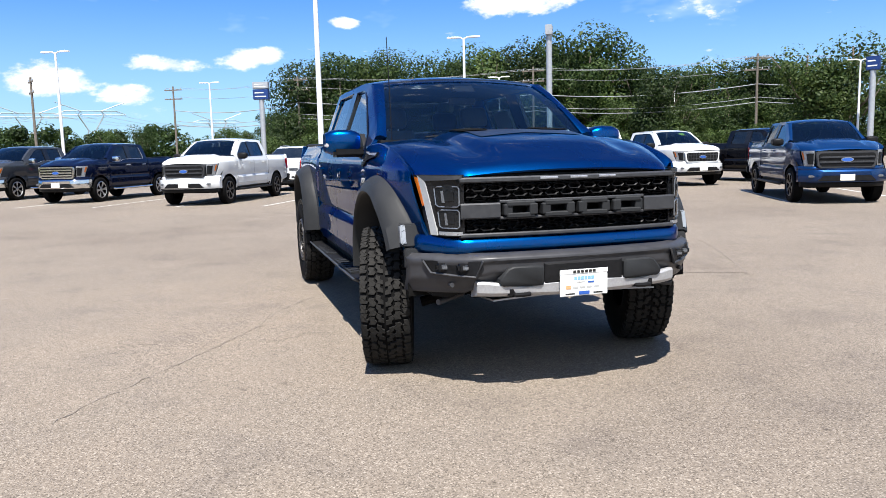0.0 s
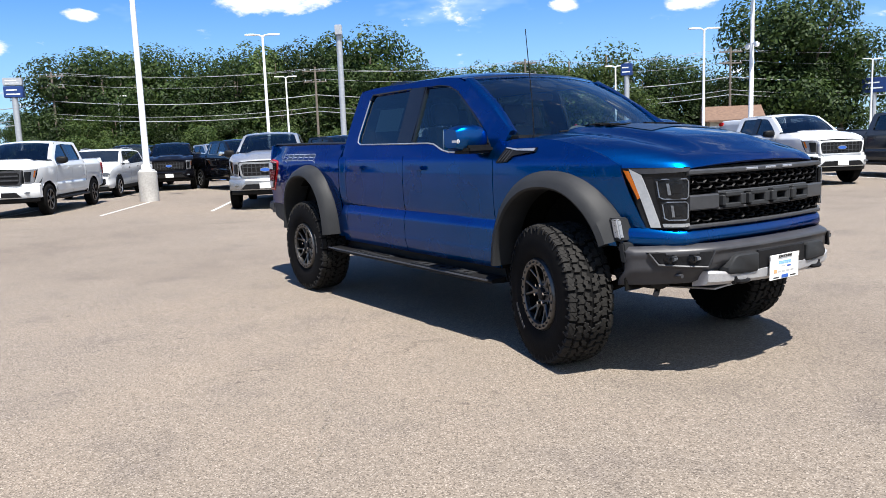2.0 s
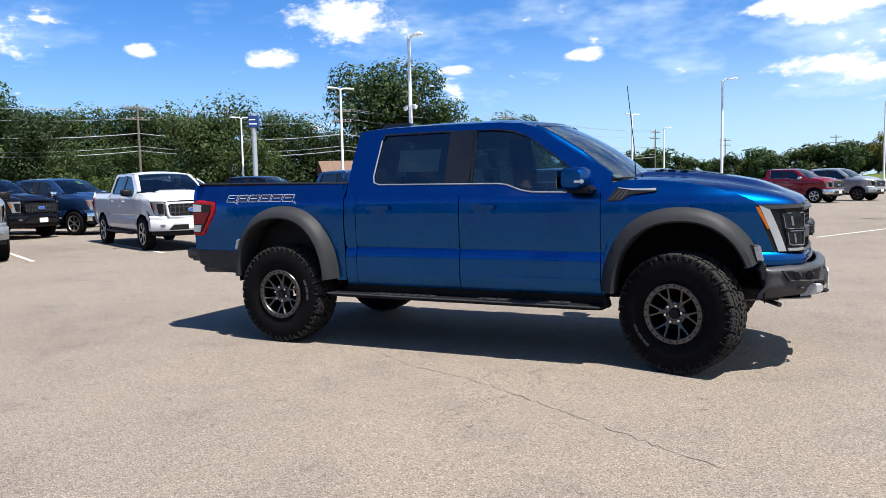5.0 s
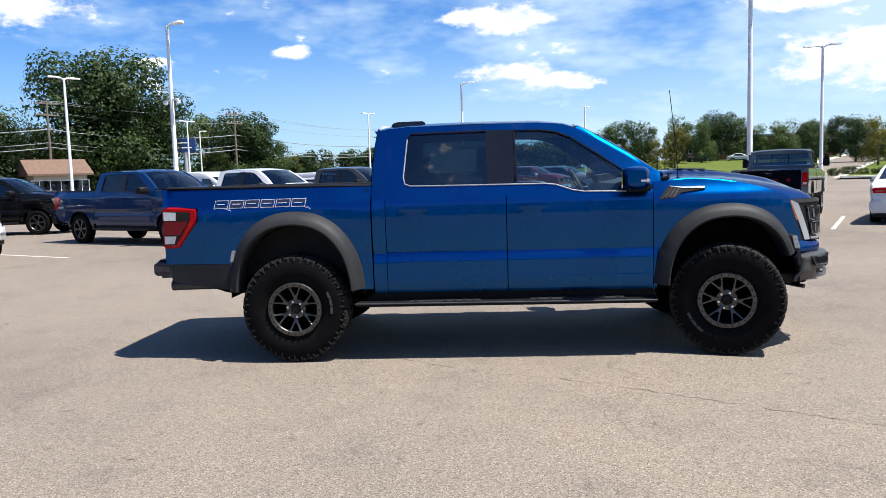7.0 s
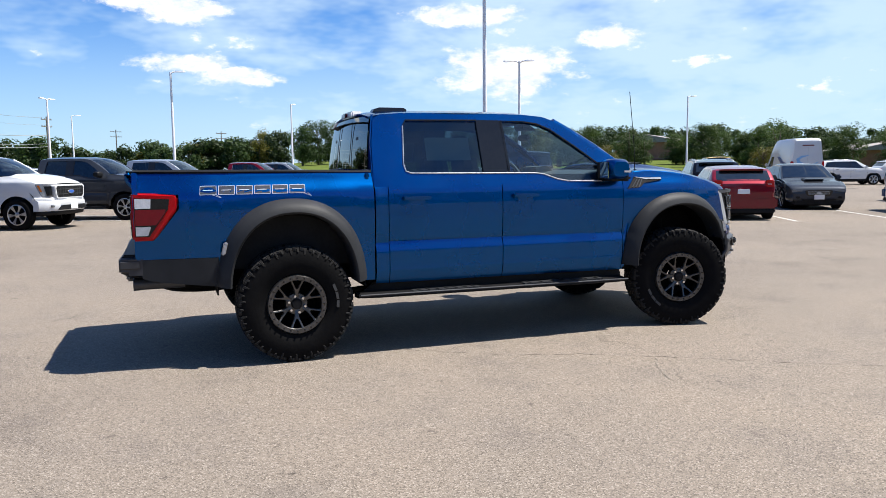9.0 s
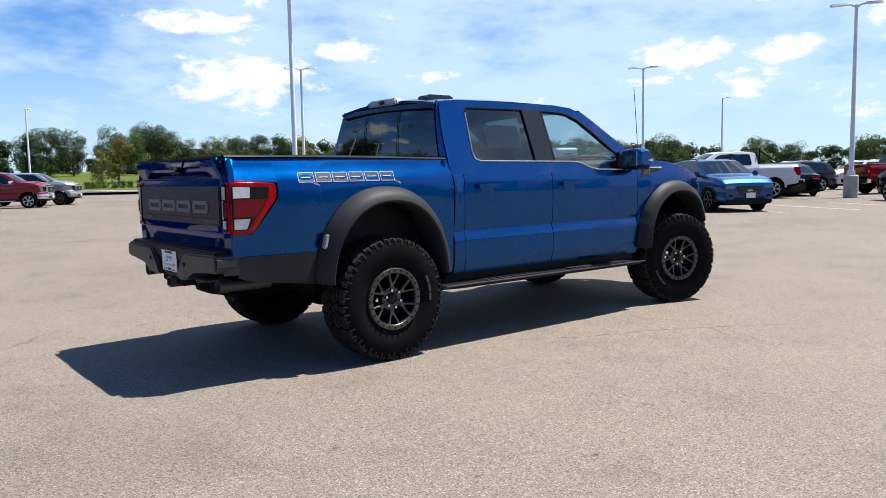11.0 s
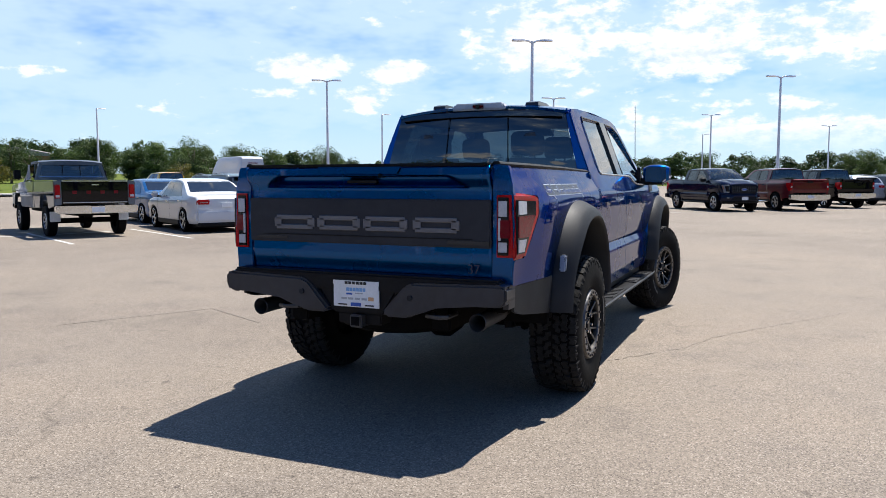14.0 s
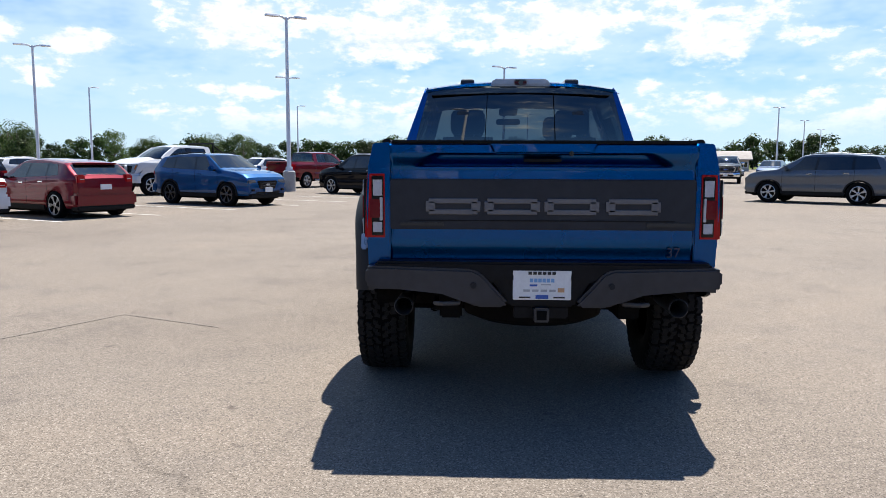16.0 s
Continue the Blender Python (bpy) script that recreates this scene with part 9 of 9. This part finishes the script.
def tree(kind, x, y, h, wide=1.0, low=0.0):
    top = thing("shrub" if kind == "bush" else "tree", TREE_LABEL[kind], "shrub" if kind == "bush" else "tree", "%s trees" % kind, m=pose(x, y, rise(x, y) - 0.02, 0, 0, rng_tree.uniform(0, 360)))
    if kind != "bush":
        t = part("trunk", rng_tree.choice(TRUNKS), None, top, "brown trunk with limbs")
        t.scale = (h * wide, h * wide, h)
    c = part("crown", rng_tree.choice(CROWNS[kind]), None, top, "leafy crown")
    c.scale = (h * wide, h * wide, h * (1.0 - low))
    c.location = (0, 0, h * low)
    return top


# the wood to the west: place and height of its tallest trees
WOOD = [(-89.9, 7.4, 7.4), (-92.4, 10.8, 13.4), (-91.8, 14.7, 14.5), (-95.0, 19.1, 15.3), (-94.2, 22.7, 15.0), (-95.0, 27.3, 14.5), (-91.9, 30.7, 14.0), (-90.4, 35.0, 16.0),
        (-88.7, 39.1, 15.7), (-87.2, 42.5, 14.6), (-80.0, 43.3, 16.4), (-78.4, 46.3, 14.2), (-76.9, 48.9, 12.0), (-70.2, 48.2, 10.6), (-75.5, 54.8, 11.0), (-72.2, 56.0, 11.6),
        (-70.3, 58.5, 11.8), (-68.2, 61.1, 11.8), (-66.4, 63.1, 10.9)]
for i, (x, y, h) in enumerate(WOOD):
    tree("oak" if i % 4 != 3 else "maple", x, y, h * 0.97, 0.98)
    tree("maple" if i % 3 else "oak", x + 4.5 + rng_tree.uniform(-1, 1), y + rng_tree.uniform(-2, 2), h * rng_tree.uniform(0.45, 0.62), 1.15)
    tree("oak", x - 7 + rng_tree.uniform(-2, 2), y + rng_tree.uniform(-3, 3), h * rng_tree.uniform(0.80, 0.95), 1.0)
for i in range(34):
    t = i / 33
    x, y = -86 + 24 * t + rng_tree.uniform(-2, 2), 6 + 60 * t + rng_tree.uniform(-2, 2)
    tree("bush", x + 3.5, y - 1.0, rng_tree.uniform(2.6, 4.4))
for x, y, h, kind in ((-55.6, 54.8, 12.4, "airy"), (-52.8, 57.6, 13.0, "airy"), (-54.0, 56.5, 9.6, "maple"), (-51.0, 60.0, 7.0, "maple"), (-56.6, 67.7, 10.6, "oak"), (-53.6, 70.2, 11.0, "oak"),
                      (-50.8, 72.4, 9.2, "oak"), (-60.0, 62.0, 8.0, "maple"), (-47.7, 79.5, 17.2, "oak"), (-44.0, 81.6, 17.4, "oak"), (-41.0, 83.2, 12.9, "oak"), (-48.0, 76.0, 8.0, "maple"),
                      (-39.3, 95.0, 11.4, "maple"), (-35.3, 96.7, 11.3, "oak"), (-32.6, 97.7, 9.9, "oak"), (-37.0, 92.0, 6.5, "maple"), (-30.5, 96.0, 5.0, "bush"), (-34.0, 93.0, 4.0, "bush"),
                      (-123.2, 1.1, 6.4, "maple"), (-118.0, 4.0, 5.6, "maple"), (-112.0, 8.0, 8.0, "oak"), (-142.8, -13.3, 7.2, "oak"), (-150.0, -20.0, 7.0, "maple"), (-160.5, -32.3, 7.0, "oak")):
    tree(kind, x, y, h, 1.0)
for i in range(26):
    t = i / 25
    tree("distant", -215 + 70 * t + rng_tree.uniform(-6, 6), -120 + 125 * t + rng_tree.uniform(-5, 5), rng_tree.uniform(5, 8.5))
# far belt to the north
for i in range(80):
    t = i / 79
    tree("distant" if i % 7 else "yellow", -75 + 150 * t + rng_tree.uniform(-3, 3), 190 - 22 * t + rng_tree.uniform(-6, 10), rng_tree.uniform(5.5, 9.0) * (1.0 if t < 0.66 else 0.5))
# belt of trees beyond the eastern bays
for i in range(22):
    t = i / 21
    tree(("maple", "oak", "maple", "airy")[i % 4], 54 + 37 * t + rng_tree.uniform(-4, 4), 108 - 37 * t + rng_tree.uniform(-4, 6), rng_tree.uniform(3.9, 5.5), 1.25)
tree("yellow", 47.7, 91.0, 6.4, 1.0)
for x, y, h, kind in ((22.0, 142.5, 7.6, "maple"), (25.0, 142.0, 8.2, "oak"), (29.0, 141.5, 7.6, "maple"), (35.0, 140.0, 8.2, "maple"), (39.0, 139.0, 7.6, "maple"), (45.3, 151.0, 9.2, "oak"),
                      (49.4, 150.8, 8.4, "maple"), (53.0, 149.5, 6.4, "maple"), (56.5, 148.6, 6.2, "yellow"), (62.0, 145.7, 7.0, "maple"), (66.0, 143.0, 7.2, "oak"), (22.0, 97.0, 4.4, "yellow"), (25.2, 101.0, 6.8, "yellow")):
    tree(kind, x, y, h * 1.08, 0.95)
for i in range(9):
    tree("bush", 16.8 + 0.95 * i, 84.0 - 0.1 * i + rng_tree.uniform(-0.6, 0.6), rng_tree.uniform(0.8, 1.2))
# avenue and lawn trees
for x, y, h, kind in ((44.6, 69.5, 5.2, "yellow"), (59.6, 83.5, 6.6, "airy"), (72.3, 86.5, 7.4, "maple"), (77.1, 82.5, 7.0, "maple"), (80.9, 78.9, 7.0, "maple"), (78.4, 67.1, 7.4, "maple"),
                      (45.1, 114.5, 9.5, "maple"),
                      (53.9, 110.4, 9.5, "oak"), (52.9, 88.0, 8.2, "airy"), (56.2, 132.3, 10.2, "oak"), (64.3, 105.1, 9.2, "maple"), (58.2, 85.1, 8.4, "airy"),
                      (65.8, 79.0, 8.2, "maple"), (71.0, 74.3, 7.7, "maple"), (52.6, 51.2, 6.4, "maple"), (49.6, 50.0, 4.2, "yellow"), (81.6, 63.0, 6.8, "maple"), (77.3, 52.2, 6.8, "airy"),
                      (86.0, 56.0, 6.0, "maple"), (132.5, 9.1, 7.0, "maple"), (132.9, 1.0, 6.0, "oak"), (152.5, -12.8, 7.2, "oak"), (132.3, -15.3, 7.2, "maple"), (142.3, -14.2, 7.4, "maple"),
                      (151.5, 21.6, 6.9, "oak"), (97.0, 36.1, 6.0, "maple"), (98.3, 31.8, 6.2, "airy"), (70.1, 46.7, 6.2, "maple"), (83.4, 43.0, 6.0, "airy"), (88.0, 41.0, 5.2, "maple")):
    tree(kind, x, y, max(3.0, h * 0.88 - rise(x, y)), 1.05)
for i in range(70):
    t = i / 69
    a = radians(62 - 92 * t)
    q = 190 + rng_tree.uniform(-12, 25)
    tree("distant", q * math.cos(a), q * math.sin(a), rng_tree.uniform(5.0, 8.4))
for i in range(10):
    tree("bush", 33.5 + 0.6 * i + rng_tree.uniform(-0.3, 0.3), 72.0 - 0.35 * i + rng_tree.uniform(-0.6, 0.6), rng_tree.uniform(0.7, 1.0))
# tall unseen tree row added along the lot's southern edge to darken door reflections
for i in range(30):
    x = -88 + 7.6 * i
    tree(("oak", "maple", "oak")[i % 3], x + rng_tree.uniform(-2, 2), -82 - 0.127 * (x + 88) - rng_tree.uniform(0, 6), rng_tree.uniform(11, 15), 1.0)
